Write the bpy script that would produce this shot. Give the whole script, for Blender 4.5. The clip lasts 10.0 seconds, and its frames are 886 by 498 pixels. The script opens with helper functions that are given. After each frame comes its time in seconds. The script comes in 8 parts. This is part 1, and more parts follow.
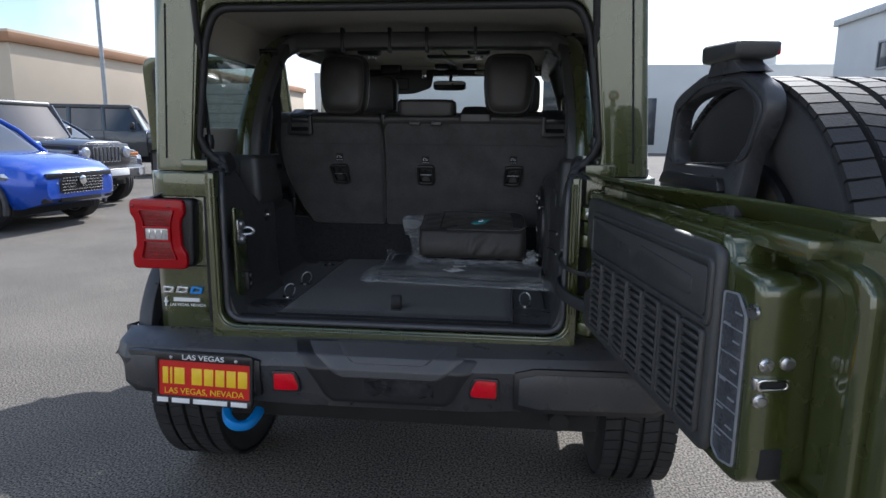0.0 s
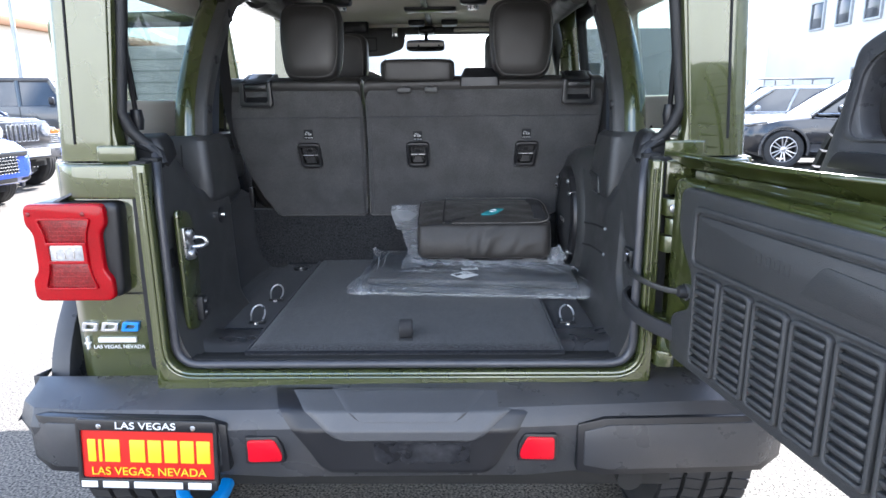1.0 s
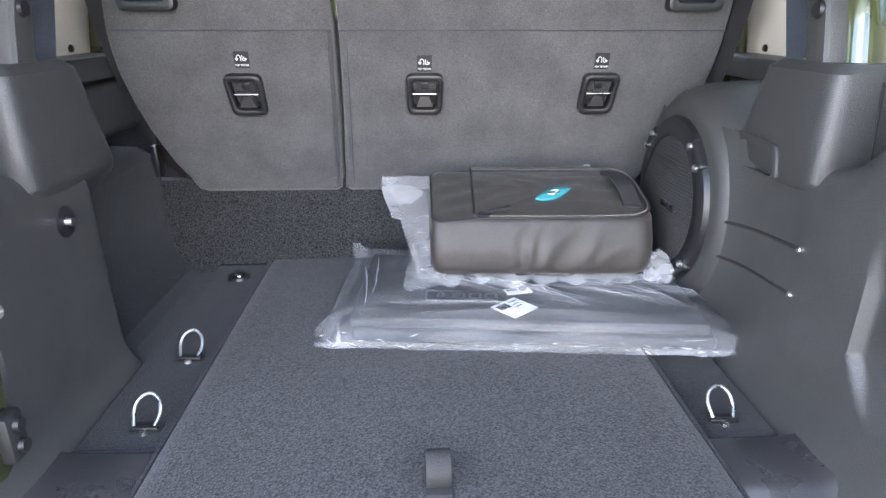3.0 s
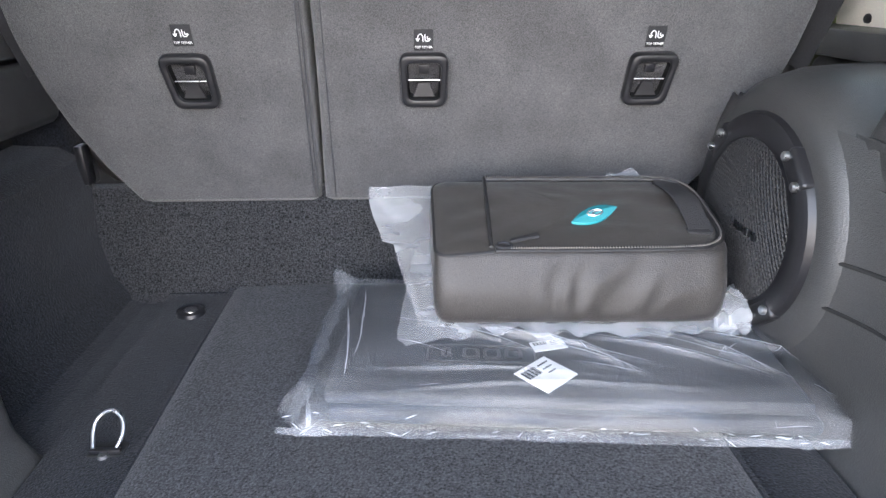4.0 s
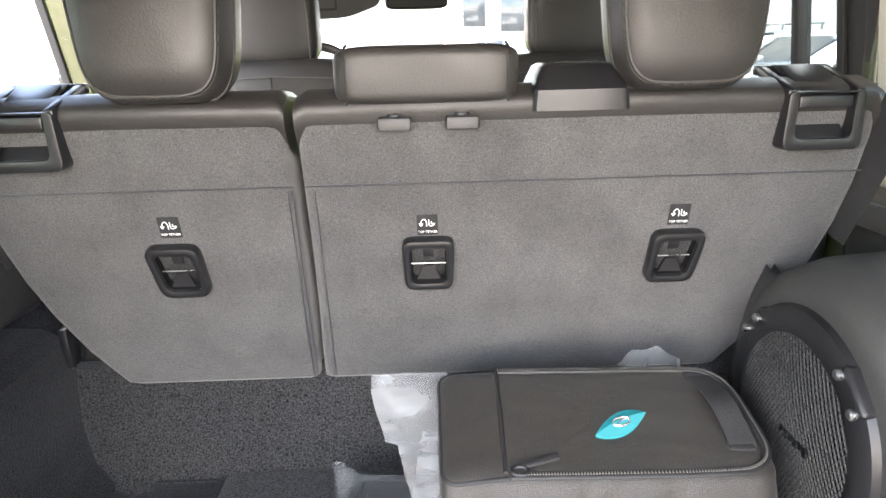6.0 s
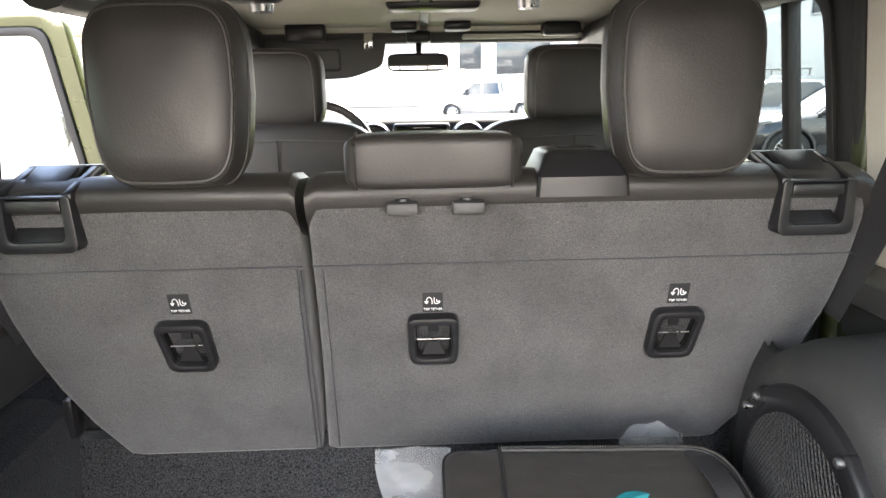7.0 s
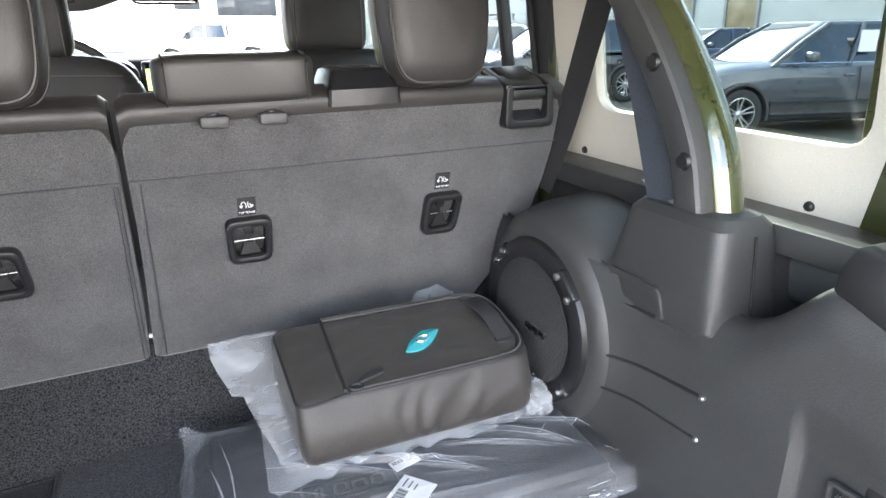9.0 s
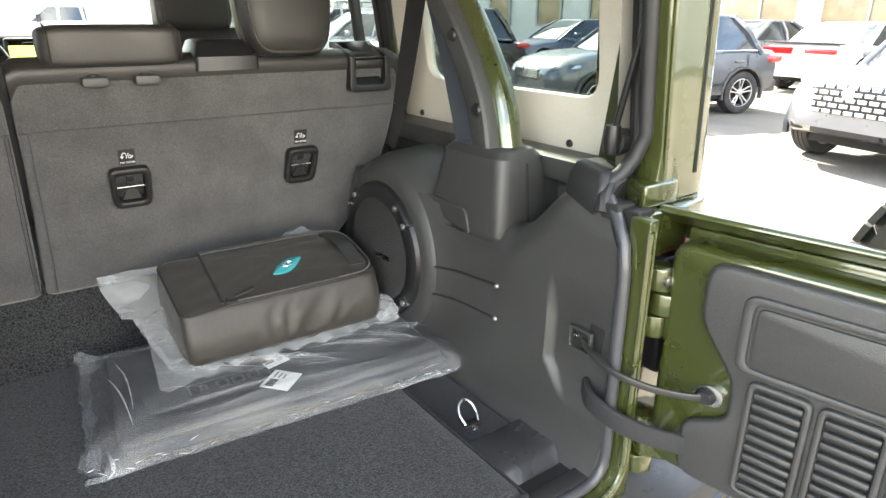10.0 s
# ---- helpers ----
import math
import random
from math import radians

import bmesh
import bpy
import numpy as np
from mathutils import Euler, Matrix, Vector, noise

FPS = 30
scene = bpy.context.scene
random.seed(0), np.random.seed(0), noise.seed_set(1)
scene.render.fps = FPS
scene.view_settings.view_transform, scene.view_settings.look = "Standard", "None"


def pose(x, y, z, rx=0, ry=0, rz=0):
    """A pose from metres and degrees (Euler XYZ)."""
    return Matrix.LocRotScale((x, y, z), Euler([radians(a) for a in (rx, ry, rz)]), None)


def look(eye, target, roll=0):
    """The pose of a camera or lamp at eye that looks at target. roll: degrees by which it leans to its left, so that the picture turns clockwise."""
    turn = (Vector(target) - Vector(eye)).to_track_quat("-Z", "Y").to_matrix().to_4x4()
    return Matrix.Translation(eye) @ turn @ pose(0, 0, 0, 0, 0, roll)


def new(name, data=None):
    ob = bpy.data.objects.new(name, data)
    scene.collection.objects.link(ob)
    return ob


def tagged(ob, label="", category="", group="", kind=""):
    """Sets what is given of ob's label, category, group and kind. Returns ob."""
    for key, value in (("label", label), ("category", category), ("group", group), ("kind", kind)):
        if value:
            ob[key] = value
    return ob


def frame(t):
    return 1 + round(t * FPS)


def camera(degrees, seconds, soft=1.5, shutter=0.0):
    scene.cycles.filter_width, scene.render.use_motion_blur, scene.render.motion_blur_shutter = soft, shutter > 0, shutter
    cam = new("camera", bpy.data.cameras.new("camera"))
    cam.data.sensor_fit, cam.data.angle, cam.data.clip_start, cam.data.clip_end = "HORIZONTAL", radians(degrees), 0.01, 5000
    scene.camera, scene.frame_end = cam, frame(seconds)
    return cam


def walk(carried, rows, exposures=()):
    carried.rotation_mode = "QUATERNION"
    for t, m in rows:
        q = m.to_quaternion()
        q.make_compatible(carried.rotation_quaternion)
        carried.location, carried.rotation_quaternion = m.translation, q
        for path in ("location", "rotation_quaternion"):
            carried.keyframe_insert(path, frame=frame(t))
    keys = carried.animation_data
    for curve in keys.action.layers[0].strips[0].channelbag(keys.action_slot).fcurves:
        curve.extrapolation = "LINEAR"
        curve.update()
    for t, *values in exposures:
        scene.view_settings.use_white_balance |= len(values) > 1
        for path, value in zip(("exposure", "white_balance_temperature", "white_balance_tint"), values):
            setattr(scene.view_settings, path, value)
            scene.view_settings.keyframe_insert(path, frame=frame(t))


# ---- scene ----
cam = camera(70.5, 10.0)
PATH = [
    (0, (0.337, -1.735, 1.303), (0.134, 0.222, 0.941), 0.5),
    (0.5, (0.189, -1.484, 1.304), (0.113, 0.475, 0.909), -0.1),
    (1, (0.113, -1.262, 1.303), (0.079, 0.685, 0.847), -0.6),
    (1.5, (0.019, -1.014, 1.3), (0.092, 0.922, 0.803), -0.7),
    (2, (-0.022, -0.801, 1.289), (0.081, 1.116, 0.73), -0.6),
    (2.5, (-0.016, -0.622, 1.291), (0.06, 1.274, 0.659), -0.2),
    (2.7, (-0.017, -0.565, 1.288), (0.06, 1.322, 0.63), 0.1),
    (3.8, (-0.026, -0.223, 1.268), (0.06, 1.623, 0.502), -0.1),
    (4, (-0.018, -0.173, 1.274), (0.064, 1.667, 0.495), -0.0),
    (4.5, (0.0, -0.098, 1.285), (0.035, 1.744, 0.507), -0.9),
    (5, (0.0, -0.052, 1.32), (0.042, 1.797, 0.559), -1.0),
    (5.5, (0.003, -0.036, 1.374), (0.028, 1.849, 0.706), -1.3),
    (6, (0.002, -0.028, 1.428), (0.038, 1.879, 0.826), -1.5),
    (6.2, (0.002, -0.027, 1.446), (0.044, 1.889, 0.873), -1.3),
    (7.3, (-0.017, -0.035, 1.495), (0.04, 1.905, 1.015), -1.0),
    (7.5, (-0.019, -0.04, 1.496), (0.045, 1.899, 1.009), -1.1),
    (8, (-0.016, -0.07, 1.495), (0.091, 1.862, 0.99), -1.1),
    (8.5, (-0.074, -0.128, 1.487), (0.377, 1.751, 0.972), -0.8),
    (9, (-0.133, -0.219, 1.465), (0.665, 1.493, 0.807), -0.8),
    (9.5, (-0.147, -0.333, 1.468), (0.853, 1.253, 0.771), -0.1),
    (10, (-0.2, -0.503, 1.449), (0.89, 1.025, 0.758), 0.2),
]
# seconds, stops, kelvin, tint: the camera opens up as it enters the bay
EXPOSURES = [(0.0, 0.72, 5900, 11), (0.5, 1.78, 5900, 13), (1.0, 2.68, 5850, 12), (1.5, 3.3, 6050, 14), (2.0, 3.98, 6200, 15), (2.7, 4.08, 6250, 16), (3.8, 4.12, 6350, 16), (5.0, 4.25, 6650, 13), (5.5, 4.45, 6800, 14), (6.0, 4.4, 7000, 14),
             (7.5, 3.65, 7000, 13), (8.0, 3.6, 6850, 13), (8.5, 3.95, 6600, 14), (9.0, 3.95, 6500, 13), (9.5, 4.2, 6450, 16), (10.0, 3.65, 7300, 8)]
walk(cam, [(t, look(eye, target, roll)) for t, eye, target, roll in PATH], EXPOSURES)

# ---- light ----
SUN_AZ, SUN_EL = 19.0, 38.5  # degrees right of the car's forward axis, and above the horizon
toward = Vector((math.sin(radians(SUN_AZ)) * math.cos(radians(SUN_EL)), math.cos(radians(SUN_AZ)) * math.cos(radians(SUN_EL)), math.sin(radians(SUN_EL))))
sun = new("sun", bpy.data.lights.new("sun", "SUN"))
sun.data.energy, sun.data.angle, sun.data.color = 4.2, radians(0.6), (1.0, 0.95, 0.88)
sun.rotation_euler = toward.to_track_quat("Z", "Y").to_euler()
world = bpy.data.worlds.new("sky")
scene.world = world
world.use_nodes = True
wn = world.node_tree.nodes
wl = world.node_tree.links
wn.clear()
w_out, w_bg, w_sky = wn.new("ShaderNodeOutputWorld"), wn.new("ShaderNodeBackground"), wn.new("ShaderNodeTexSky")
w_sky.sky_type, w_sky.sun_disc = "NISHITA", False
w_sky.sun_elevation, w_sky.sun_rotation = radians(SUN_EL), radians(SUN_AZ)
w_bg.inputs["Strength"].default_value = 0.115
# drifting white clouds over the blue
w_co, w_no, w_ra, w_mx = wn.new("ShaderNodeTexCoord"), wn.new("ShaderNodeTexNoise"), wn.new("ShaderNodeValToRGB"), wn.new("ShaderNodeMix")
w_no.inputs["Scale"].default_value, w_no.inputs["Detail"].default_value = 2.6, 7.0
w_ra.color_ramp.elements[0].position, w_ra.color_ramp.elements[1].position = 0.48, 0.64
w_mx.data_type = "RGBA"
w_mx.inputs["B"].default_value = (7.5, 7.8, 8.2, 1.0)
wl.new(w_co.outputs["Generated"], w_no.inputs["Vector"])
wl.new(w_no.outputs["Fac"], w_ra.inputs["Fac"])
wl.new(w_ra.outputs["Color"], w_mx.inputs["Factor"])
wl.new(w_sky.outputs["Color"], w_mx.inputs["A"])
wl.new(w_mx.outputs["Result"], w_bg.inputs["Color"])
wl.new(w_bg.outputs["Background"], w_out.inputs["Surface"])
# ---- materials ----
def mat(name, color, rough=0.5, metal=0.0, var=0.15, scale=8.0, fine=0.0, fine_scale=400.0, bump=0.0, bump_scale=300.0,
        coat=0.0, spec=0.5, rough_var=0.0, sheen=0.0, dirt=0.0, dirt_color=(0.25, 0.21, 0.17), per_object=0.0):
    """A surface with broad stains, fine grain and relief at real size (noise scales are per metre)."""
    m = bpy.data.materials.new(name)
    m.use_nodes = True
    n, l = m.node_tree.nodes, m.node_tree.links
    b = n["Principled BSDF"]
    b.inputs["Roughness"].default_value, b.inputs["Metallic"].default_value = rough, metal
    b.inputs["Specular IOR Level"].default_value = spec
    b.inputs["Coat Weight"].default_value, b.inputs["Coat Roughness"].default_value = coat, 0.04
    if sheen:
        b.inputs["Sheen Weight"].default_value, b.inputs["Sheen Roughness"].default_value = sheen, 0.5
    co = n.new("ShaderNodeTexCoord").outputs["Object"]

    def noise_tex(sc, det=4.0):
        t = n.new("ShaderNodeTexNoise")
        t.inputs["Scale"].default_value, t.inputs["Detail"].default_value = sc, det
        l.new(co, t.inputs["Vector"])
        return t.outputs["Fac"]

    def mix(kind, fac, a, bb):
        x = n.new("ShaderNodeMix")
        x.data_type, x.blend_type = "RGBA", kind
        for s, v in (("Factor", fac), ("A", a), ("B", bb)):
            if hasattr(v, "node"):
                l.new(v, x.inputs[s])
            else:
                x.inputs[s].default_value = v if s == "Factor" else (*v, 1.0)[:4]
        return x.outputs["Result"]

    def ramp(fac, lo, hi, p0=0.3, p1=0.7):
        r = n.new("ShaderNodeMapRange")
        r.inputs["From Min"].default_value, r.inputs["From Max"].default_value = p0, p1
        r.inputs["To Min"].default_value, r.inputs["To Max"].default_value = lo, hi
        l.new(fac, r.inputs["Value"])
        return r.outputs["Result"]

    dark = tuple(c * (1 - var) for c in color)
    light = tuple(min(1.0, c * (1 + var)) for c in color)
    col = mix("MIX", ramp(noise_tex(scale), 0, 1), dark, light)
    if fine:
        f = ramp(noise_tex(fine_scale, 2.0), 1 - fine, 1 + fine)
        col = mix("MULTIPLY", 1.0, col, f)
    if dirt:
        col = mix("MIX", ramp(noise_tex(scale * 0.6, 8.0), 0, dirt, 0.5, 0.75), col, dirt_color)
    if per_object:
        oi = n.new("ShaderNodeObjectInfo").outputs["Random"]
        col = mix("MULTIPLY", 1.0, col, ramp(oi, 1 - per_object, 1 + per_object, 0, 1))
    l.new(col, b.inputs["Base Color"])
    if rough_var:
        l.new(ramp(noise_tex(scale * 2.3, 6.0), max(0.02, rough - rough_var), min(1, rough + rough_var)), b.inputs["Roughness"])
    if bump:
        bp = n.new("ShaderNodeBump")
        bp.inputs["Strength"].default_value, bp.inputs["Distance"].default_value = bump, 0.002
        l.new(noise_tex(bump_scale, 3.0), bp.inputs["Height"])
        l.new(bp.outputs["Normal"], b.inputs["Normal"])
    return m


def glass_mat(name, tint, gloss=0.08):
    """A thin pane: tinted see-through with a clear reflection on its surface."""
    m = bpy.data.materials.new(name)
    m.use_nodes = True
    n, l = m.node_tree.nodes, m.node_tree.links
    n.clear()
    out, mx = n.new("ShaderNodeOutputMaterial"), n.new("ShaderNodeMixShader")
    tr, gl, lw = n.new("ShaderNodeBsdfTransparent"), n.new("ShaderNodeBsdfGlossy"), n.new("ShaderNodeLayerWeight")
    pw, sc = n.new("ShaderNodeMath"), n.new("ShaderNodeMath")
    pw.operation, sc.operation = "POWER", "MULTIPLY_ADD"
    pw.inputs[1].default_value = 4.0
    sc.inputs[1].default_value, sc.inputs[2].default_value = 0.8, gloss * 0.5
    tr.inputs["Color"].default_value = (*tint, 1.0)
    gl.inputs["Roughness"].default_value = 0.02
    l.new(lw.outputs["Facing"], pw.inputs[0])
    l.new(pw.outputs["Value"], sc.inputs[0])
    l.new(sc.outputs["Value"], mx.inputs["Fac"])
    l.new(tr.outputs["BSDF"], mx.inputs[1])
    l.new(gl.outputs["BSDF"], mx.inputs[2])
    l.new(mx.outputs["Shader"], out.inputs["Surface"])
    return m


def glow_mat(name, color, strength):
    m = bpy.data.materials.new(name)
    m.use_nodes = True
    b = m.node_tree.nodes["Principled BSDF"]
    b.inputs["Base Color"].default_value = (*color, 1)
    b.inputs["Emission Color"].default_value = (*color, 1)
    b.inputs["Emission Strength"].default_value = strength
    b.inputs["Roughness"].default_value = 0.25
    return m


def film_mat(name, haze, rough, wrinkle):
    """Clear plastic film: see-through, a little milky, glossy; its folds are in the mesh."""
    m = bpy.data.materials.new(name)
    m.use_nodes = True
    n, l = m.node_tree.nodes, m.node_tree.links
    out = n["Material Output"]
    n.remove(n["Principled BSDF"])
    b, gl, lw = n.new("ShaderNodeBsdfDiffuse"), n.new("ShaderNodeBsdfGlossy"), n.new("ShaderNodeLayerWeight")
    gm, pw, sc = n.new("ShaderNodeMixShader"), n.new("ShaderNodeMath"), n.new("ShaderNodeMath")
    b.inputs["Color"].default_value = (0.72, 0.74, 0.77, 1)
    gl.inputs["Roughness"].default_value = rough
    pw.operation, sc.operation = "POWER", "MULTIPLY_ADD"
    pw.inputs[1].default_value = 3.5
    sc.inputs[1].default_value, sc.inputs[2].default_value = 0.32, 0.018
    l.new(lw.outputs["Facing"], pw.inputs[0])
    l.new(pw.outputs["Value"], sc.inputs[0])
    l.new(sc.outputs["Value"], gm.inputs["Fac"])
    tr, mx, co = n.new("ShaderNodeBsdfTransparent"), n.new("ShaderNodeMixShader"), n.new("ShaderNodeTexCoord")
    tr.inputs["Color"].default_value = (0.95, 0.96, 0.97, 1)
    no, rg, bp = n.new("ShaderNodeTexNoise"), n.new("ShaderNodeMapRange"), n.new("ShaderNodeBump")
    st = n.new("ShaderNodeMapping")
    st.inputs["Rotation"].default_value, st.inputs["Scale"].default_value = (0, 0, 0.6), (1.0, 4.5, 1.0)
    no.inputs["Scale"].default_value, no.inputs["Detail"].default_value = 7.0, 3.0
    rg.inputs["From Min"].default_value, rg.inputs["From Max"].default_value = 0.35, 0.7
    rg.inputs["To Min"].default_value, rg.inputs["To Max"].default_value = haze
    bp.inputs["Strength"].default_value, bp.inputs["Distance"].default_value = wrinkle, 0.004
    l.new(co.outputs["Object"], st.inputs["Vector"])
    l.new(st.outputs["Vector"], no.inputs["Vector"])
    l.new(no.outputs["Fac"], rg.inputs["Value"])
    l.new(no.outputs["Fac"], bp.inputs["Height"])
    l.new(bp.outputs["Normal"], gl.inputs["Normal"])
    l.new(bp.outputs["Normal"], lw.inputs["Normal"])
    l.new(rg.outputs["Result"], mx.inputs["Fac"])
    l.new(tr.outputs["BSDF"], mx.inputs[1])
    l.new(b.outputs["BSDF"], mx.inputs[2])
    l.new(mx.outputs["Shader"], gm.inputs[1])
    l.new(gl.outputs["BSDF"], gm.inputs[2])
    l.new(gm.outputs["Shader"], out.inputs["Surface"])
    return m


M_GREEN = mat("green paint", (0.055, 0.066, 0.016), 0.28, 0.25, 0.06, 3, 0.12, 900, coat=1.0, rough_var=0.04)
M_GREEN.node_tree.nodes["Principled BSDF"].inputs["Coat IOR"].default_value = 1.75
M_PLASTIC = mat("black grained plastic", (0.046, 0.046, 0.046), 0.38, 0, 0.12, 6, 0.25, 800, 0.45, 620, spec=0.7, rough_var=0.07)
M_PLASTIC_S = mat("satin black plastic", (0.015, 0.015, 0.017), 0.33, 0, 0.1, 8, bump=0.08, bump_scale=500, rough_var=0.05)
M_BUMPER = mat("bumper plastic", (0.044, 0.045, 0.049), 0.31, 0, 0.12, 6, 0.12, 700, 0.3, 600, rough_var=0.08, dirt=0.12)
M_STEP = mat("scuffed glossy film on the step", (0.016, 0.016, 0.018), 0.20, 0, 0.2, 20, 0.5, 60, 1.0, 28, rough_var=0.12, dirt=0.15, dirt_color=(0.30, 0.30, 0.31))
M_RUBBER = mat("black rubber", (0.016, 0.016, 0.017), 0.55, 0, 0.1, 12, bump=0.15, bump_scale=200)
M_SEAL = mat("grey rubber seal", (0.050, 0.051, 0.058), 0.30, 0, 0.1, 12, spec=0.6)
M_TRAY = mat("glossy tray plastic", (0.034, 0.034, 0.037), 0.30, 0, 0.12, 8, 0.15, 500, 0.2, 450, rough_var=0.06, spec=0.9)
# bumper plastic again, its colour raised for the sky light on the wedge
M_WEDGE_SKYLIT = mat("bumper plastic lightened for sky light", (0.072, 0.073, 0.077), 0.34, 0, 0.10, 6, 0.15, 700, 0.3, 600, rough_var=0.06)
M_ZIP = mat("grey metal zip", (0.22, 0.21, 0.20), 0.35, 0.6, 0.1, 60)
M_CARPET = mat("charcoal cargo carpet", (0.032, 0.0325, 0.035), 0.95, 0, 0.10, 6, 1.0, 380, 1.0, 330, sheen=0.2, spec=0.15)
M_FELT = mat("grey felt seat backing", (0.088, 0.087, 0.089), 0.95, 0, 0.17, 13, 0.42, 620, 0.9, 600, sheen=0.3, spec=0.15)
# navy side carpet, coloured darker still for the shade in the left bay
M_CARPET_S = mat("soft navy side carpet darkened for shade", (0.0102, 0.0115, 0.0152), 0.95, 0, 0.2, 10, 0.95, 360, 0.9, 380, sheen=0.16, spec=0.15)
M_LEATHER = mat("black leather", (0.031, 0.029, 0.0275), 0.42, 0, 0.12, 6, 0.2, 900, 0.2, 420, rough_var=0.07, spec=0.5)
M_STITCH = mat("grey stitching", (0.09, 0.085, 0.08), 0.8, 0, 0.1, 50)
M_CREAM = mat("cream hardtop liner", (0.72, 0.68, 0.60), 0.7, 0, 0.05, 3, 0.06, 500, 0.3, 350)
M_CHROME = mat("chrome", (0.75, 0.75, 0.76), 0.14, 1.0, 0.05, 20, rough_var=0.06)
M_STEEL = mat("zinc steel", (0.55, 0.55, 0.56), 0.3, 1.0, 0.1, 30, rough_var=0.1)
M_REDLENS = mat("red lens", (0.40, 0.004, 0.007), 0.12, 0, 0.08, 20, 0.1, 250, spec=0.25)
M_REDRIM = mat("bright red lens", (0.34, 0.001, 0.006), 0.10, 0, 0.1, 20, 0.1, 250, spec=0.35)
M_REDIN = mat("deep red reflector lens", (0.20, 0.008, 0.010), 0.22, 0, 0.15, 60, 0.4, 300, 0.4, 250)
M_REFLECT = mat("red reflector", (0.62, 0.003, 0.016), 0.2, 0, 0.1, 60, 0.3, 500, 0.3, 400, spec=0.3)
M_CLEAR = mat("clear lens", (0.5, 0.5, 0.5), 0.1, 0.3, 0.25, 80, coat=1.0)
M_TYRE = mat("tyre rubber", (0.022, 0.022, 0.023), 0.7, 0, 0.15, 9, 0.15, 300, 0.3, 250, dirt=0.35, dirt_color=(0.075, 0.07, 0.065))
M_BLUE = mat("blue tow hook paint", (0.01, 0.22, 0.62), 0.4, 0, 0.1, 20, bump=0.1)
M_RED = mat("red plate print", (0.55, 0.012, 0.008), 0.35, 0, 0.08, 20)
M_YELLOW = mat("yellow print", (0.85, 0.55, 0.02), 0.4, 0, 0.05, 20)
M_WHITE = mat("white print", (0.8, 0.8, 0.8), 0.4, 0, 0.05, 20)
M_PAPER = mat("white paper", (0.8, 0.79, 0.77), 0.6, 0, 0.04, 15)
M_BADGE = mat("silver badge", (0.65, 0.66, 0.68), 0.25, 0.8, 0.05, 20)
M_BADGEB = mat("blue badge", (0.03, 0.25, 0.7), 0.3, 0.3, 0.05, 20)
M_NYLON = mat("dark nylon", (0.029, 0.026, 0.0235), 0.38, 0, 0.10, 12, 0.4, 700, 0.5, 700, rough_var=0.07, sheen=0.12)
M_DASH = mat("matt black dash moulding", (0.010, 0.010, 0.010), 0.85, 0, 0.1, 12, 0.2, 600, 0.3, 500, spec=0.25)
M_TEALL = mat("pale teal print", (0.05, 0.36, 0.40), 0.4, 0, 0.05, 60)
M_TEAL = mat("teal patch", (0.006, 0.22, 0.25), 0.45, 0, 0.1, 60)
M_BELT = mat("black webbing", (0.02, 0.02, 0.022), 0.75, 0, 0.1, 20, 0.3, 600, 0.5, 500)
M_BELTB = mat("grey blue webbing", (0.035, 0.042, 0.055), 0.7, 0, 0.1, 20, 0.3, 600, 0.5, 500)
M_MAT = mat("grey floor mat", (0.036, 0.038, 0.042), 0.8, 0, 0.1, 10, 0.2, 400, 0.3, 300)
M_FILM = film_mat("clear plastic film", (0.035, 0.14), 0.09, 0.4)
M_FILMW = film_mat("milky plastic film", (0.20, 0.40), 0.14, 0.25)
# milky film for pieces that stand in for highlights on the folds
M_FILM_GLINT = film_mat("milky film for crease glints", (0.35, 0.6), 0.15, 0.2)
M_FILMH = film_mat("crumpled clear film", (0.07, 0.24), 0.08, 0.5)
M_TINT = glass_mat("privacy glass", (0.50, 0.55, 0.53))
M_TINT2 = glass_mat("dark privacy glass", (0.62, 0.66, 0.64))
M_GLASS = glass_mat("clear glass", (0.9, 0.93, 0.92))
M_MIRROR = mat("mirror", (0.8, 0.8, 0.8), 0.02, 1.0, 0.01, 5)
M_SCREEN = glow_mat("touch screen", (0.30, 0.42, 0.08), 0.7)
M_SCREEND = mat("dark display", (0.01, 0.01, 0.012), 0.1, 0, 0.1, 5)
# underbody black, also laid flat for the shade in holes, slots and wells
M_BLACK = mat("black for underbody and shaded recesses", (0.012, 0.012, 0.012), 0.8, 0, 0.3, 8, bump=0.3)
M_ASPHALT = mat("asphalt", (0.128, 0.114, 0.095), 0.9, 0, 0.25, 0.9, 1.2, 115, 0.9, 115, dirt=0.4, dirt_color=(0.09, 0.085, 0.08))
# ---- building helpers ----


def finish(name, bm, material, parent=None, label="", move=None, sharp=32):
    if move is not None:
        bm.transform(move)
    bmesh.ops.recalc_face_normals(bm, faces=bm.faces)
    for f in bm.faces:
        f.smooth = True
    lim = radians(sharp)
    for e in bm.edges:
        e.smooth = len(e.link_faces) == 2 and e.calc_face_angle(0.0) < lim
    me = bpy.data.meshes.new(name)
    bm.to_mesh(me)
    bm.free()
    me.materials.append(material)
    ob = new(name, me)
    if parent is not None:
        ob.parent = parent
    return tagged(ob, label=label)


def empty(name, label, category, at=(0, 0, 0), group="", kind=""):
    e = new(name)
    e.empty_display_size = 0.1
    e.location = at
    return tagged(e, label, category, group, kind)


def bevel(bm, w, seg=2, ang=30):
    es = [e for e in bm.edges if len(e.link_faces) == 2 and e.calc_face_angle(0.0) > radians(ang)]
    if w > 0 and es:
        bmesh.ops.bevel(bm, geom=es, offset=w, segments=seg, profile=0.5, affect="EDGES", clamp_overlap=True)
    return bm


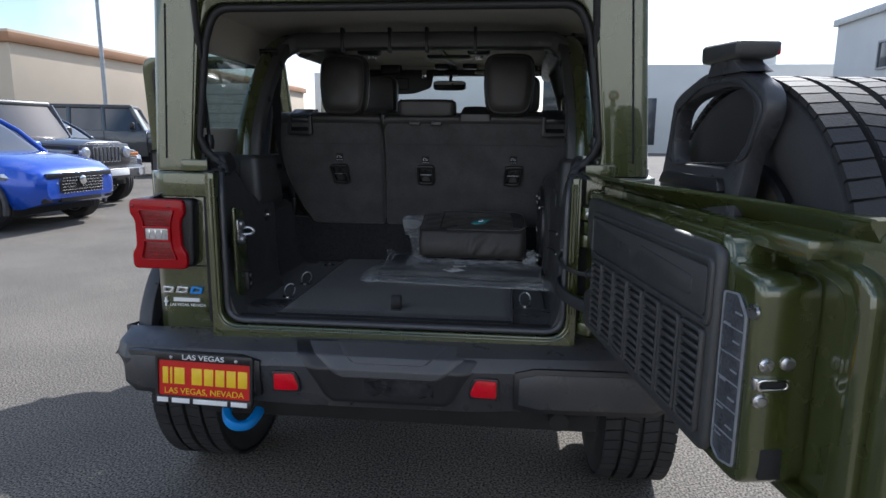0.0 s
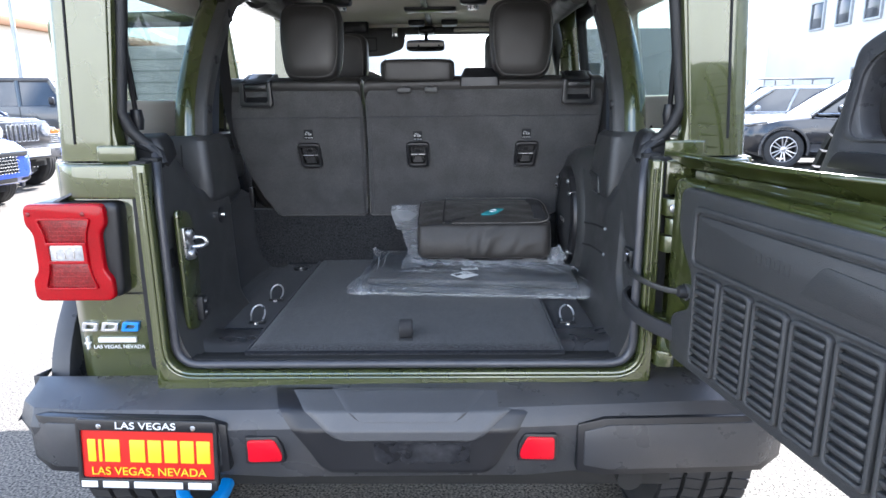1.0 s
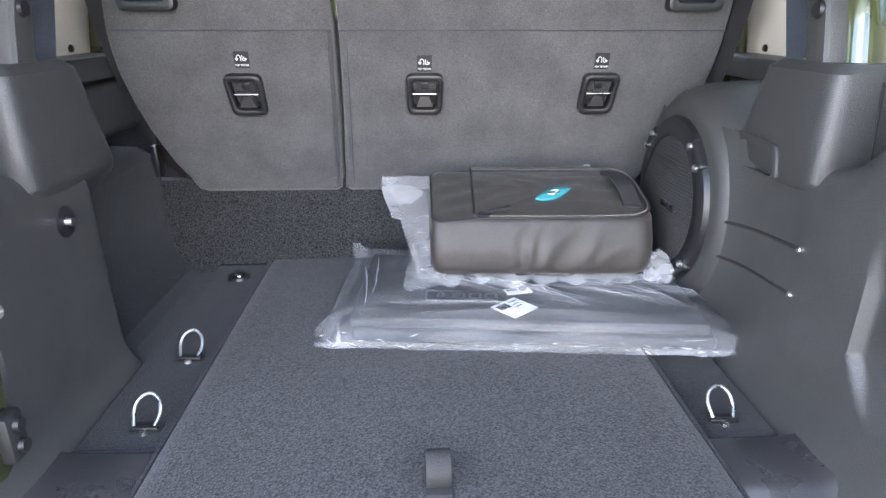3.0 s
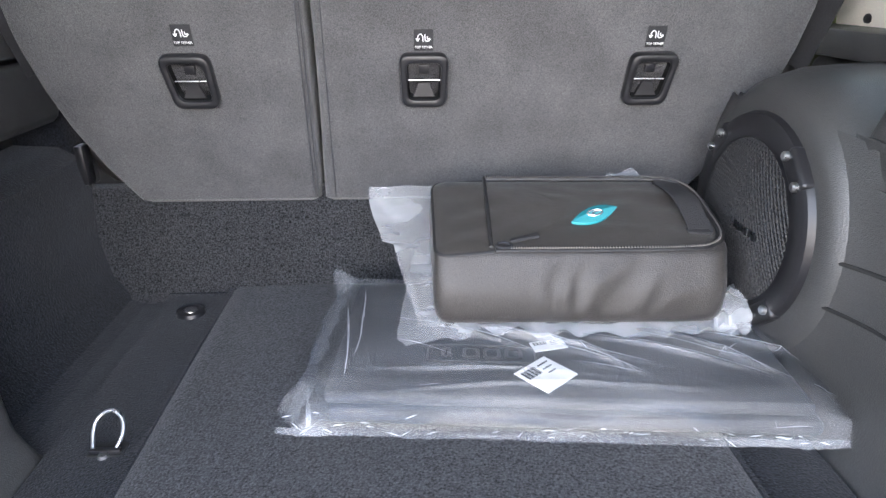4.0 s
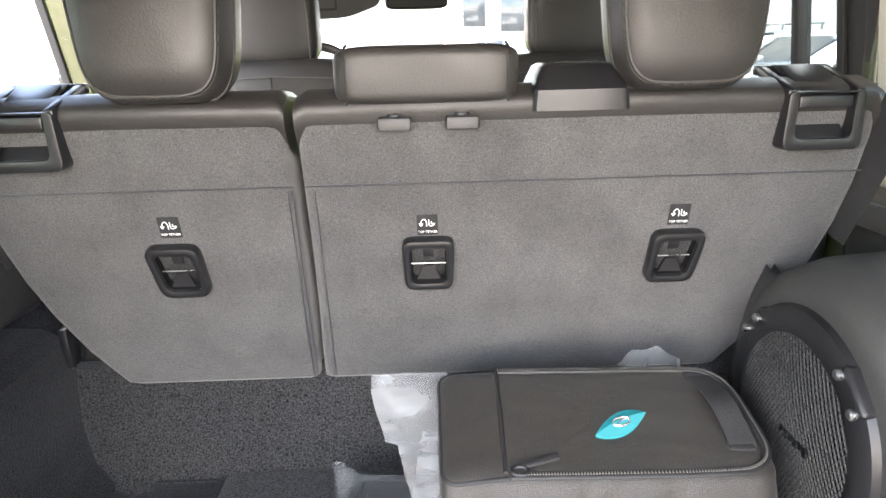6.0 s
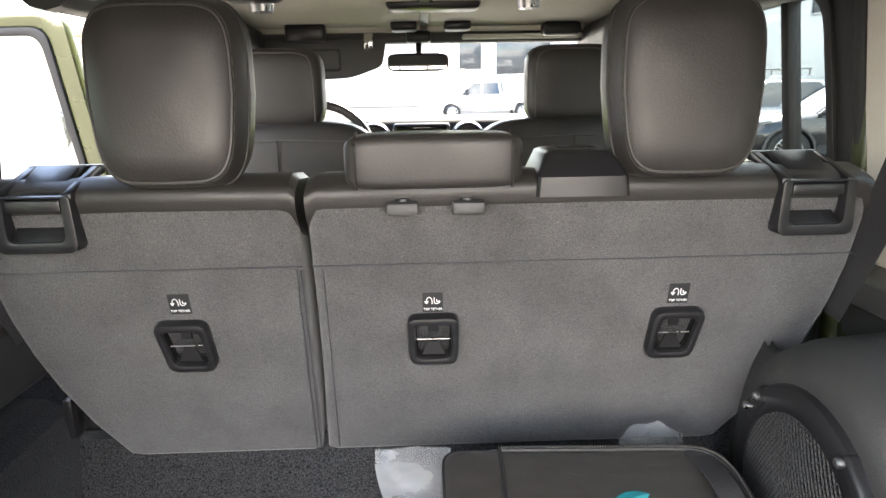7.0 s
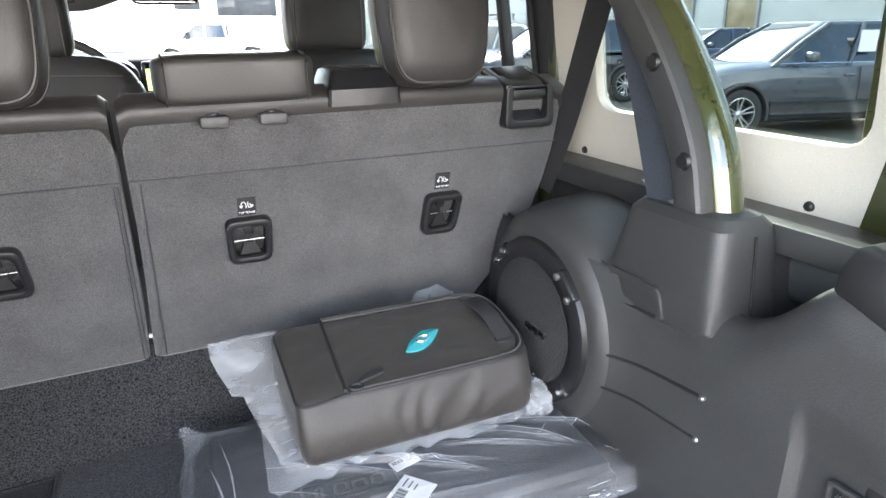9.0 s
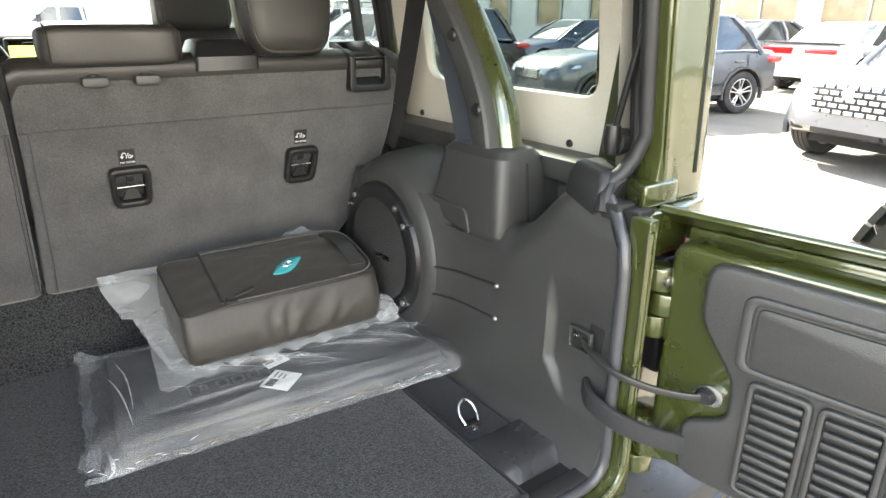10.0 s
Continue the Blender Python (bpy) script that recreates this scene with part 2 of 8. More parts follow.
def box(x0, x1, y0, y1, z0, z1, w=0.0, seg=2, bm=None):
    b = bmesh.new()
    bmesh.ops.create_cube(b, size=1.0)
    for v in b.verts:
        v.co = Vector(((x0 + x1) / 2 + v.co.x * (x1 - x0), (y0 + y1) / 2 + v.co.y * (y1 - y0), (z0 + z1) / 2 + v.co.z * (z1 - z0)))
    bevel(b, w, seg)
    return add(bm, b)


def add(bm, b):
    """Put b into bm, or give b back where there is no bm yet."""
    if bm is None:
        return b
    tmp = bpy.data.meshes.new("t")
    b.to_mesh(tmp)
    bm.from_mesh(tmp)
    b.free()
    bpy.data.meshes.remove(tmp)
    return bm


def rpoly(corners, r=0.02, k=4):
    """A polygon with rounded corners: (a, b) or (a, b, radius) each, k points a corner."""
    out, n = [], len(corners)
    for i in range(n):
        p = Vector(corners[i][:2])
        rad = corners[i][2] if len(corners[i]) > 2 else r
        a, c = Vector(corners[i - 1][:2]) - p, Vector(corners[(i + 1) % n][:2]) - p
        d = min(rad, a.length * 0.49, c.length * 0.49)
        p0, p1 = p + a.normalized() * d, p + c.normalized() * d
        for j in range(k):
            t = j / (k - 1)
            out.append(tuple((1 - t) ** 2 * p0 + 2 * t * (1 - t) * p + t * t * p1))
    return out


def rect(a0, a1, b0, b1, r=0.02, k=4):
    return rpoly([(a0, b0), (a1, b0), (a1, b1), (a0, b1)], r, k)


def put3(p, d, axis):
    return {"x": (d, p[0], p[1]), "y": (p[0], d, p[1]), "z": (p[0], p[1], d)}[axis]


def prism(pts, d0, d1, axis, w=0.0, seg=2, bm=None):
    b = bmesh.new()
    lo = [b.verts.new(put3(p, d0, axis)) for p in pts]
    hi = [b.verts.new(put3(p, d1, axis)) for p in pts]
    b.faces.new(lo)
    b.faces.new(hi[::-1])
    for i in range(len(pts)):
        b.faces.new((lo[i - 1], lo[i], hi[i], hi[i - 1]))
    bmesh.ops.recalc_face_normals(b, faces=b.faces)
    bevel(b, w, seg, 50)
    return add(bm, b)


def ring(outer, inner, d0, d1, axis, w=0.0, bm=None):
    """A flat frame between two loops of the same number of points."""
    b = bmesh.new()
    loops = [[b.verts.new(put3(p, d, axis)) for p in pts] for pts, d in ((outer, d0), (outer, d1), (inner, d1), (inner, d0))]
    n = len(outer)
    for a in range(4):
        for i in range(n):
            p, q = loops[a], loops[(a + 1) % 4]
            b.faces.new((p[i - 1], p[i], q[i], q[i - 1]))
    bmesh.ops.recalc_face_normals(b, faces=b.faces)
    bevel(b, w, 2, 50)
    return add(bm, b)


def loft(rings, caps=True, closed=True, bm=None):
    b = bmesh.new()
    vs = [[b.verts.new(p) for p in r] for r in rings]
    n = len(rings[0])
    for i in range(len(vs) - 1):
        for j in range(0 if closed else 1, n):
            b.faces.new((vs[i][j - 1], vs[i][j], vs[i + 1][j], vs[i + 1][j - 1]))
    if caps:
        b.faces.new(vs[0][::-1])
        b.faces.new(vs[-1])
    bmesh.ops.recalc_face_normals(b, faces=b.faces)
    return add(bm, b)


def smooth_path(pts, steps=6):
    """Catmull-Rom through the points."""
    p = [Vector(q) for q in pts]
    p = [p[0] * 2 - p[1]] + p + [p[-1] * 2 - p[-2]]
    out = []
    for i in range(1, len(p) - 2):
        for s in range(steps):
            t = s / steps
            a, b, c, d = p[i - 1:i + 3]
            out.append(0.5 * (2 * b + (c - a) * t + (2 * a - 5 * b + 4 * c - d) * t * t + (3 * b - a - 3 * c + d) * t ** 3))
    return out + [p[-2]]


def sweep(pts, profile, up=(0, 0, 1), closed=False, bm=None):
    """Carry a closed profile of (side, up) along a line."""
    pts = [Vector(p) for p in pts]
    rings, u = [], Vector(up)
    n = len(pts)
    for i, p in enumerate(pts):
        a = pts[i - 1] if i or closed else p
        c = pts[(i + 1) % n] if i < n - 1 or closed else p
        t = (c - a).normalized()
        side = t.cross(u)
        side = side.normalized() if side.length > 1e-4 else Vector((1, 0, 0))
        v = side.cross(t)
        rings.append([p + side * q[0] + v * q[1] for q in profile])
    if closed:
        rings.append(rings[0])
    b = loft(rings, caps=not closed)
    if closed:
        bmesh.ops.remove_doubles(b, verts=b.verts, dist=1e-5)
    return add(bm, b)


def circle(r, n=12, ry=None):
    return [(r * math.cos(2 * math.pi * i / n), (ry or r) * math.sin(2 * math.pi * i / n)) for i in range(n)]


def tube(pts, r, n=10, up=(0, 0, 1), closed=False, bm=None):
    return sweep(pts, circle(r, n), up, closed, bm)


def lathe(profile, centre, axis, n=32, bm=None, closed=False):
    """Turn (distance along the axis, radius) about an axis through centre."""
    b = bmesh.new()
    c = Vector(centre)
    rows = []
    for d, r in profile:
        row = []
        for i in range(n):
            a = 2 * math.pi * i / n
            u, v = r * math.cos(a), r * math.sin(a)
            row.append(b.verts.new(c + Vector({"x": (d, u, v), "y": (u, d, v), "z": (u, v, d)}[axis])))
        rows.append(row)
    m = len(rows)
    for i in range(m if closed else m - 1):
        for j in range(n):
            p, q = rows[i], rows[(i + 1) % m]
            b.faces.new((p[j - 1], p[j], q[j], q[j - 1]))
    if not closed:
        b.faces.new(rows[0])
        b.faces.new(rows[-1])
    bmesh.ops.recalc_face_normals(b, faces=b.faces)
    return add(bm, b)


def pillow(x0, x1, y0, y1, z0, z1, e=3.0, n=20, m=14, bm=None):
    """A stuffed block: a rounded box bulging out."""
    b = bmesh.new()

    def f(c, ex):
        return math.copysign(abs(c) ** (2.0 / ex), c)
    rows = []
    for i in range(1, m):
        ph = math.pi * i / m - math.pi / 2
        rows.append([b.verts.new(((x0 + x1) / 2 + (x1 - x0) / 2 * f(math.cos(ph), e) * f(math.cos(2 * math.pi * j / n), e),
                                  (y0 + y1) / 2 + (y1 - y0) / 2 * f(math.cos(ph), e) * f(math.sin(2 * math.pi * j / n), e),
                                  (z0 + z1) / 2 + (z1 - z0) / 2 * f(math.sin(ph), e))) for j in range(n)])
    for i in range(len(rows) - 1):
        for j in range(n):
            b.faces.new((rows[i][j - 1], rows[i][j], rows[i + 1][j], rows[i + 1][j - 1]))
    b.faces.new(rows[0])
    b.faces.new(rows[-1])
    bmesh.ops.recalc_face_normals(b, faces=b.faces)
    return add(bm, b)


def sheet(nu, nv, f, thick=0.0, bm=None):
    """A grid f(u, v) with u and v from 0 to 1; thick closes it downwards along z or by a vector."""
    b = bmesh.new()
    g = [[b.verts.new(f(i / nu, j / nv)) for j in range(nv + 1)] for i in range(nu + 1)]
    for i in range(nu):
        for j in range(nv):
            b.faces.new((g[i][j], g[i + 1][j], g[i + 1][j + 1], g[i][j + 1]))
    if thick:
        d = Vector(thick)
        h = [[b.verts.new(g[i][j].co + d) for j in range(nv + 1)] for i in range(nu + 1)]
        for i in range(nu):
            for j in range(nv):
                b.faces.new((h[i][j], h[i][j + 1], h[i + 1][j + 1], h[i + 1][j]))
        for i in range(nu):
            b.faces.new((g[i][0], h[i][0], h[i + 1][0], g[i + 1][0]))
            b.faces.new((g[i + 1][nv], h[i + 1][nv], h[i][nv], g[i][nv]))
        for j in range(nv):
            b.faces.new((g[0][j + 1], h[0][j + 1], h[0][j], g[0][j]))
            b.faces.new((g[nu][j], h[nu][j], h[nu][j + 1], g[nu][j + 1]))
        bmesh.ops.recalc_face_normals(b, faces=b.faces)
    return add(bm, b)


def words(text, size, m, material, parent, name="lettering", label="", depth=0.0008):
    """Flat raised letters in the built-in font, made into a mesh at the pose m."""
    cu = bpy.data.curves.new("text", "FONT")
    cu.body, cu.size, cu.extrude, cu.align_x, cu.align_y = text, size, depth, "CENTER", "CENTER"
    ob = bpy.data.objects.new("text", cu)
    scene.collection.objects.link(ob)
    me = bpy.data.meshes.new_from_object(ob.evaluated_get(bpy.context.evaluated_depsgraph_get()))
    bpy.data.objects.remove(ob)
    me.transform(m)
    me.materials.clear()
    me.materials.append(material)
    t = new(name, me)
    t.parent = parent
    return tagged(t, label=label)


# ---- ground and buildings ----
bm = bmesh.new()
bmesh.ops.create_grid(bm, x_segments=80, y_segments=80, size=400)
ground = tagged(finish("ground", bm, M_ASPHALT), "worn grey asphalt car park", "ground", kind="structure")

M_WALLW = mat("white stucco", (0.62, 0.62, 0.60), 0.9, 0, 0.06, 0.4, 0.08, 60, 0.4, 80)
M_WALLB = mat("beige stucco", (0.60, 0.50, 0.38), 0.9, 0, 0.06, 0.4, 0.08, 60, 0.4, 80)
M_BAND = mat("brown roof band", (0.36, 0.19, 0.10), 0.8, 0, 0.1, 0.6)
M_WIN = mat("dark shop glass", (0.06, 0.065, 0.07), 0.1, 0, 0.2, 1.5)
M_WINT = mat("tan lit window", (0.36, 0.28, 0.17), 0.25, 0, 0.25, 2.0)
M_GREYM = mat("grey metal", (0.35, 0.36, 0.37), 0.5, 0.6, 0.1, 4)


def yard(deg):
    """Turn a thing of the car park clockwise about the spot behind the car."""
    return Matrix.Translation((0.1, -1.0, 0)) @ Matrix.Rotation(-radians(deg), 4, "Z") @ Matrix.Translation((-0.1, 1.0, 0))


NEAR, FAR = yard(1.6), yard(2.7)


def block(name, x0, x1, y0, y1, z1, m, label):
    return tagged(finish(name, box(x0, x1, y0, y1, -0.2, z1, 0.03), m), label, "building", kind="structure")


# long two-storey block on the right: face at x = 20
hall = block("building_right", 20, 34, -20, 40.5, 8.0, M_WALLW, "tall unseen white block added to bounce light with square windows")
finish("parapet", box(19.8, 34.2, -20.2, 40.7, 7.9, 8.3, 0.03), M_GREYM, hall)
for y in (25.0, 27.3, 29.8, 32.1, 34.5):
    w = finish("window", box(19.93, 20.05, y, y + 1.1, 5.0, 6.3, 0.02), M_WIN, hall)
    finish("window_frame", ring(rect(y - 0.1, y + 1.2, 4.9, 6.4, 0.01, 3), rect(y, y + 1.1, 5.0, 6.3, 0.01, 3), 19.88, 20.02, "x"), M_GREYM, w)
for y in (16.4, 19.4, 22.6, 26.0, 30.0):
    w = finish("window", box(19.93, 20.05, y, y + 1.3, 1.25, 2.7, 0.02), M_WINT, hall)
    finish("window_frame", ring(rect(y - 0.1, y + 1.4, 1.15, 2.8, 0.01, 3), rect(y, y + 1.3, 1.25, 2.7, 0.01, 3), 19.88, 20.02, "x"), M_GREYM, w)
for k in range(6):
    y = -6.0 + k * 3.1
    w = finish("shop_window", box(19.9, 20.06, y, y + 2.5, 0.35, 2.9, 0.02), M_WINT, hall)
    finish("mullion", box(19.82, 19.9, y + 1.2, y + 1.28, 0.35, 2.9, 0.01), M_GREYM, w)
    finish("pillar", box(19.4, 19.95, y - 0.45, y - 0.1, 0.0, 3.3, 0.03), M_WALLW, hall)
finish("canopy", box(18.9, 20.0, -8, 14, 3.3, 3.9, 0.05), M_WALLW, hall)
# lower white block ahead on the right
low = block("building_ahead", 4, 25, 47, 60, 6.4, M_WALLW, "low unseen white block added to bounce light")
finish("vent_box", box(17.5, 19.5, 48, 50, 6.3, 7.1, 0.03), M_WALLW, low)
finish("lamp", box(7.1, 7.4, 46.8, 47.0, 5.3, 5.6, 0.02), M_GREYM, low)
for a, b, z0, z1 in ((-1.3, 0.3, 3.0, 6.0), (5.4, 9.3, 2.6, 6.0), (9.8, 11.0, 0.6, 4.0)):
    finish("window", box(a + (4 if a < 4 else 0), b + (4 if a < 4 else 0), 46.95, 47.05, z0, z1, 0.02), M_WIN, low)
# beige block far on the left with a brown band under its parapet
left = block("building_left", -60, -24, 25, 62, 5.9, M_WALLB, "beige stucco building with brown roof band")
finish("roof_band", box(-60.2, -23.8, 24.8, 62.2, 5.3, 5.75, 0.03), M_BAND, left)
far = block("building_far", -22, 2, 70, 84, 8.0, M_WALLW, "pale far building")
# unseen white block behind the camera, added to bounce sunlight into the bay
back = block("building_behind", -40, 40, -34, -22, 8.0, M_WALLW, "unseen white block added to bounce light")
left.matrix_basis = FAR
# lamp post
lp = finish("street_lamp", lathe([(0.0, 0.20), (0.5, 0.20), (0.52, 0.10), (9.0, 0.07)], (-18.6, 24.0, 0), "z", 16), M_GREYM)
lp.matrix_basis = FAR
tagged(lp, "tall grey steel car park lamp post", "street lamp")
finish("lamp_arm", box(-19.6, -18.6, 23.9, 24.1, 8.85, 9.05, 0.02), M_GREYM, lp)
finish("lamp_head", box(-20.2, -19.5, 23.75, 24.25, 8.8, 9.0, 0.04), M_GREYM, lp)
# ---- the green off-roader: shell ----
suv = empty("off_roader", "moss green boxy off-roader with open tailgate and black plastic cargo trim", "car")
P = lambda name, bm, m, parent=None, label="", sharp=32: finish(name, bm, m, parent or suv, label, None, sharp)


def both(f):
    """Run f for the right side (1) and the left side (-1)."""
    return [f(1), f(-1)]


# tub: rear face round the cargo opening, open at the top, with a stepped jamb
def tub_face(ox, oz, top, y0, y1, ix, iz, r, w, orr=None):
    orr = orr or ox
    out = rpoly([(-ox, top, 0.004), (-ox - 0.004, oz, 0.03), (orr + 0.004, oz, 0.03), (orr, top, 0.004), (ix, top, 0.004), (ix, iz, r), (-ix, iz, r), (-ix, top, 0.004)], 0.01, 6)
    b = prism(out, y0, y1, "y", w)
    return b


def set_back(x):
    """How far the rear skin stands forward of the lip, rounding into the flank."""
    return 0.050 + 0.9 * max(0.0, abs(x) - 0.712)


def tub_corner(s):
    """The skin beside the opening: flat, then rounding into the flank."""
    rear = [(0.536 + 0.209 * i / 16, 0.004 + set_back(0.536 + 0.209 * i / 16)) for i in range(17)]
    skin = [(s * x, y) for x, y in rear] + [(s * 0.745, 0.11), (s * 0.72, 0.11)] + [(s * x, y + 0.03) for x, y in rear[-3::-1]]
    return prism(skin, 0.69, 1.186, "z", 0.003)


body = P("body", tub_face(0.530, 0.69, 1.186, 0.0, 0.035, 0.511, 0.732, 0.06, 0.004), M_GREEN)
for s in (1, -1):
    P("corner_panel", tub_corner(s), M_GREEN)
    P("lip_return", box(s * 0.5305, s * 0.5365, 0.004, 0.070, 0.692, 1.184, 0.002), M_GREEN)
P("jamb", tub_face(0.56, 0.72, 1.19, 0.03, 0.062, 0.522, 0.752, 0.065, 0.004), M_BLACK)
P("jamb", tub_face(0.55, 0.725, 1.195, 0.058, 0.09, 0.51, 0.745, 0.06, 0.004), M_BLACK)
P("jamb", tub_face(0.545, 0.73, 1.185, 0.086, 0.16, 0.532, 0.732, 0.06, 0.002), M_BLACK)
opening = lambda x, z, r: rpoly([(-x, 1.12, 0.001), (-x, z, r), (x, z, r), (x, 1.12, 0.001)], 0.01, 8)[8:24]
top_end = lambda x: [(x, 0.028, 1.10), (x * 1.006, 0.036, 1.145), (x * 1.024, 0.060, 1.176), (x * 1.05, 0.090, 1.198)]
seal_line = top_end(-0.502)[::-1] + [(p[0], 0.026, p[1]) for p in opening(0.502, 0.7415, 0.055)] + top_end(0.502)
P("rim_bead", tube([(p[0], -0.001, p[1]) for p in [(-0.521, 1.17)] + opening(0.521, 0.722, 0.07) + [(0.521, 1.17)]], 0.0035, 8, (0, 1, 0)), M_GREEN)
P("rim_bead", tube([(p[0], -0.001, p[1]) for p in [(-0.512, 1.17)] + opening(0.512, 0.731, 0.06) + [(0.512, 1.17)]], 0.0045, 8, (0, 1, 0)), M_GREEN)
P("weather_seal", tube(seal_line, 0.0095, 12, (0, 1, 0)), M_SEAL, label="grey rubber weather seal")


# tub sides with the wheel opening left dark behind the flare
def tub_side(s):
    y0 = 0.105
    out = rpoly([(y0, 0.69), (0.22, 0.69), (0.31, 0.81), (0.40, 0.90), (0.84, 0.90), (1.0, 0.78), (1.06, 0.52), (1.15, 0.50), (1.15, 1.186), (y0, 1.186)], 0.012, 3)
    b = prism(out, s * 0.722, s * 0.746, "x", 0.005)
    P("side_panel", b, M_GREEN)
    fl = [(s * 0.80, 0.14, 0.56), (s * 0.815, 0.20, 0.72), (s * 0.82, 0.34, 0.845), (s * 0.82, 0.62, 0.89), (s * 0.82, 0.9, 0.845), (s * 0.815, 1.06, 0.70), (s * 0.80, 1.12, 0.5)]
    P("wheel_flare", sweep(smooth_path(fl, 5), rect(-0.085, 0.085, -0.02, 0.03, 0.015, 3), (s * 1.0, 0, 0.01)), M_BUMPER, label="black plastic wheel flare")
    # front fender and sill far ahead
    P("sill", box(s * 0.70, s * 0.77, 1.15, 3.0, 0.45, 0.56, 0.01), M_GREEN)


both(tub_side)


# hardtop: rear hoop, sides with tinted panes, roof; cream inside
def hoop(o, i, y0, y1, m, name):
    flip = lambda q: [(-p[0], *p[1:]) for p in q]
    pts = rpoly(flip(o[:0:-1]) + o[1:] + i[:0:-1] + flip(i[1:]), 0.01, 5)
    b = prism(pts, y0, y1, "y", 0.005)
    return P(name, b, m)


hoop([(0.0, 1.80, 0.0), (0.60, 1.79, 0.06), (0.645, 1.70, 0.05), (0.638, 1.46, 0.01), (0.636, 1.197, 0.01)],
     [(0.0, 1.672, 0.0), (0.525, 1.662, 0.07), (0.56, 1.56, 0.02), (0.592, 1.26, 0.02), (0.585, 1.197, 0.01)], 0.053, 0.095, M_GREEN, "hardtop_hoop")
hoop([(0.0, 1.79, 0.0), (0.54, 1.775, 0.06), (0.59, 1.70, 0.05), (0.622, 1.46, 0.01), (0.630, 1.24, 0.01)],
     [(0.0, 1.66, 0.0), (0.535, 1.650, 0.07), (0.575, 1.55, 0.02), (0.608, 1.27, 0.02), (0.608, 1.24, 0.01)], 0.093, 0.13, M_RUBBER, "hardtop_liner")
hatch_seal = [(-0.578, 0.03, 1.225)] + [(p[0], 0.03, p[1]) for p in rpoly([(-0.585, 1.25, 0.01), (-0.552, 1.56, 0.02), (-0.518, 1.652, 0.06), (0.518, 1.652, 0.06), (0.552, 1.56, 0.02), (0.585, 1.25, 0.01)], 0.02, 6)] + [(0.578, 0.03, 1.225)]
hatch_seal = [(x, y + 0.05, z) for x, y, z in hatch_seal if z > 1.33]
foot = [(0.588, 0.082, 1.29), (0.576, 0.09, 1.252), (0.558, 0.098, 1.228), (0.535, 0.105, 1.212)]
hatch_seal = [(-p[0], p[1], p[2]) for p in foot[::-1]] + hatch_seal + foot
P("hatch_seal", tube(hatch_seal, 0.0125, 12, (0, 1, 0)), M_RUBBER, label="black rubber hatch seal")


def d_pillar(s):
    """Rear corner post of the hardtop, rounding from the rear face into the side."""
    rows, k = [], 0.5
    for z in (1.19, 1.25, 1.35, 1.45, 1.55, 1.63, 1.70, 1.74):
        xo = 0.728 - 0.06 * (z - 1.197)
        xi = min(0.60 - 0.09 * (z - 1.2), xo - 0.06)
        rows.append([(s * q[0], q[1] + 0.045, z) for q in rpoly([(xi, 0.002, 0.004), (xo - 0.115, 0.004, 0.012), (xo - 0.04, 0.012 * k, 0.02), (xo - 0.010, 0.028 * k, 0.02), (xo, 0.06, 0.01), (xo - 0.022, 0.24, 0.004), (xo - 0.06, 0.115, 0.02), (xi, 0.048, 0.004)], 0.01, 5)])
    P("corner_post", loft(rows), M_GREEN, label="body-coloured rounded rear post")
    wrap = [[(s * (q[0] - 0.09 * (z - 1.35)), q[1], z) for q in rpoly([(0.604, 0.158, 0.008), (0.66, 0.172, 0.02), (0.695, 0.20, 0.03), (0.702, 0.25, 0.004), (0.715, 0.25, 0.004), (0.715, 0.176, 0.01), (0.66, 0.166, 0.01)], 0.01, 5)] for z in (1.205, 1.4, 1.55, 1.70)]
    P("post_liner", loft(wrap), M_CREAM)
    P("post_seam", tube([(s * (0.728 - 0.06 * (z - 1.197) - 0.050), 0.0505, z) for z in (1.225, 1.45, 1.66)], 0.0030, 6, (0, 1, 0)), M_BLACK)
    P("post_seal", tube([(s * (0.622 - 0.10 * (z - 1.2)), 0.115, z) for z in (1.21, 1.40, 1.62)], 0.012, 8, (0, 1, 0)), M_RUBBER)


both(d_pillar)


def slope_x(s, base):
    """Lean a side wall inwards towards the roof."""
    def f(b):
        for v in b.verts:
            v.co.x += s * (base - 0.13 * max(0.0, v.co.z - 1.2))
        return b
    return f


def hardtop_side(s):
    outer = rect(0.225, 0.925, 1.197, 1.74, 0.02, 6)
    pane = rpoly([(0.255, 1.30, 0.05), (0.81, 1.30, 0.05), (0.81, 1.575, 0.05), (0.255, 1.575, 0.05)], 0.05, 6)
    P("hardtop_side", slope_x(s, 0.736)(ring(outer, pane, -s * 0.012, s * 0.0, "x", 0.003)), M_GREEN)
    lin = rect(0.18, 0.935, 1.205, 1.70, 0.02, 6)
    pane_in = rpoly([(0.265, 1.315, 0.045), (0.80, 1.315, 0.045), (0.80, 1.56, 0.045), (0.265, 1.56, 0.045)], 0.05, 6)
    P("side_liner", slope_x(s, 0.728)(ring(lin, pane_in, -s * 0.028, 0.0, "x", 0.006)), M_CREAM, label="cream moulded hardtop liner")
    P("side_pane", slope_x(s, 0.722)(prism(rect(0.255, 0.808, 1.308, 1.568, 0.05, 6), -s * 0.002, s * 0.002, "x")), M_TINT, label="tinted rear side window")
    # sill rail under the liner and its screws
    P("rail", box(s * 0.62, s * 0.735, 0.12, 0.93, 1.17, 1.212, 0.006), M_PLASTIC)
    for y in (0.335, 0.845, 0.62):
        P("fastener", lathe([(-s * 0.009, 0.004), (-s * 0.007, 0.007), (-s * 0.003, 0.008), (s * 0.004, 0.008)], (s * 0.700, y, 1.224), "x", 14), M_PLASTIC_S)


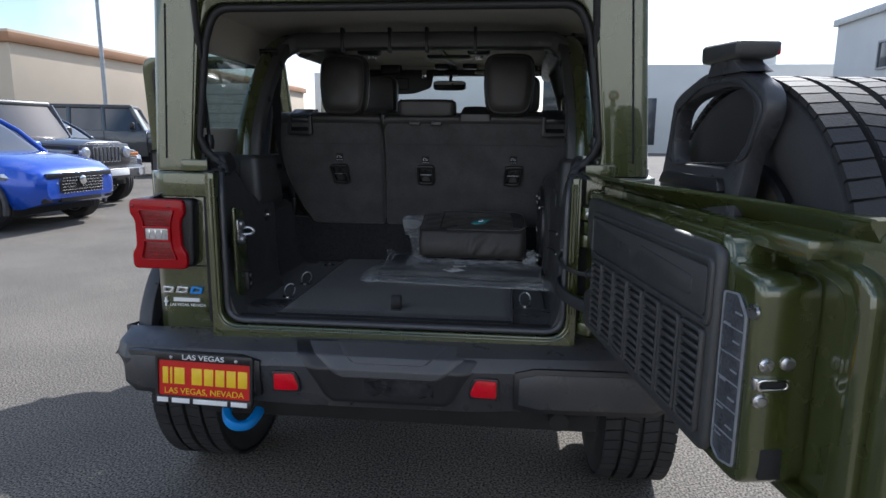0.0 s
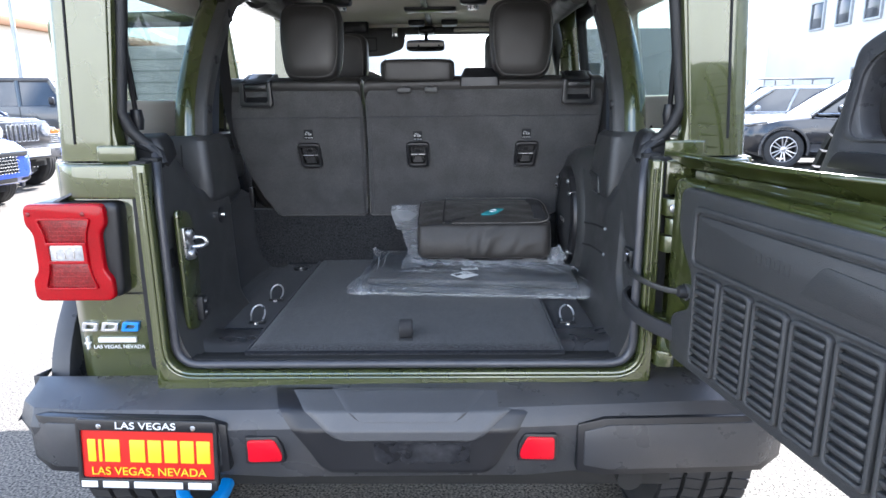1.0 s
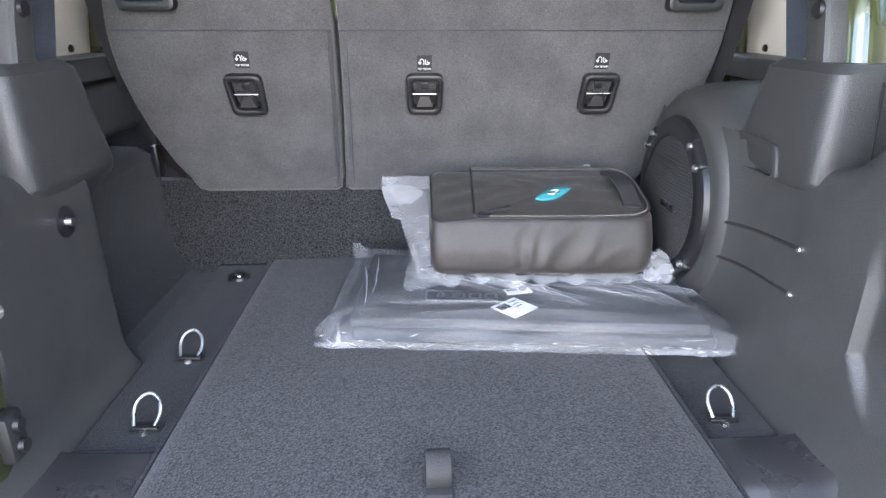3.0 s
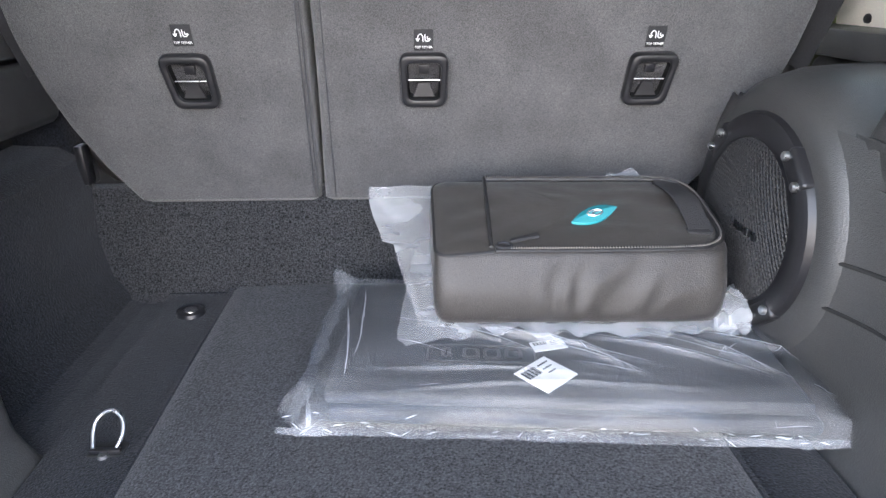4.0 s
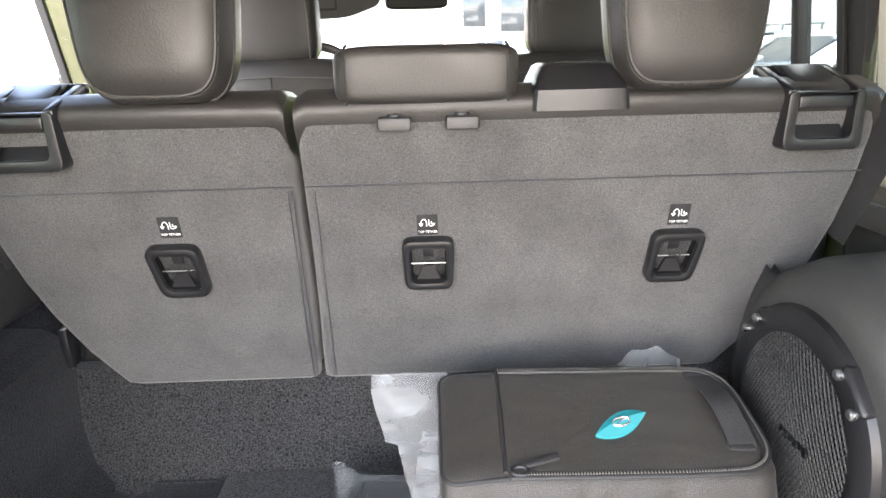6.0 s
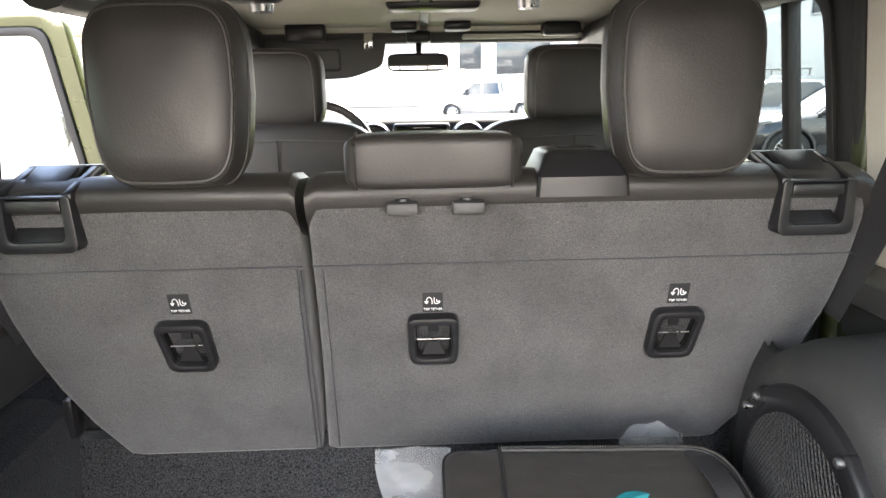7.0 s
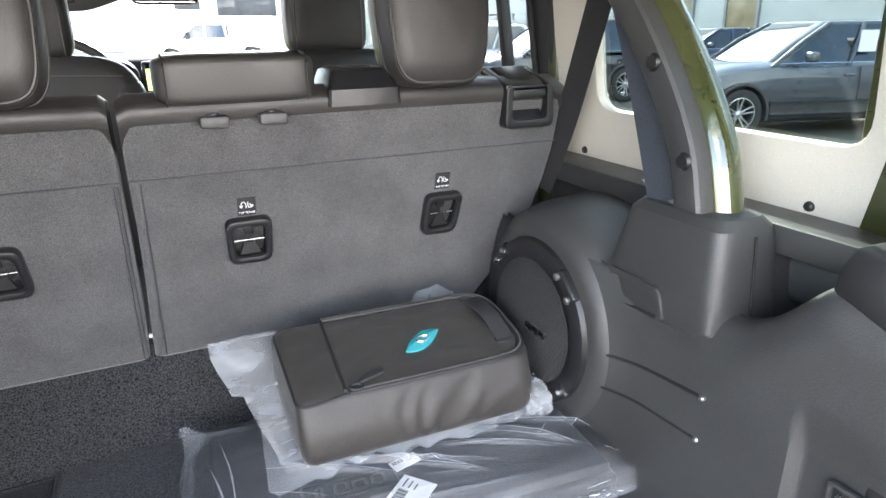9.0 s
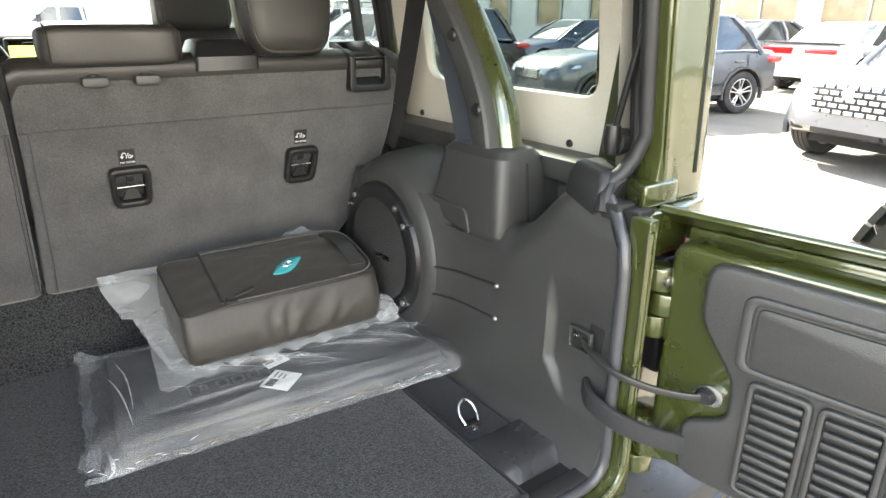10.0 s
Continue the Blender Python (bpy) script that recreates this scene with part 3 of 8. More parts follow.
both(hardtop_side)
roof_out = [(-0.69, 1.72), (-0.62, 1.79), (-0.3, 1.806), (0.3, 1.806), (0.62, 1.79), (0.69, 1.72), (0.67, 1.72), (0.60, 1.765), (0.3, 1.78), (-0.3, 1.78), (-0.60, 1.765), (-0.67, 1.72)]
P("roof", prism(roof_out, 0.03, 2.25, "y"), M_GREEN)
roof_in = [(-0.65, 1.68), (-0.60, 1.70), (-0.3, 1.715), (0.3, 1.715), (0.60, 1.70), (0.65, 1.68), (0.63, 1.725), (0.54, 1.755), (0.3, 1.77), (-0.3, 1.77), (-0.54, 1.755), (-0.63, 1.725)]
P("headliner", prism(roof_in, 0.09, 1.06, "y"), M_CREAM)
# front roof panels: black underside with latches
P("roof_panel", box(-0.56, -0.006, 1.12, 2.10, 1.69, 1.73, 0.015), M_CREAM)
P("roof_panel", box(0.006, 0.56, 1.12, 2.10, 1.69, 1.73, 0.015), M_CREAM)
P("panel_joint", box(-0.012, 0.012, 1.12, 2.14, 1.686, 1.74, 0.003), M_PLASTIC)
P("roof_seam", box(-0.58, 0.58, 1.06, 1.16, 1.668, 1.70, 0.012), M_PLASTIC)
for x in (-0.30, 0.19):
    P("roof_latch", box(x - 0.05, x + 0.05, 1.10, 1.17, 1.645, 1.675, 0.012), M_PLASTIC_S)
    P("roof_knob", lathe([(-0.02, 0.02), (0.0, 0.024), (0.012, 0.018)], (x + 0.0, 1.20, 1.655), "z", 16), M_STEEL)

# raised glass hatch above the opening, on two gas struts
hatch = P("hatch_glass", box(-0.57, 0.57, -0.56, -0.02, 1.772, 1.779, 0.002), M_TINT, label="raised glass hatch")
for v in hatch.data.vertices:
    v.co.z += -(v.co.y + 0.02) * 0.28 - 0.05
P("hatch_rim", tube([(-0.57, 0.0, 1.70), (0.57, 0.0, 1.70)], 0.016, 8), M_RUBBER)


def strut(s):
    a, b = Vector((s * 0.585, 0.142, 1.272)), Vector((s * 0.547, 0.009, 1.735))
    mid = a.lerp(b, 0.55)
    P("gas_strut", tube([a, mid], 0.0055, 10, (1, 0, 0)), M_PLASTIC_S)
    st = P("gas_strut", tube([mid.lerp(a, 0.06), b], 0.010, 12, (1, 0, 0)), M_PLASTIC_S, label="black gas strut")
    P("strut_end", lathe([(-0.022, 0.012), (0.0, 0.015), (0.022, 0.012)], a, "z", 14), M_PLASTIC_S, st)
    P("strut_bracket", lathe([(0.0, 0.022), (s * 0.012, 0.022), (s * 0.05, 0.016)], (s * 0.592, 0.146, 1.266), "x", 16), M_PLASTIC)


both(strut)

# D-pillar feet, black corner covers at the belt line
def corner(s):
    foot = lambda z0, z1, grow, w: prism([(s * x, y) for x, y in rpoly([(0.545, 0.040 - grow, 0.010), (0.640, 0.040 - grow, 0.02), (0.705, 0.050 - grow, 0.03), (0.734 + grow, 0.085, 0.03), (0.746 + grow, 0.28, 0.01), (0.726, 0.28, 0.005), (0.70, 0.12, 0.01), (0.575, 0.105, 0.01)], 0.01, 5)], z0, z1, "z", w, 3)
    P("pillar_foot", prism([(s * x, y) for x, y in rpoly([(0.545, 0.042, 0.010), (0.632, 0.042, 0.012), (0.632, 0.10, 0.01), (0.575, 0.105, 0.01)], 0.01, 5)], 1.187, 1.222, "z", 0.014, 3), M_GREEN)
    P("pillar_ledge", foot(1.112, 1.184, 0.012, 0.022), M_GREEN)
    P("corner_seam", tube([(s * x, 0.0035 + set_back(x), 0.899) for x in (0.552, 0.60, 0.66, 0.70, 0.74)], 0.0022, 6), M_BLACK)
    P("corner_cover", bevel(loft([[(s * 0.506, 0.096, 1.165), (s * 0.585, 0.096, 1.17), (s * 0.60, 0.175, 1.19), (s * 0.516, 0.175, 1.19)], [(s * 0.512, 0.092, 1.215), (s * 0.578, 0.095, 1.218), (s * 0.595, 0.170, 1.228), (s * 0.520, 0.170, 1.225)], [(s * 0.526, 0.105, 1.236), (s * 0.570, 0.105, 1.236), (s * 0.59, 0.165, 1.242), (s * 0.530, 0.165, 1.244)]]), 0.008, 3), M_RUBBER)
    P("corner_cover", tube(smooth_path([(s * 0.512, 0.088, 1.178), (s * 0.522, 0.094, 1.200), (s * 0.540, 0.100, 1.212), (s * 0.560, 0.098, 1.222)], 5), 0.012, 10), M_RUBBER)
    P("shoulder", prism(rpoly([(0.11, 1.14), (0.11, 1.188), (0.9, 1.192), (0.9, 1.14)], 0.02, 4), s * 0.722, s * 0.748, "x", 0.010), M_GREEN)


both(corner)

# ---- bumper ----
BUMP = Matrix.Translation((0, 0.035, -0.008)) @ Matrix.Diagonal((0.99, 1, 1, 1))
B = lambda name, bm, m, parent=None, label="", sharp=32: finish(name, bm, m, parent or suv, label, BUMP, sharp)


def bumper_ring(x, y0, zb, zt, lip):
    # rear face at y0, top sloping up to the body
    return [(x, 0.02, zt + 0.01), (x, y0 + 0.07, zt), (x, y0 + 0.02, zt - 0.02), (x, y0, zt - 0.055), (x, y0 + 0.012, zb + 0.07), (x, y0 + 0.03, zb + lip), (x, y0 + 0.06, zb), (x, 0.02, zb + 0.02)]


rings = []
for x, y0, zb, zt in ((-0.86, 0.03, 0.60, 0.70), (-0.845, -0.06, 0.55, 0.70), (-0.80, -0.095, 0.515, 0.70), (-0.70, -0.105, 0.50, 0.70), (-0.36, -0.118, 0.49, 0.705), (-0.27, -0.125, 0.49, 0.71),
                      (0.27, -0.125, 0.495, 0.715), (0.36, -0.118, 0.50, 0.715), (0.70, -0.105, 0.51, 0.72), (0.80, -0.095, 0.525, 0.72), (0.845, -0.06, 0.56, 0.72), (0.86, 0.03, 0.61, 0.72)):
    rings.append(bumper_ring(x, y0, zb + 0.024, zt, 0.012))
bumper = B("rear_bumper", bevel(loft(rings), 0.006, 2, 25), M_BUMPER, label="dark grey moulded plastic bumper")
# centre step of proud plates: dark and pale colours carry its shade and sky light
def bumper_skin(z, d):
    """The bumper's rear surface at a height, d proud of it."""
    return -0.125 - d + (0.020 * max(0.0, min(1.0, (z - 0.655) / 0.035)) + 0.055 * max(0.0, (z - 0.69) / 0.022))


def trapezoid(name, z0, z1, left, right, d, m, label=""):
    """A plate laid on the bumper between two leaning sides: left and right are (x at the foot, x at the top)."""
    def f(u, v):
        z = z0 + (z1 - z0) * v
        r = 0.018 * max(0.0, 1 - v * 6) ** 2
        a, b = left[0] + (left[1] - left[0]) * v ** 1.25 + r, right[0] + (right[1] - right[0]) * v ** 1.25 - r
        return (a + (b - a) * u, bumper_skin(z, d) + 0.004 * max(0.0, 1 - min(u, 1 - u, v) * 30) ** 2, z)
    B(name, sheet(32, 24, f, (0, 0.012, 0)), m, bumper, label)


trapezoid("bumper_step", 0.556, 0.712, (-0.165, -0.275), (0.195, 0.290), 0.006, M_PLASTIC_S, "bumper step plate darkened for recess shade")
trapezoid("step_wedge", 0.632, 0.712, (-0.135, -0.235), (0.165, 0.262), 0.011, M_WEDGE_SKYLIT, "slanted step plate lightened for sky light")
trapezoid("wedge_inset", 0.672, 0.713, (-0.090, -0.150), (0.122, 0.182), 0.015, M_WEDGE_SKYLIT)
scuff = [(-0.055 + 0.0125 * k, 0.626 + 0.003 * math.sin(k * 2.1)) for k in range(17)] + [(0.145 - 0.0125 * k, 0.583 + 0.005 * math.sin(k * 1.7)) for k in range(17)]
B("step_scuff", prism(scuff, -0.1325, -0.128, "y"), M_STEP, bumper, "scuffed glossy film on the step")
for s in (1, -1):
    up = 0.018 if s > 0 else 0.012
    q = rpoly([(s * 0.322, 0.62 + up), (s * 0.265, 0.622 + up), (s * 0.25, 0.59 + up), (s * 0.25, 0.572 + up), (s * 0.322, 0.570 + up)], 0.008, 4)
    B("reflector_bezel", prism([(p[0] * 1.0 + s * (0.006 if abs(p[0]) > 0.28 else -0.006), p[1] + (0.006 if p[1] > 0.595 + up else -0.006)) for p in q], -0.128, -0.11, "y", 0.003), M_PLASTIC_S, bumper)
    B("reflector", prism(q, -0.131, -0.115, "y", 0.003), M_REFLECT, bumper, "red reflector")
# shallow pads proud of both ends, shaped to read as recesses in the camera's view
for s0, sgn in ((0.37, 1), (0.365, -1)):
    for grow, out, m in ((0.0, 0.004, M_PLASTIC_S), (0.014, 0.007, M_BUMPER)):
        rows = []
        for k in range(9):
            x = s0 + grow + (0.455 - 2 * grow) * k / 8
            y = -0.118 + 0.014 * max(0, (x - 0.36) / 0.34) + 0.035 * max(0.0, (x - 0.74) / 0.08) ** 2
            e = 0.012 if k in (0, 8) else 0.0
            rows.append([(sgn * x, y - out, 0.545 + grow + e), (sgn * x, y - out - 0.002, 0.615), (sgn * x, y - out, 0.675 - grow - e), (sgn * x, y + 0.02, 0.675 - grow - e), (sgn * x, y + 0.02, 0.545 + grow + e)])
        B("bumper_pad", bevel(loft(rows), 0.003, 2), m, bumper)
# under the bumper: rear crossmember, exhaust, tow hook
P("crossmember", box(-0.62, 0.62, 0.05, 0.16, 0.42, 0.55, 0.015), M_BLACK)
P("underbody", box(-0.70, 0.70, 0.10, 3.0, 0.55, 0.72, 0.02), M_BLACK)
P("axle", tube([(-0.72, 0.62, 0.40), (0.72, 0.62, 0.40)], 0.05, 12), M_BLACK)
P("axle_housing", pillow(-0.14, 0.16, 0.48, 0.76, 0.26, 0.52, 2.5), M_BLACK)
P("muffler", pillow(0.36, 0.62, 0.2, 0.5, 0.38, 0.52, 3), M_BLACK)
P("exhaust_pipe", tube([(0.5, 0.3, 0.47), (0.5, 0.05, 0.49), (0.5, -0.02, 0.485)], 0.028, 14), M_BLACK)
hook = smooth_path([(-0.49, 0.10, 0.53), (-0.49, 0.0, 0.505), (-0.486, -0.05, 0.470), (-0.460, -0.065, 0.445), (-0.427, -0.050, 0.438), (-0.412, -0.02, 0.448), (-0.408, 0.01, 0.46)], 5)
P("tow_hook", sweep(hook, rect(-0.014, 0.014, -0.014, 0.014, 0.010, 4)), M_BLUE, label="bright blue tow hook")

# dealer plate in a black frame; name line left as plain bars
plate = P("plate_frame", ring(rect(-0.158, 0.158, -0.075, 0.082, 0.012, 4), rect(-0.148, 0.148, -0.055, 0.058, 0.006, 4), -0.006, 0.006, "y", 0.002), M_PLASTIC_S, label="black dealer plate frame")
PL = Matrix.Translation((-0.525, -0.098, 0.595)) @ pose(0, 0, 0, -4, 1.5, 0) @ Matrix.Diagonal((0.93, 1, 0.95, 1))
plate.data.transform(PL)


def on_plate(name, bm, m, label=""):
    return finish(name, bm, m, plate, label, PL)


on_plate("plate", box(-0.152, 0.152, -0.001, 0.004, -0.072, 0.076), M_RED, "red dealer plate")
on_plate("frame_band", box(-0.150, 0.150, -0.007, 0.0, 0.056, 0.081, 0.002), M_PLASTIC_S)
on_plate("frame_band", box(-0.155, 0.155, -0.008, 0.0, -0.079, -0.055, 0.002), M_PLASTIC_S)
words("LAS VEGAS", 0.0225, PL @ pose(0, -0.0085, 0.069, 90, 0, 0) @ Matrix.Diagonal((1.25, 1, 1, 1)), M_WHITE, plate)
words("LAS VEGAS, NEVADA", 0.0265, PL @ pose(0, -0.003, -0.040, 90, 0, 0) @ Matrix.Diagonal((1.05, 1, 1, 1)), M_YELLOW, plate)
# bars in place of the dealer's name
x = -0.135
for wd in (0.018, 0.007, 0.034, 0.0, 0.034, 0.03, 0.03, 0.03, 0.03):
    if wd:
        on_plate("name_bar", box(x, x + wd, -0.003, 0.0, -0.018, 0.034, 0.001), M_YELLOW)
    x += wd + 0.0065 if wd else 0.016
x = -0.15
for wd in (0.036, 0.058, 0.11, 0.052):
    on_plate("name_bar", box(x, x + wd, -0.0095, 0.0, -0.075, -0.060, 0.001), M_WHITE)
    x += wd + 0.012
for sx in (-0.105, 0.105):
    on_plate("plate_bolt", lathe([(-0.009, 0.004), (-0.007, 0.006), (0.0, 0.006)], (sx, 0, 0.066), "y", 10), M_STEEL)

# ---- tail lamps ----
def tail_lamp(s):
    K = Matrix.Translation((-s * 0.032, 0.066, -0.005))
    L = lambda name, bm, m, parent=None, label="": finish(name, bm, m, parent or suv, label, K)
    at_lens = lambda pts: [(s * (0.812 - 0.170 * p[0]), 0.902 + 0.209 * p[1]) + tuple(p[2:]) for p in pts]
    base = L("tail_lamp", prism(rpoly([(s * 0.808, 1.112, 0.02), (s * 0.808, 0.905, 0.02), (s * 0.63, 0.905, 0.02), (s * 0.618, 1.112, 0.02)], 0.02, 5), -0.048, 0.10, "y", 0.012, 3), M_PLASTIC_S, label="black tail lamp housing with red lens")
    rim = at_lens([(0, 1, 0.018), (0, 0.79, 0.01), (0.085, 0.70, 0.012), (0.085, 0.32, 0.012), (0, 0.23, 0.01), (0, 0, 0.018), (1, 0, 0.018), (1, 0.23, 0.01), (0.915, 0.32, 0.012), (0.915, 0.70, 0.012), (1, 0.79, 0.01), (1, 1, 0.018)])
    hole = [(0.16, 0.86, 0.008), (0.235, 0.70, 0.014), (0.255, 0.50, 0.014), (0.235, 0.30, 0.014), (0.16, 0.13, 0.008), (0.84, 0.13, 0.008), (0.765, 0.30, 0.014), (0.745, 0.50, 0.014), (0.765, 0.70, 0.014), (0.84, 0.86, 0.008)]
    lens = L("lens", bevel(prism(rpoly(rim, 0.01, 5), -0.062, -0.04, "y"), 0.005, 3, 40), M_REDRIM, base, "bright red lens with notched flanks")
    L("lens_ridge", bevel(ring(rpoly(at_lens(hole), 0.01, 5), rpoly(at_lens([(0.5 + (p[0] - 0.5) * 0.93, 0.5 + (p[1] - 0.5) * 0.95, p[2]) for p in hole]), 0.01, 5), -0.068, -0.058, "y"), 0.0018, 2, 40), M_REDRIM, lens)
    for z0, z1 in ((0.14, 0.40), (0.62, 0.85)):
        inner = at_lens([(0.5 + (0.31 if abs(v - 0.5) > 0.3 else 0.24) * u, v, 0.004) for u, v in ((-1, z0), (1, z0), (1, z1), (-1, z1))])
        L("inner_lens", prism(rpoly(inner, 0.004, 3), -0.0632, -0.055, "y", 0.001), M_REDIN, lens, "deep red ribbed lens")
        for k in range(5):
            q = at_lens([(0.28, z0 + (z1 - z0) * (k + 0.4) / 5.2), (0.72, z0 + (z1 - z0) * (k + 0.55) / 5.2)])
            L("lens_rib", box(min(q[0][0], q[1][0]), max(q[0][0], q[1][0]), -0.0642, -0.060, q[0][1], q[1][1], 0.0004), M_REDIN, lens)
    frame_o, frame_i = at_lens([(0.245, 0.62, 0.004), (0.755, 0.62, 0.004), (0.755, 0.40, 0.004), (0.245, 0.40, 0.004)]), at_lens([(0.29, 0.59, 0.003), (0.71, 0.59, 0.003), (0.71, 0.43, 0.003), (0.29, 0.43, 0.003)])
    L("reverse_rim", ring(rpoly(frame_o, 0.004, 3), rpoly(frame_i, 0.003, 3), -0.070, -0.058, "y", 0.001), M_REDRIM, lens)
    L("reverse_lamp", prism(rpoly(frame_i, 0.003, 3), -0.067, -0.058, "y", 0.001), M_CLEAR, lens, "clear reversing lamp")
    for k in range(3):
        q = at_lens([(0.36 + 0.11 * k, 0.45), (0.375 + 0.11 * k, 0.57)])
        L("reverse_rib", box(min(q[0][0], q[1][0]), max(q[0][0], q[1][0]), -0.0678, -0.062, q[0][1], q[1][1], 0.0004), M_CHROME, lens)
    for u in (0.07, 0.74):
        c = at_lens([(u, 0.90)])[0]
        L("lens_boss", lathe([(-0.0640, 0.003), (-0.0630, 0.005), (-0.058, 0.005)], (c[0], 0, c[1]), "y", 12), M_REDIN, lens)


both(tail_lamp)

# badges on the left rear corner: plain shapes
bx = -0.72
for k, (wd, m) in enumerate(((0.04, M_BADGE), (0.042, M_BADGE), (0.042, M_BADGEB))):
    o = [(bx, 0.812), (bx + wd - 0.004, 0.812), (bx + wd, 0.832), (bx + 0.006, 0.834)]
    P("badge", ring(rpoly(o, 0.003, 3), rpoly([(p[0] + (0.009 if i in (0, 3) else -0.009), p[1] + (0.006 if i < 2 else -0.006)) for i, p in enumerate(o)], 0.002, 3), 0.046, 0.056, "y", 0.001), m, label="plain badge shape")
    bx += wd + 0.004
for a, b, z0, z1 in ((-0.685, -0.60, 0.786, 0.797), (-0.713, -0.708, 0.770, 0.798), (-0.717, -0.704, 0.782, 0.786)):
    P("sticker_bar", box(a, b, 0.0475, 0.056, z0, z1, 0.0005), M_WHITE)
words("LAS VEGAS, NEVADA", 0.0125, pose(-0.641, 0.0515, 0.774, 90, 0, 0), M_WHITE, suv, "sticker_lettering")

# ---- wheels ----
def tyre_mesh(r, w, n=64):
    prof = [(-w * 0.36, r * 0.56), (-w * 0.5, r * 0.72), (-w * 0.52, r * 0.86), (-w * 0.47, r * 0.955), (-w * 0.40, r * 0.985)]
    grooves = [-0.25, 0.0, 0.25]
    for g in grooves:
        prof += [((g - 0.03) * w, r), ((g - 0.024) * w, r * 0.972), ((g + 0.024) * w, r * 0.972), ((g + 0.03) * w, r)]
    prof += [(w * 0.40, r * 0.985), (w * 0.47, r * 0.955), (w * 0.52, r * 0.86), (w * 0.5, r * 0.72), (w * 0.36, r * 0.56)]
    return lathe(prof, (0, 0, 0), "x", n, closed=True)


def tread_blocks(r, w, n=60):
    """Slanted sipes standing proud between the grooves."""
    b = None
    for k in range(n):
        a = 2 * math.pi * k / n
        for c, wd, sl in ((-0.37, 0.20, 0.12), (-0.125, 0.185, -0.2), (0.125, 0.185, 0.2), (0.37, 0.20, -0.12)):
            t = box((c - wd / 2) * w, (c + wd / 2) * w, -0.42 * 2 * math.pi * r / n, 0.44 * 2 * math.pi * r / n, r - 0.006, r + 0.003)
            for v in t.verts:
                v.co.y += sl * (v.co.x - c * w)
            t.transform(Matrix.Rotation(a, 4, "X"))
            b = add(b, t)
    return b


def rim_mesh(r, w, spokes, twin=False):
    b = lathe([(-w * 0.45, r * 0.60), (-w * 0.46, r * 0.57), (-w * 0.30, r * 0.53), (w * 0.30, r * 0.53), (w * 0.46, r * 0.57), (w * 0.45, r * 0.60)], (0, 0, 0), "x", 48, closed=True)
    b = lathe([(w * 0.12, r * 0.12), (w * 0.34, r * 0.13), (w * 0.38, r * 0.09)], (0, 0, 0), "x", 20, bm=b)
    for k in range(spokes):
        a = 2 * math.pi * k / spokes
        for off in ((-0.055, 0.055) if twin else (0.0,)):
            wd = 0.03 * r if twin else 0.075 * r
            t = bmesh.new()
            rr = [[(w * 0.33, (-wd + off * r * 0.6) , r * 0.1), (w * 0.33, (wd + off * r * 0.6), r * 0.1), (w * 0.2, wd + off * r * 0.6, r * 0.1), (w * 0.2, -wd + off * r * 0.6, r * 0.1)],
                  [(w * 0.43, -wd * 0.9 + off * r * 1.9, r * 0.56), (w * 0.43, wd * 0.9 + off * r * 1.9, r * 0.56), (w * 0.30, wd * 0.9 + off * r * 1.9, r * 0.56), (w * 0.30, -wd * 0.9 + off * r * 1.9, r * 0.56)]]
            t.free()
            t = loft(rr)
            bevel(t, 0.004, 1)
            t.transform(Matrix.Rotation(a, 4, "X"))
            b = add(b, t)
    return b


def axle_wheel(s):
    m = Matrix.Translation((s * 0.80, 0.66, 0.395)) @ (Matrix.Rotation(math.pi, 4, "Z") if s < 0 else Matrix.Identity(4))
    w = finish("wheel", tyre_mesh(0.395, 0.25), M_TYRE, suv, "black all-terrain tyre on a dark rim", m)
    finish("tread", tread_blocks(0.395, 0.25), M_TYRE, w, "", m)
    finish("rim", rim_mesh(0.395, 0.25, 8), M_PLASTIC_S, w, "", m)


both(axle_wheel)
for s in (1, -1):
    m = Matrix.Translation((s * 0.80 - 0.27, 3.66, 0.395)) @ (Matrix.Rotation(math.pi, 4, "Z") if s < 0 else Matrix.Identity(4))
    w = finish("wheel", tyre_mesh(0.395, 0.25, 40), M_TYRE, suv, "black all-terrain tyre on a dark rim", m)
    finish("rim", rim_mesh(0.395, 0.25, 8), M_PLASTIC_S, w, "", m)
# ---- the open tailgate: local x runs from the hinge to the latch, y outwards ----
GATE_DEG = 9.7
ga = radians(GATE_DEG)
gs, gc = math.sin(ga), math.cos(ga)
HINGE = Matrix(((gs, gc, 0, 0.5413), (-gc, gs, 0, -0.0295), (0, 0, 1, 0), (0, 0, 0, 1)))
GATE = HINGE @ Matrix(((1.065, 0, 0, 0), (0, 1, 0, 0), (0, 0, 0.90, 0.130), (0, 0, 0, 1)))
CARRY = HINGE @ Matrix(((0.94, 0, 0, 0.031), (0, 1, 0, 0), (0, 0, 0.90, 0.126), (0, 0, 0, 1)))
Gp = lambda name, bm, m, parent=None, label="", sharp=32: finish(name, bm, m, parent, label, GATE, sharp)
gate = Gp("tailgate", prism(rpoly([(-0.03, 0.70, 0.05), (0.91, 0.70, 0.06), (0.91, 1.09, 0.06), (0.88, 1.178, 0.04), (0.60, 1.178, 0.10), (0.25, 1.142, 0.10), (-0.03, 1.142, 0.012)], 0.03, 6), 0.105, 0.135, "y", 0.01, 3), M_GREEN, suv, "moss green tailgate swung wide open")
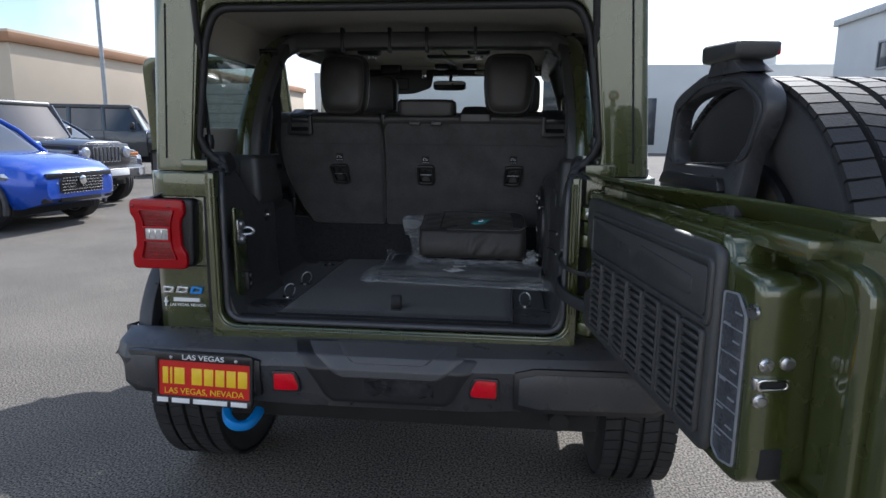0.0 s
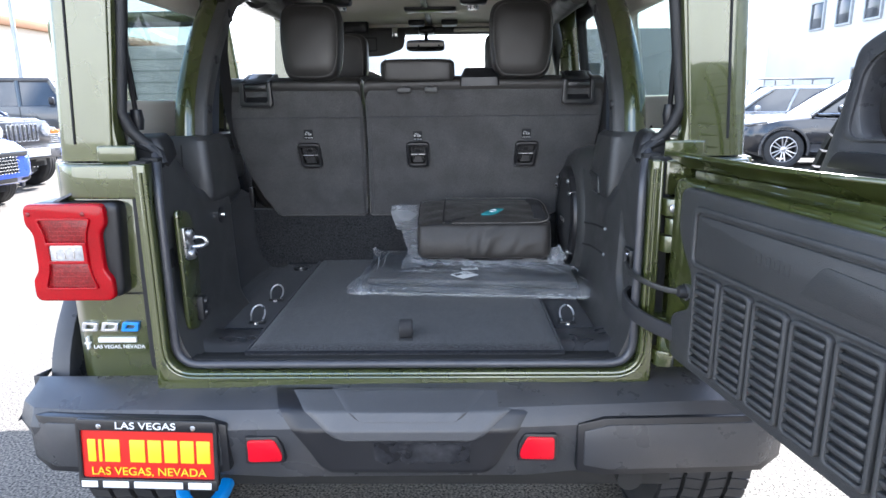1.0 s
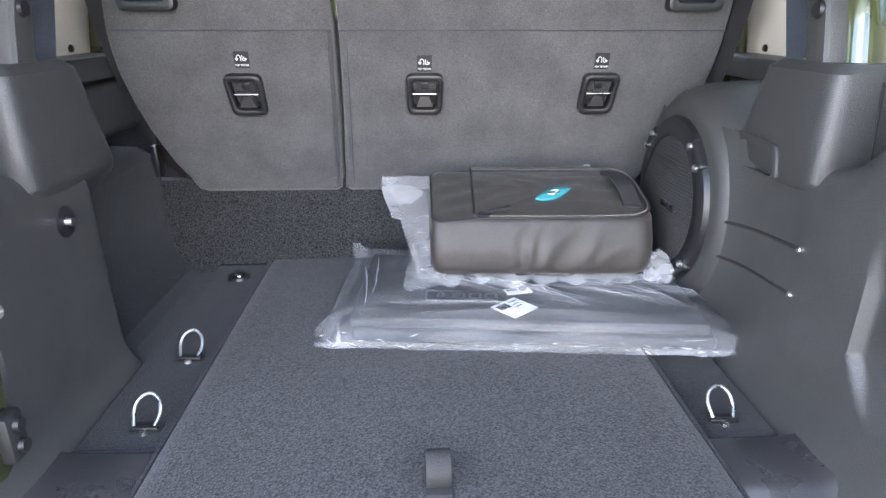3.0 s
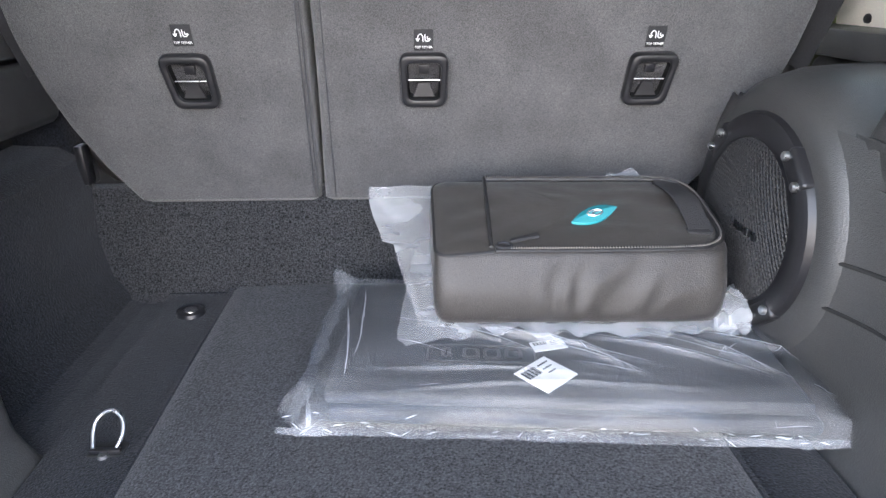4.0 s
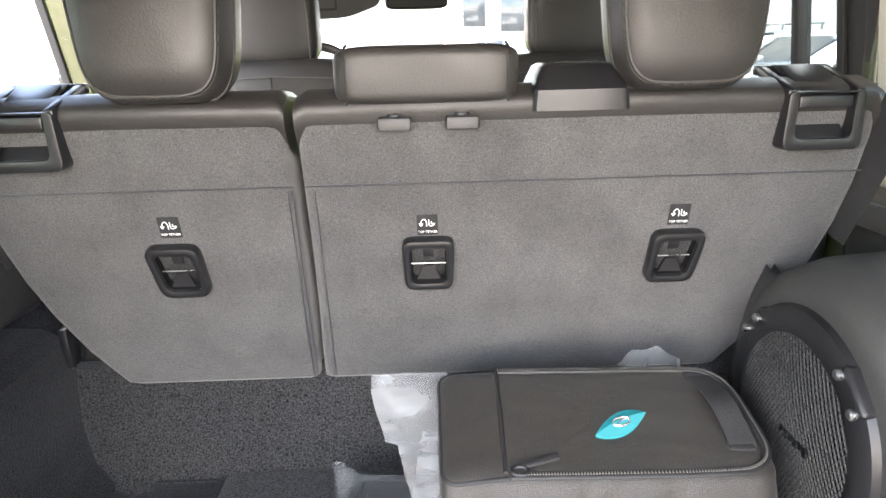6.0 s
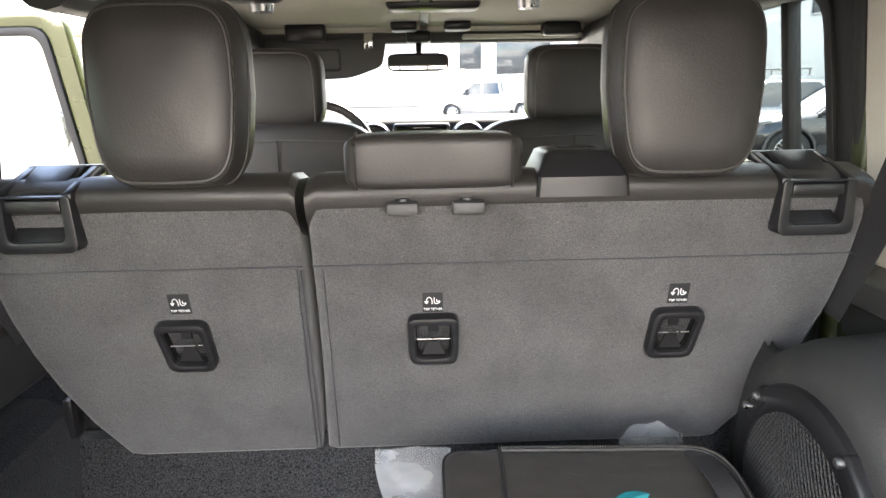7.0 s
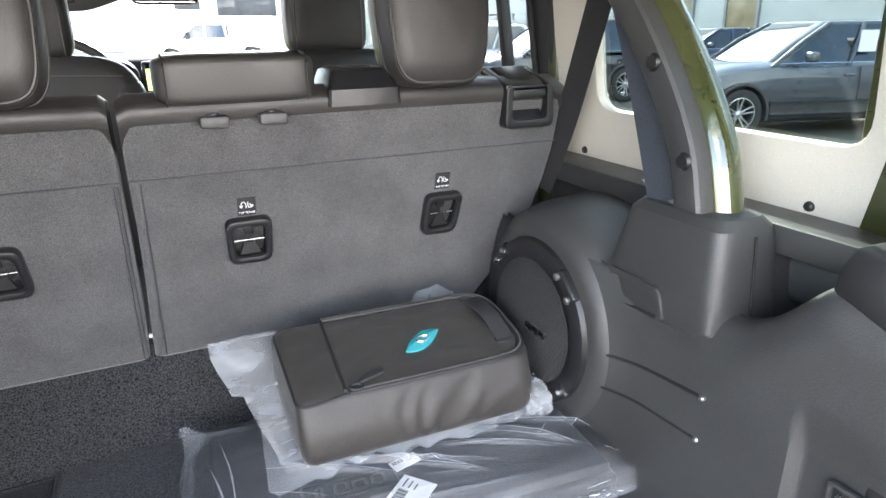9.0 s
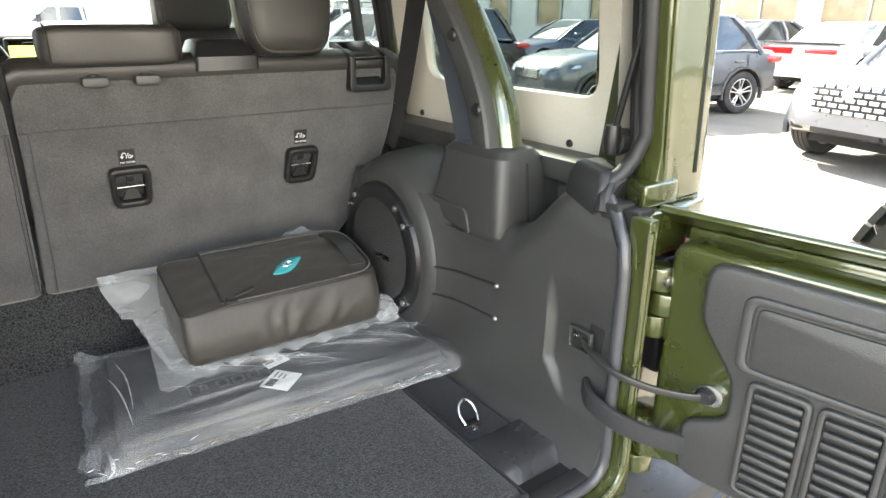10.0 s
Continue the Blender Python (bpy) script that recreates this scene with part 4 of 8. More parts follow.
# inner box with rounded edges, stepped round its rim
Gp("gate_box", prism(rpoly([(-0.015, 0.735, 0.04), (0.775, 0.72, 0.05), (0.775, 1.085, 0.03), (0.69, 1.09, 0.02), (0.68, 1.135, 0.02), (-0.015, 1.14, 0.03)], 0.03, 6), 0.012, 0.11, "y", 0.012, 3), M_GREEN, gate)
Gp("gate_ridge", ring(rpoly([(0.0, 0.692, 0.05), (0.88, 0.71, 0.06), (0.88, 1.12, 0.05), (0.0, 1.168, 0.03)], 0.03, 6), rpoly([(0.015, 0.735, 0.05), (0.84, 0.735, 0.06), (0.84, 1.09, 0.05), (0.015, 1.15, 0.03)], 0.03, 6), 0.085, 0.107, "y", 0.006), M_GREEN, gate)
lip = []
for sx in (-0.035, 0.10, 0.25, 0.35, 0.45, 0.55, 0.65, 0.75, 0.86):
    k = max(0.0, min(1.0, (sx - 0.25) / 0.45))
    k = k * k * (3 - 2 * k)
    prof = rpoly([(0.000, 1.186, 0.003), (0.003, 1.194, 0.003), (0.020, 1.192, 0.006), (0.118, 1.158, 0.012), (0.135, 1.136, 0.01), (0.134, 1.112, 0.002), (0.106, 1.112, 0.002), (0.100, 1.140, 0.01), (0.062, 1.150, 0.01), (0.018, 1.176, 0.01)], 0.004, 4)
    lip.append([(sx, q[0] + (0.088 + 0.36 * q[0] - q[0]) * k, q[1] + (0.030 * k if q[0] > 0.09 and q[1] > 1.13 else 0.0)) for q in prof])
Gp("gate_lip", loft(lip), M_GREEN, gate)
Gp("gate_back", box(-0.012, 0.80, 0.055, 0.11, 1.12, 1.152, 0.004), M_GREEN, gate)
# black trim with its notch for the check strap
trim = rpoly([(0.035, 0.745, 0.03), (0.69, 0.735, 0.03), (0.69, 1.118, 0.03), (0.04, 1.128, 0.03), (0.04, 1.03, 0.02), (0.092, 0.945, 0.02), (0.092, 0.875, 0.02), (0.035, 0.845, 0.02)], 0.02, 5)
Gp("trim_panel", prism(trim, -0.004, 0.016, "y", 0.008, 3), M_PLASTIC, gate, "black ribbed plastic trim panel")
door_o = rect(0.105, 0.668, 0.982, 1.083, 0.014, 5)
Gp("compartment_rim", ring(rect(0.092, 0.681, 0.970, 1.096, 0.02, 5), door_o, -0.010, 0.0, "y", 0.004), M_PLASTIC, gate)
Gp("compartment_door", prism(rect(0.109, 0.664, 0.986, 1.079, 0.012, 5), -0.008, 0.0, "y", 0.003), M_PLASTIC, gate)
Gp("door_bulge", prism(rpoly([(0.36, 1.005), (0.62, 1.012), (0.62, 1.05), (0.40, 1.062)], 0.012, 5), -0.0105, -0.005, "y", 0.002), M_PLASTIC, gate)
for k in range(4):
    Gp("emboss_bar", ring(rect(0.265 + k * 0.02, 0.28 + k * 0.02, 1.025, 1.047, 0.004, 3), rect(0.269 + k * 0.02, 0.276 + k * 0.02, 1.030, 1.042, 0.002, 3), -0.0088, -0.006, "y"), M_PLASTIC, gate)
cols = 7
for c in range(cols):
    x0 = 0.123 + c * 0.0802
    z1, z0 = 0.955, 0.775
    Gp("vent_frame", ring(rect(x0 - 0.009, x0 + 0.066, z0 - 0.010, z1 + 0.010, 0.014, 5), rect(x0, x0 + 0.057, z0, z1, 0.006, 5), -0.013, 0.0, "y", 0.004), M_PLASTIC, gate)
    Gp("vent_back", box(x0, x0 + 0.057, -0.0045, -0.002, z0, z1), M_BLACK, gate)
    for k in range(10):
        z = z0 + 0.004 + k * 0.0178
        b = bevel(box(x0, x0 + 0.057, -0.0135, -0.004, z, z + 0.0098), 0.003, 2)
        Gp("louvre", b, M_PLASTIC, gate)
# label sheet, latch and bolts on the free end
Gp("label_plate", prism(rpoly([(0.692, 0.76, 0.006), (0.715, 0.745, 0.006), (0.755, 0.755, 0.006), (0.755, 1.02, 0.006), (0.73, 1.05, 0.006), (0.692, 1.045, 0.006)], 0.006, 3), 0.008, 0.013, "y", 0.001), mat("grey label print", (0.085, 0.09, 0.10), 0.25, 0.2, 0.25, 40, 0.3, 200), gate, "grey printed information label")
M_LABEL = mat("pale label lines", (0.30, 0.31, 0.33), 0.35, 0.2, 0.15, 60)
sheet_o = [(0.692, 0.76, 0.006), (0.715, 0.745, 0.006), (0.755, 0.755, 0.006), (0.755, 1.02, 0.006), (0.73, 1.05, 0.006), (0.692, 1.045, 0.006)]
Gp("label_border", ring(rpoly(sheet_o, 0.006, 3), rpoly([(0.7235 + (p[0] - 0.7235) * 0.90, 0.90 + (p[1] - 0.90) * 0.98, 0.005) for p in sheet_o], 0.005, 3), 0.0062, 0.009, "y"), M_LABEL, gate)
for k in range(5):
    Gp("label_bar", box(0.696, 0.751, 0.0065, 0.009, 0.80 + k * 0.047, 0.802 + k * 0.047), M_LABEL, gate)
for k in range(10):
    Gp("label_bar", box(0.70 + (k % 2) * 0.027, 0.717 + (k % 2) * 0.027, 0.0065, 0.009, 0.79 + k * 0.025, 0.793 + k * 0.025), M_LABEL, gate)
Gp("gate_hole", lathe([(-0.002, 0.012), (0.003, 0.012), (0.004, 0.006)], (0.765, 0.010, 1.03), "y", 16), M_STEEL, gate)
for y, z in ((0.030, 0.945), (0.062, 0.947), (0.026, 0.885)):
    Gp("latch_bolt", lathe([(0.0, 0.0115), (0.003, 0.0115), (0.0045, 0.008), (0.007, 0.007)], (0.775, y, z), "x", 16), M_STEEL, gate, "zinc bolt")
Gp("latch", ring(rect(0.016, 0.066, 0.902, 0.924, 0.010, 4), rect(0.022, 0.060, 0.908, 0.918, 0.005, 4), 0.773, 0.782, "x", 0.002), M_CHROME, gate, "chrome latch plate")
# flat black piece for the shade inside the latch
Gp("latch_hole", box(0.77, 0.777, 0.02, 0.062, 0.906, 0.920, 0.002), M_BLACK, gate)
Gp("latch_pawl", box(0.77, 0.78, 0.013, 0.022, 0.905, 0.925, 0.003), M_STEEL, gate)
Gp("gate_slot", box(0.77, 0.777, 0.035, 0.07, 0.745, 0.80, 0.004), M_BLACK, gate)

# carrier arch, high brake light, spare wheel behind the gate
Cp = lambda name, bm, m, parent=None, label="", sharp=32: finish(name, bm, m, parent, label, CARRY, sharp)
arch_o = rpoly([(0.25, 1.12, 0.01), (0.30, 1.29, 0.03), (0.318, 1.383, 0.015), (0.35, 1.402, 0.02), (0.46, 1.438, 0.03), (0.60, 1.432, 0.03), (0.672, 1.396, 0.02), (0.690, 1.368, 0.02), (0.684, 1.333, 0.02), (0.640, 1.268, 0.03), (0.605, 1.12, 0.01)], 0.02, 5)
arch_i = rpoly([(0.350, 1.246, 0.02), (0.335, 1.294, 0.02), (0.350, 1.357, 0.02), (0.38, 1.377, 0.02), (0.45, 1.393, 0.02), (0.57, 1.402, 0.03), (0.628, 1.388, 0.03), (0.647, 1.36, 0.02), (0.645, 1.307, 0.02), (0.595, 1.263, 0.02), (0.570, 1.246, 0.02)], 0.02, 5)
carrier = Cp("wheel_carrier", ring(arch_o, arch_i, 0.080, 0.116, "y", 0.008), M_BUMPER, suv, "black cast wheel carrier")
Cp("carrier_rib", ring(rpoly([(0.31, 1.24), (0.33, 1.37), (0.46, 1.42), (0.60, 1.418), (0.685, 1.365), (0.64, 1.26)], 0.03, 6), rpoly([(0.322, 1.245), (0.342, 1.362), (0.462, 1.411), (0.596, 1.409), (0.672, 1.362), (0.628, 1.26)], 0.03, 6), 0.076, 0.082, "y", 0.002), M_BUMPER, carrier)
Cp("carrier_plate", prism(rpoly([(0.30, 1.198), (0.58, 1.198), (0.57, 1.226), (0.32, 1.226)], 0.01, 4), 0.066, 0.084, "y", 0.006, 3), M_PLASTIC_S, carrier)
Cp("light_stalk", loft([[(p[0], p[1], 1.425) for p in rect(0.478, 0.632, 0.07, 0.125, 0.02, 4)], [(p[0], p[1], 1.445) for p in rect(0.50, 0.605, 0.065, 0.12, 0.02, 4)], [(p[0], p[1], 1.458) for p in rect(0.50, 0.60, 0.06, 0.12, 0.02, 4)]]), M_BUMPER, carrier)
Cp("brake_light", bevel(loft([[(0.490, 0.055, 1.448), (0.628, 0.055, 1.448), (0.628, 0.125, 1.448), (0.490, 0.125, 1.448)], [(0.500, 0.05, 1.484), (0.636, 0.05, 1.478), (0.636, 0.13, 1.478), (0.500, 0.13, 1.484)]]), 0.009, 3), M_PLASTIC, carrier, "high mounted brake light housing")
Cp("brake_lens", box(0.48, 0.62, 0.126, 0.134, 1.455, 1.470, 0.003), M_REDLENS, carrier)
SP = HINGE @ Matrix.Translation((0.520, 0.255, 1.040)) @ Matrix.Rotation(radians(-3), 4, "Z") @ Matrix.Rotation(math.pi / 2, 4, "Z")
spare = finish("spare_wheel", tyre_mesh(0.366, 0.25, 80), M_TYRE, suv, "spare off-road tyre on a dark alloy rim", SP)
finish("tread", tread_blocks(0.366, 0.25, 74), M_TYRE, spare, "", SP)
finish("rim", rim_mesh(0.366, 0.25, 8), M_PLASTIC_S, spare, "", SP)
finish("hub", lathe([(-0.2, 0.09), (-0.06, 0.12), (0.0, 0.10)], (0, 0, 0), "x", 24), M_PLASTIC, spare, "", SP)

# hinges on the right jamb, check strap and wiring sleeve
for z in (1.052, 0.802):
    h = P("hinge", lathe([(-0.052, 0.006), (-0.05, 0.013), (0.05, 0.013), (0.052, 0.006)], (0.570, 0.004, z), "z", 18), M_GREEN, label="body-coloured tailgate hinge")
    for d0, d1 in ((-0.054, -0.020), (0.022, 0.056)):
        P("hinge_knuckle", prism(rpoly([(0.533, 0.030, 0.004), (0.545, -0.006, 0.010), (0.572, -0.016, 0.012), (0.588, 0.004, 0.014), (0.576, 0.030, 0.012), (0.552, 0.075, 0.004)], 0.01, 5), z + d0, z + d1, "z", 0.004), M_GREEN, h)
    Gp("hinge_link", prism(rpoly([(-0.040, 0.012, 0.01), (-0.02, 0.006, 0.01), (0.02, 0.03, 0.004), (0.02, 0.07, 0.004), (-0.03, 0.050, 0.012), (-0.045, 0.035, 0.012)], 0.01, 5), (z - 0.130) / 0.90 - 0.018, (z - 0.130) / 0.90 + 0.020, "z", 0.004), M_GREEN, h)
    P("hinge_bolt", lathe([(-0.006, 0.005), (-0.004, 0.009), (0.004, 0.009)], (0.556, -0.008, z + 0.038), "y", 10), M_STEEL, h)
strap = [GATE.inverted() @ Vector(p) for p in ((0.505, 0.098, 0.964), (0.491, 0.070, 0.960), (0.484, 0.035, 0.954), (0.487, 0.005, 0.949), (0.506, -0.035, 0.942), (0.531, -0.070, 0.939), (0.549, -0.095, 0.942))]
Gp("check_arm", sweep(smooth_path(strap, 5), rect(-0.003, 0.003, -0.006, 0.006, 0.002, 3)), mat("dark zinc arm", (0.07, 0.07, 0.068), 0.38, 0.6, 0.1, 30), gate, "flat check arm")
Gp("check_bolt", lathe([(-0.014, 0.010), (-0.006, 0.014), (0.004, 0.014)], (0.062, 0.006, 0.902), "y", 14), M_RUBBER, gate)
Gp("check_washer", lathe([(-0.004, 0.006), (-0.003, 0.018), (0.006, 0.018)], (0.066, 0.008, 0.902), "y", 18), M_STEEL, gate)
wires = [GATE.inverted() @ Vector(p) for p in ((0.506, 0.085, 0.886), (0.486, 0.055, 0.880), (0.488, 0.006, 0.870), (0.512, -0.035, 0.858), (0.552, -0.080, 0.848))]
Gp("wiring_sleeve", sweep(smooth_path(wires, 8), rect(-0.005, 0.005, -0.018, 0.018, 0.004, 4)), M_BELT, gate, "ribbed black wiring sleeve")
P("check_slot", ring(rect(0.074, 0.124, 0.942, 0.984, 0.006, 4), rect(0.080, 0.118, 0.947, 0.979, 0.005, 4), 0.498, 0.506, "x", 0.002), M_PLASTIC)
P("check_slot_back", box(0.504, 0.509, 0.078, 0.120, 0.945, 0.981), M_BLACK)
P("check_slot_pin", lathe([(-0.008, 0.004), (-0.006, 0.005), (0.004, 0.005)], (0.506, 0.108, 0.968), "x", 10), M_STEEL)
# ---- cargo bay ----
FLOOR = 0.755
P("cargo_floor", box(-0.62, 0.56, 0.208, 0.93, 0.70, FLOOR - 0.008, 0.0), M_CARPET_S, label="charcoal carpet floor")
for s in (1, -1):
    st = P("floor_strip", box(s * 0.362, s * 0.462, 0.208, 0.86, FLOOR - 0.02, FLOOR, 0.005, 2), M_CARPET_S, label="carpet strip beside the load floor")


def lid_top(u, v):
    x = -0.358 + 0.716 * u
    y0 = 0.052
    y = y0 + (0.89 - y0) * v
    e = min(u, 1 - u, v * 1.2 + 0.0) * 40
    return (x, y, FLOOR + 0.012 - 0.010 * max(0, 1 - e) ** 2 + 0.0012 * noise.noise((x * 7, y * 7, 0.3)))


P("load_floor", sheet(40, 46, lid_top, (0, 0, -0.03)), M_CARPET, label="removable carpeted load floor panel")
P("lid_edge", tube([(-0.356, 0.89, FLOOR + 0.004), (-0.356, 0.055, FLOOR + 0.002), (0.356, 0.055, FLOOR + 0.002), (0.356, 0.89, FLOOR + 0.004)], 0.006, 6), M_CARPET_S)
loop = smooth_path([(0.0, 0.135, FLOOR + 0.012), (0.0, 0.112, FLOOR + 0.016), (0.0, 0.104, FLOOR + 0.04), (0.0, 0.122, FLOOR + 0.055), (0.0, 0.142, FLOOR + 0.044), (0.0, 0.146, FLOOR + 0.012)], 6)
P("pull_loop", sweep(loop, rect(-0.0012, 0.0012, -0.0145, 0.0145, 0.001, 3), (1, 0, 0.001)), M_BELT, label="black webbing pull loop")
P("pull_loop_foot", box(-0.016, 0.016, 0.100, 0.15, FLOOR + 0.010, FLOOR + 0.0145, 0.001), M_BELT)


# corner trays of black plastic behind the sill, and the sill itself
def tray(s):
    """Glossy moulded corner: dished top, rolled front edge, end swept up to the side trim."""
    rows = []
    for x, up in ((0.3585, 0.0), (0.40, 0.0), (0.45, 0.001), (0.475, 0.005), (0.490, 0.016), (0.499, 0.034)):
        rows.append([(s * x, y, z + up * k) for y, z, k in ((0.036, 0.728, 0.2), (0.074, 0.733, 0.3), (0.086, 0.738, 0.6), (0.106, 0.755, 0.9), (0.118, 0.7600, 1), (0.15, 0.7585, 1), (0.207, 0.7575, 1), (0.207, 0.70, 0), (0.036, 0.70, 0))])
    P("corner_tray", bevel(loft(rows), 0.004, 2), M_TRAY, label="glossy black plastic sill tray")


both(tray)
P("sill_plate", box(-0.495, 0.495, 0.036, 0.10, 0.715, 0.742, 0.006), M_PLASTIC_S)


# tie-down rings
def ring_at(x, y):
    c = Vector((x, y, FLOOR + 0.001))
    # black plate on the carpet, in place of a shaded well
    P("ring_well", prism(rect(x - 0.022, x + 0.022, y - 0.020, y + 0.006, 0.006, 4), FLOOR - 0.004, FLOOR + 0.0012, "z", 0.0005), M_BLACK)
    pts = [c + Vector((-0.014, -0.012, 0.006)), c + Vector((-0.017, 0.004, 0.022)), c + Vector((-0.011, 0.014, 0.034)), c + Vector((0.003, 0.018, 0.038)), c + Vector((0.015, 0.012, 0.030)), c + Vector((0.018, 0.0, 0.017)), c + Vector((0.014, -0.012, 0.006))]
    r = P("tie_down_ring", tube(smooth_path(pts, 8), 0.0024, 10, (0, 1, 0)), M_STEEL, label="chrome tie-down ring")
    P("ring_base", box(x - 0.019, x + 0.019, y - 0.016, y - 0.008, FLOOR, FLOOR + 0.006, 0.002), M_PLASTIC_S, r)
    P("ring_screw", lathe([(0, 0.006), (0.004, 0.005)], (x, y - 0.02, FLOOR), "z", 10), M_STEEL, r)


for x, y in ((-0.394, 0.268), (0.399, 0.256), (-0.396, 0.455)):
    ring_at(x, y)
P("floor_grommet", lathe([(0.0, 0.024), (0.006, 0.022), (0.007, 0.012), (0.004, 0.010)], (-0.406, 0.79, FLOOR), "z", 20), M_PLASTIC_S, label="round black floor grommet")
P("grommet_cap", lathe([(0.0, 0.014), (0.008, 0.012), (0.009, 0.006)], (-0.406, 0.79, FLOOR), "z", 16), M_CHROME)

# carpeted riser under the seat backs
def riser(u, v):
    x = -0.62 + 1.15 * u
    z = 0.745 + 0.195 * v
    return (x, 0.862 + 0.055 * v - 0.022 * max(0, 1 - v * 9) ** 2 + 0.002 * noise.noise((x * 5, z * 6, 2.1)), z)


P("seat_riser", sheet(40, 14, riser, (0, 0.03, 0)), M_CARPET, label="carpeted step below the rear seat")


# left side: carpeted wheelhouse box
def left_house(u, v):
    y = 0.16 + 0.76 * u
    # section from the floor, up the side, over the top
    prof = [(-0.475, 0.742), (-0.53, 0.752), (-0.565, 0.79), (-0.585, 0.85), (-0.592, 0.93), (-0.60, 0.975), (-0.635, 0.995), (-0.74, 1.0)]
    t = v * (len(prof) - 1)
    i = min(int(t), len(prof) - 2)
    f = t - i
    x = prof[i][0] * (1 - f) + prof[i + 1][0] * f
    z = prof[i][1] * (1 - f) + prof[i + 1][1] * f
    return (x - 0.02 * (1 - u) * (1 if v > 0.2 else v * 5), y, z + 0.02 * u * (1 if v > 0.55 else 0))


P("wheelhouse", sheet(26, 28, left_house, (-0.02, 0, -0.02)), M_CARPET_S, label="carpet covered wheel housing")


# side trim on the right: one moulded wall with the wheelhouse barrel and speaker
def ridge_z(y):
    """Height of the rounded shoulder: high by the jamb, dipping to a valley before the tower."""
    nodes = ((0.0, 1.178), (0.13, 1.184), (0.30, 1.088), (0.40, 1.075), (0.55, 1.10), (1.0, 1.10))
    for (a, za), (b, zb) in zip(nodes, nodes[1:]):
        if y <= b:
            k = (y - a) / (b - a)
            return za + (zb - za) * k * k * (3 - 2 * k)
    return 1.10


def trim_wall(u, v, reach):
    """Moulded side trim: flared foot, pressed crease, rounded shoulder, front edge swept back at the top."""
    y = 0.030 + reach * u
    zr = ridge_z(y)
    z = 0.738 + (zr - 0.738) * v / 0.62 if v < 0.62 else zr + (v - 0.62) / 0.38 * 0.24
    x = 0.490 + 0.010 * math.sin(min(1.0, v) * 2.6)
    x -= 0.030 * max(0.0, 1 - v * 8) ** 2
    sh = z - zr
    # rolled crest
    x += 0.014 * max(0.0, min(1.0, (sh + 0.045) / 0.045)) ** 2
    if sh > 0:
        x = min(0.725, x + 1.2 * sh * sh / (sh + 0.06) + 0.55 * sh)
        z = max(1.035, zr + 0.9 * sh * 0.03 / (sh + 0.03) - 0.8 * max(0.0, sh - 0.03))
    # shallow pressing behind the jamb, its edge bending towards the jamb at the foot
    cy = 0.168 - 0.8 * max(0.0, 0.90 - z)
    k = max(0.0, min(1.0, (cy + 0.008 - y) / 0.016))
    x += 0.013 * k * k * (3 - 2 * k) * max(0.0, min(1.0, (z - 0.835) / 0.05, (1.06 - z) / 0.07))
    y += 0.055 * max(0.0, min(1.0, (z - 1.10) / 0.09)) ** 1.5 * (1 - u) ** 6
    return x, y, z


def right_wall(u, v):
    x, y, z = trim_wall(u, v, 0.875)
    # swells into the wheel housing
    r = math.hypot(y - 0.668, z - 0.958)
    c = 0.480 + 0.42 * max(0.0, r - 0.185)
    k = 0.018
    hh = max(0.0, min(1.0, 0.5 + 0.5 * (x - c) / k))
    return (x + (c - x) * hh - k * hh * (1 - hh), y, z)


P("side_trim", sheet(170, 130, right_wall, (0.012, 0, 0)), M_PLASTIC, label="black grained plastic side trim")
P("trim_top", box(0.66, 0.735, 0.14, 0.92, 1.09, 1.165, 0.02, 3), M_PLASTIC)
P("trim_top", box(-0.735, -0.61, 0.14, 0.92, 1.06, 1.165, 0.02, 3), M_PLASTIC)
# wheelhouse barrel: a drum lying across
drum = [(0.468, 0.0), (0.468, 0.168), (0.473, 0.186), (0.490, 0.202), (0.53, 0.214), (0.66, 0.222), (0.74, 0.222)]
rows = []
for d, r in drum[1:]:
    rows.append([(d, 0.668 + r * 0.98 * math.cos(a), 0.958 + r * math.sin(a)) for a in [2 * math.pi * i / 56 for i in range(56)]])
P("wheelhouse_drum", loft(rows), M_PLASTIC, label="round black plastic wheel housing")
# speaker: flange with lugs, cone grille
spk = P("speaker", lathe([(0.460, 0.116), (0.455, 0.119), (0.454, 0.124), (0.455, 0.146), (0.459, 0.152), (0.478, 0.158)], (0, 0.668, 0.958), "x", 64), M_PLASTIC_S, label="round black loudspeaker with mesh grille")
# flat black disc carries the shade behind the grille
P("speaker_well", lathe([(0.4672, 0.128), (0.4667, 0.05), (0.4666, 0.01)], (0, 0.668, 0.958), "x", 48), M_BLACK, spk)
gb = None
# grille of fine wires on a shallow dish
for k in range(-20, 21):
    o = k * 0.0062
    half = math.sqrt(max(0, 0.117 ** 2 - o * o))
    if half < 0.012:
        continue
    for ax in (0, 1):
        pts = []
        for q in range(9):
            t = -half + 2 * half * q / 8
            rr2 = (o * o + t * t) / 0.117 ** 2
            xx = 0.4575 - 0.010 * (1 - rr2)
            c, sn = math.cos(radians(60 if ax else -60)), math.sin(radians(60 if ax else -60))
            pts.append((xx, 0.668 + t * c - o * sn, 0.958 + t * sn + o * c))
        gb = tube(pts, 0.0014, 4, (1, 0, 0), bm=gb)
P("speaker_grille", gb, M_RUBBER, spk, "black wire mesh grille")
bd = None
for k in range(6):
    bd = box(0.4452, 0.4475, 0.608 + k * 0.0105, 0.615 + k * 0.0105, 0.946 + 0.002 * (k % 2), 0.957, bm=bd)
P("speaker_badge", bd, M_STEEL, spk, "small silver badge of plain bars")
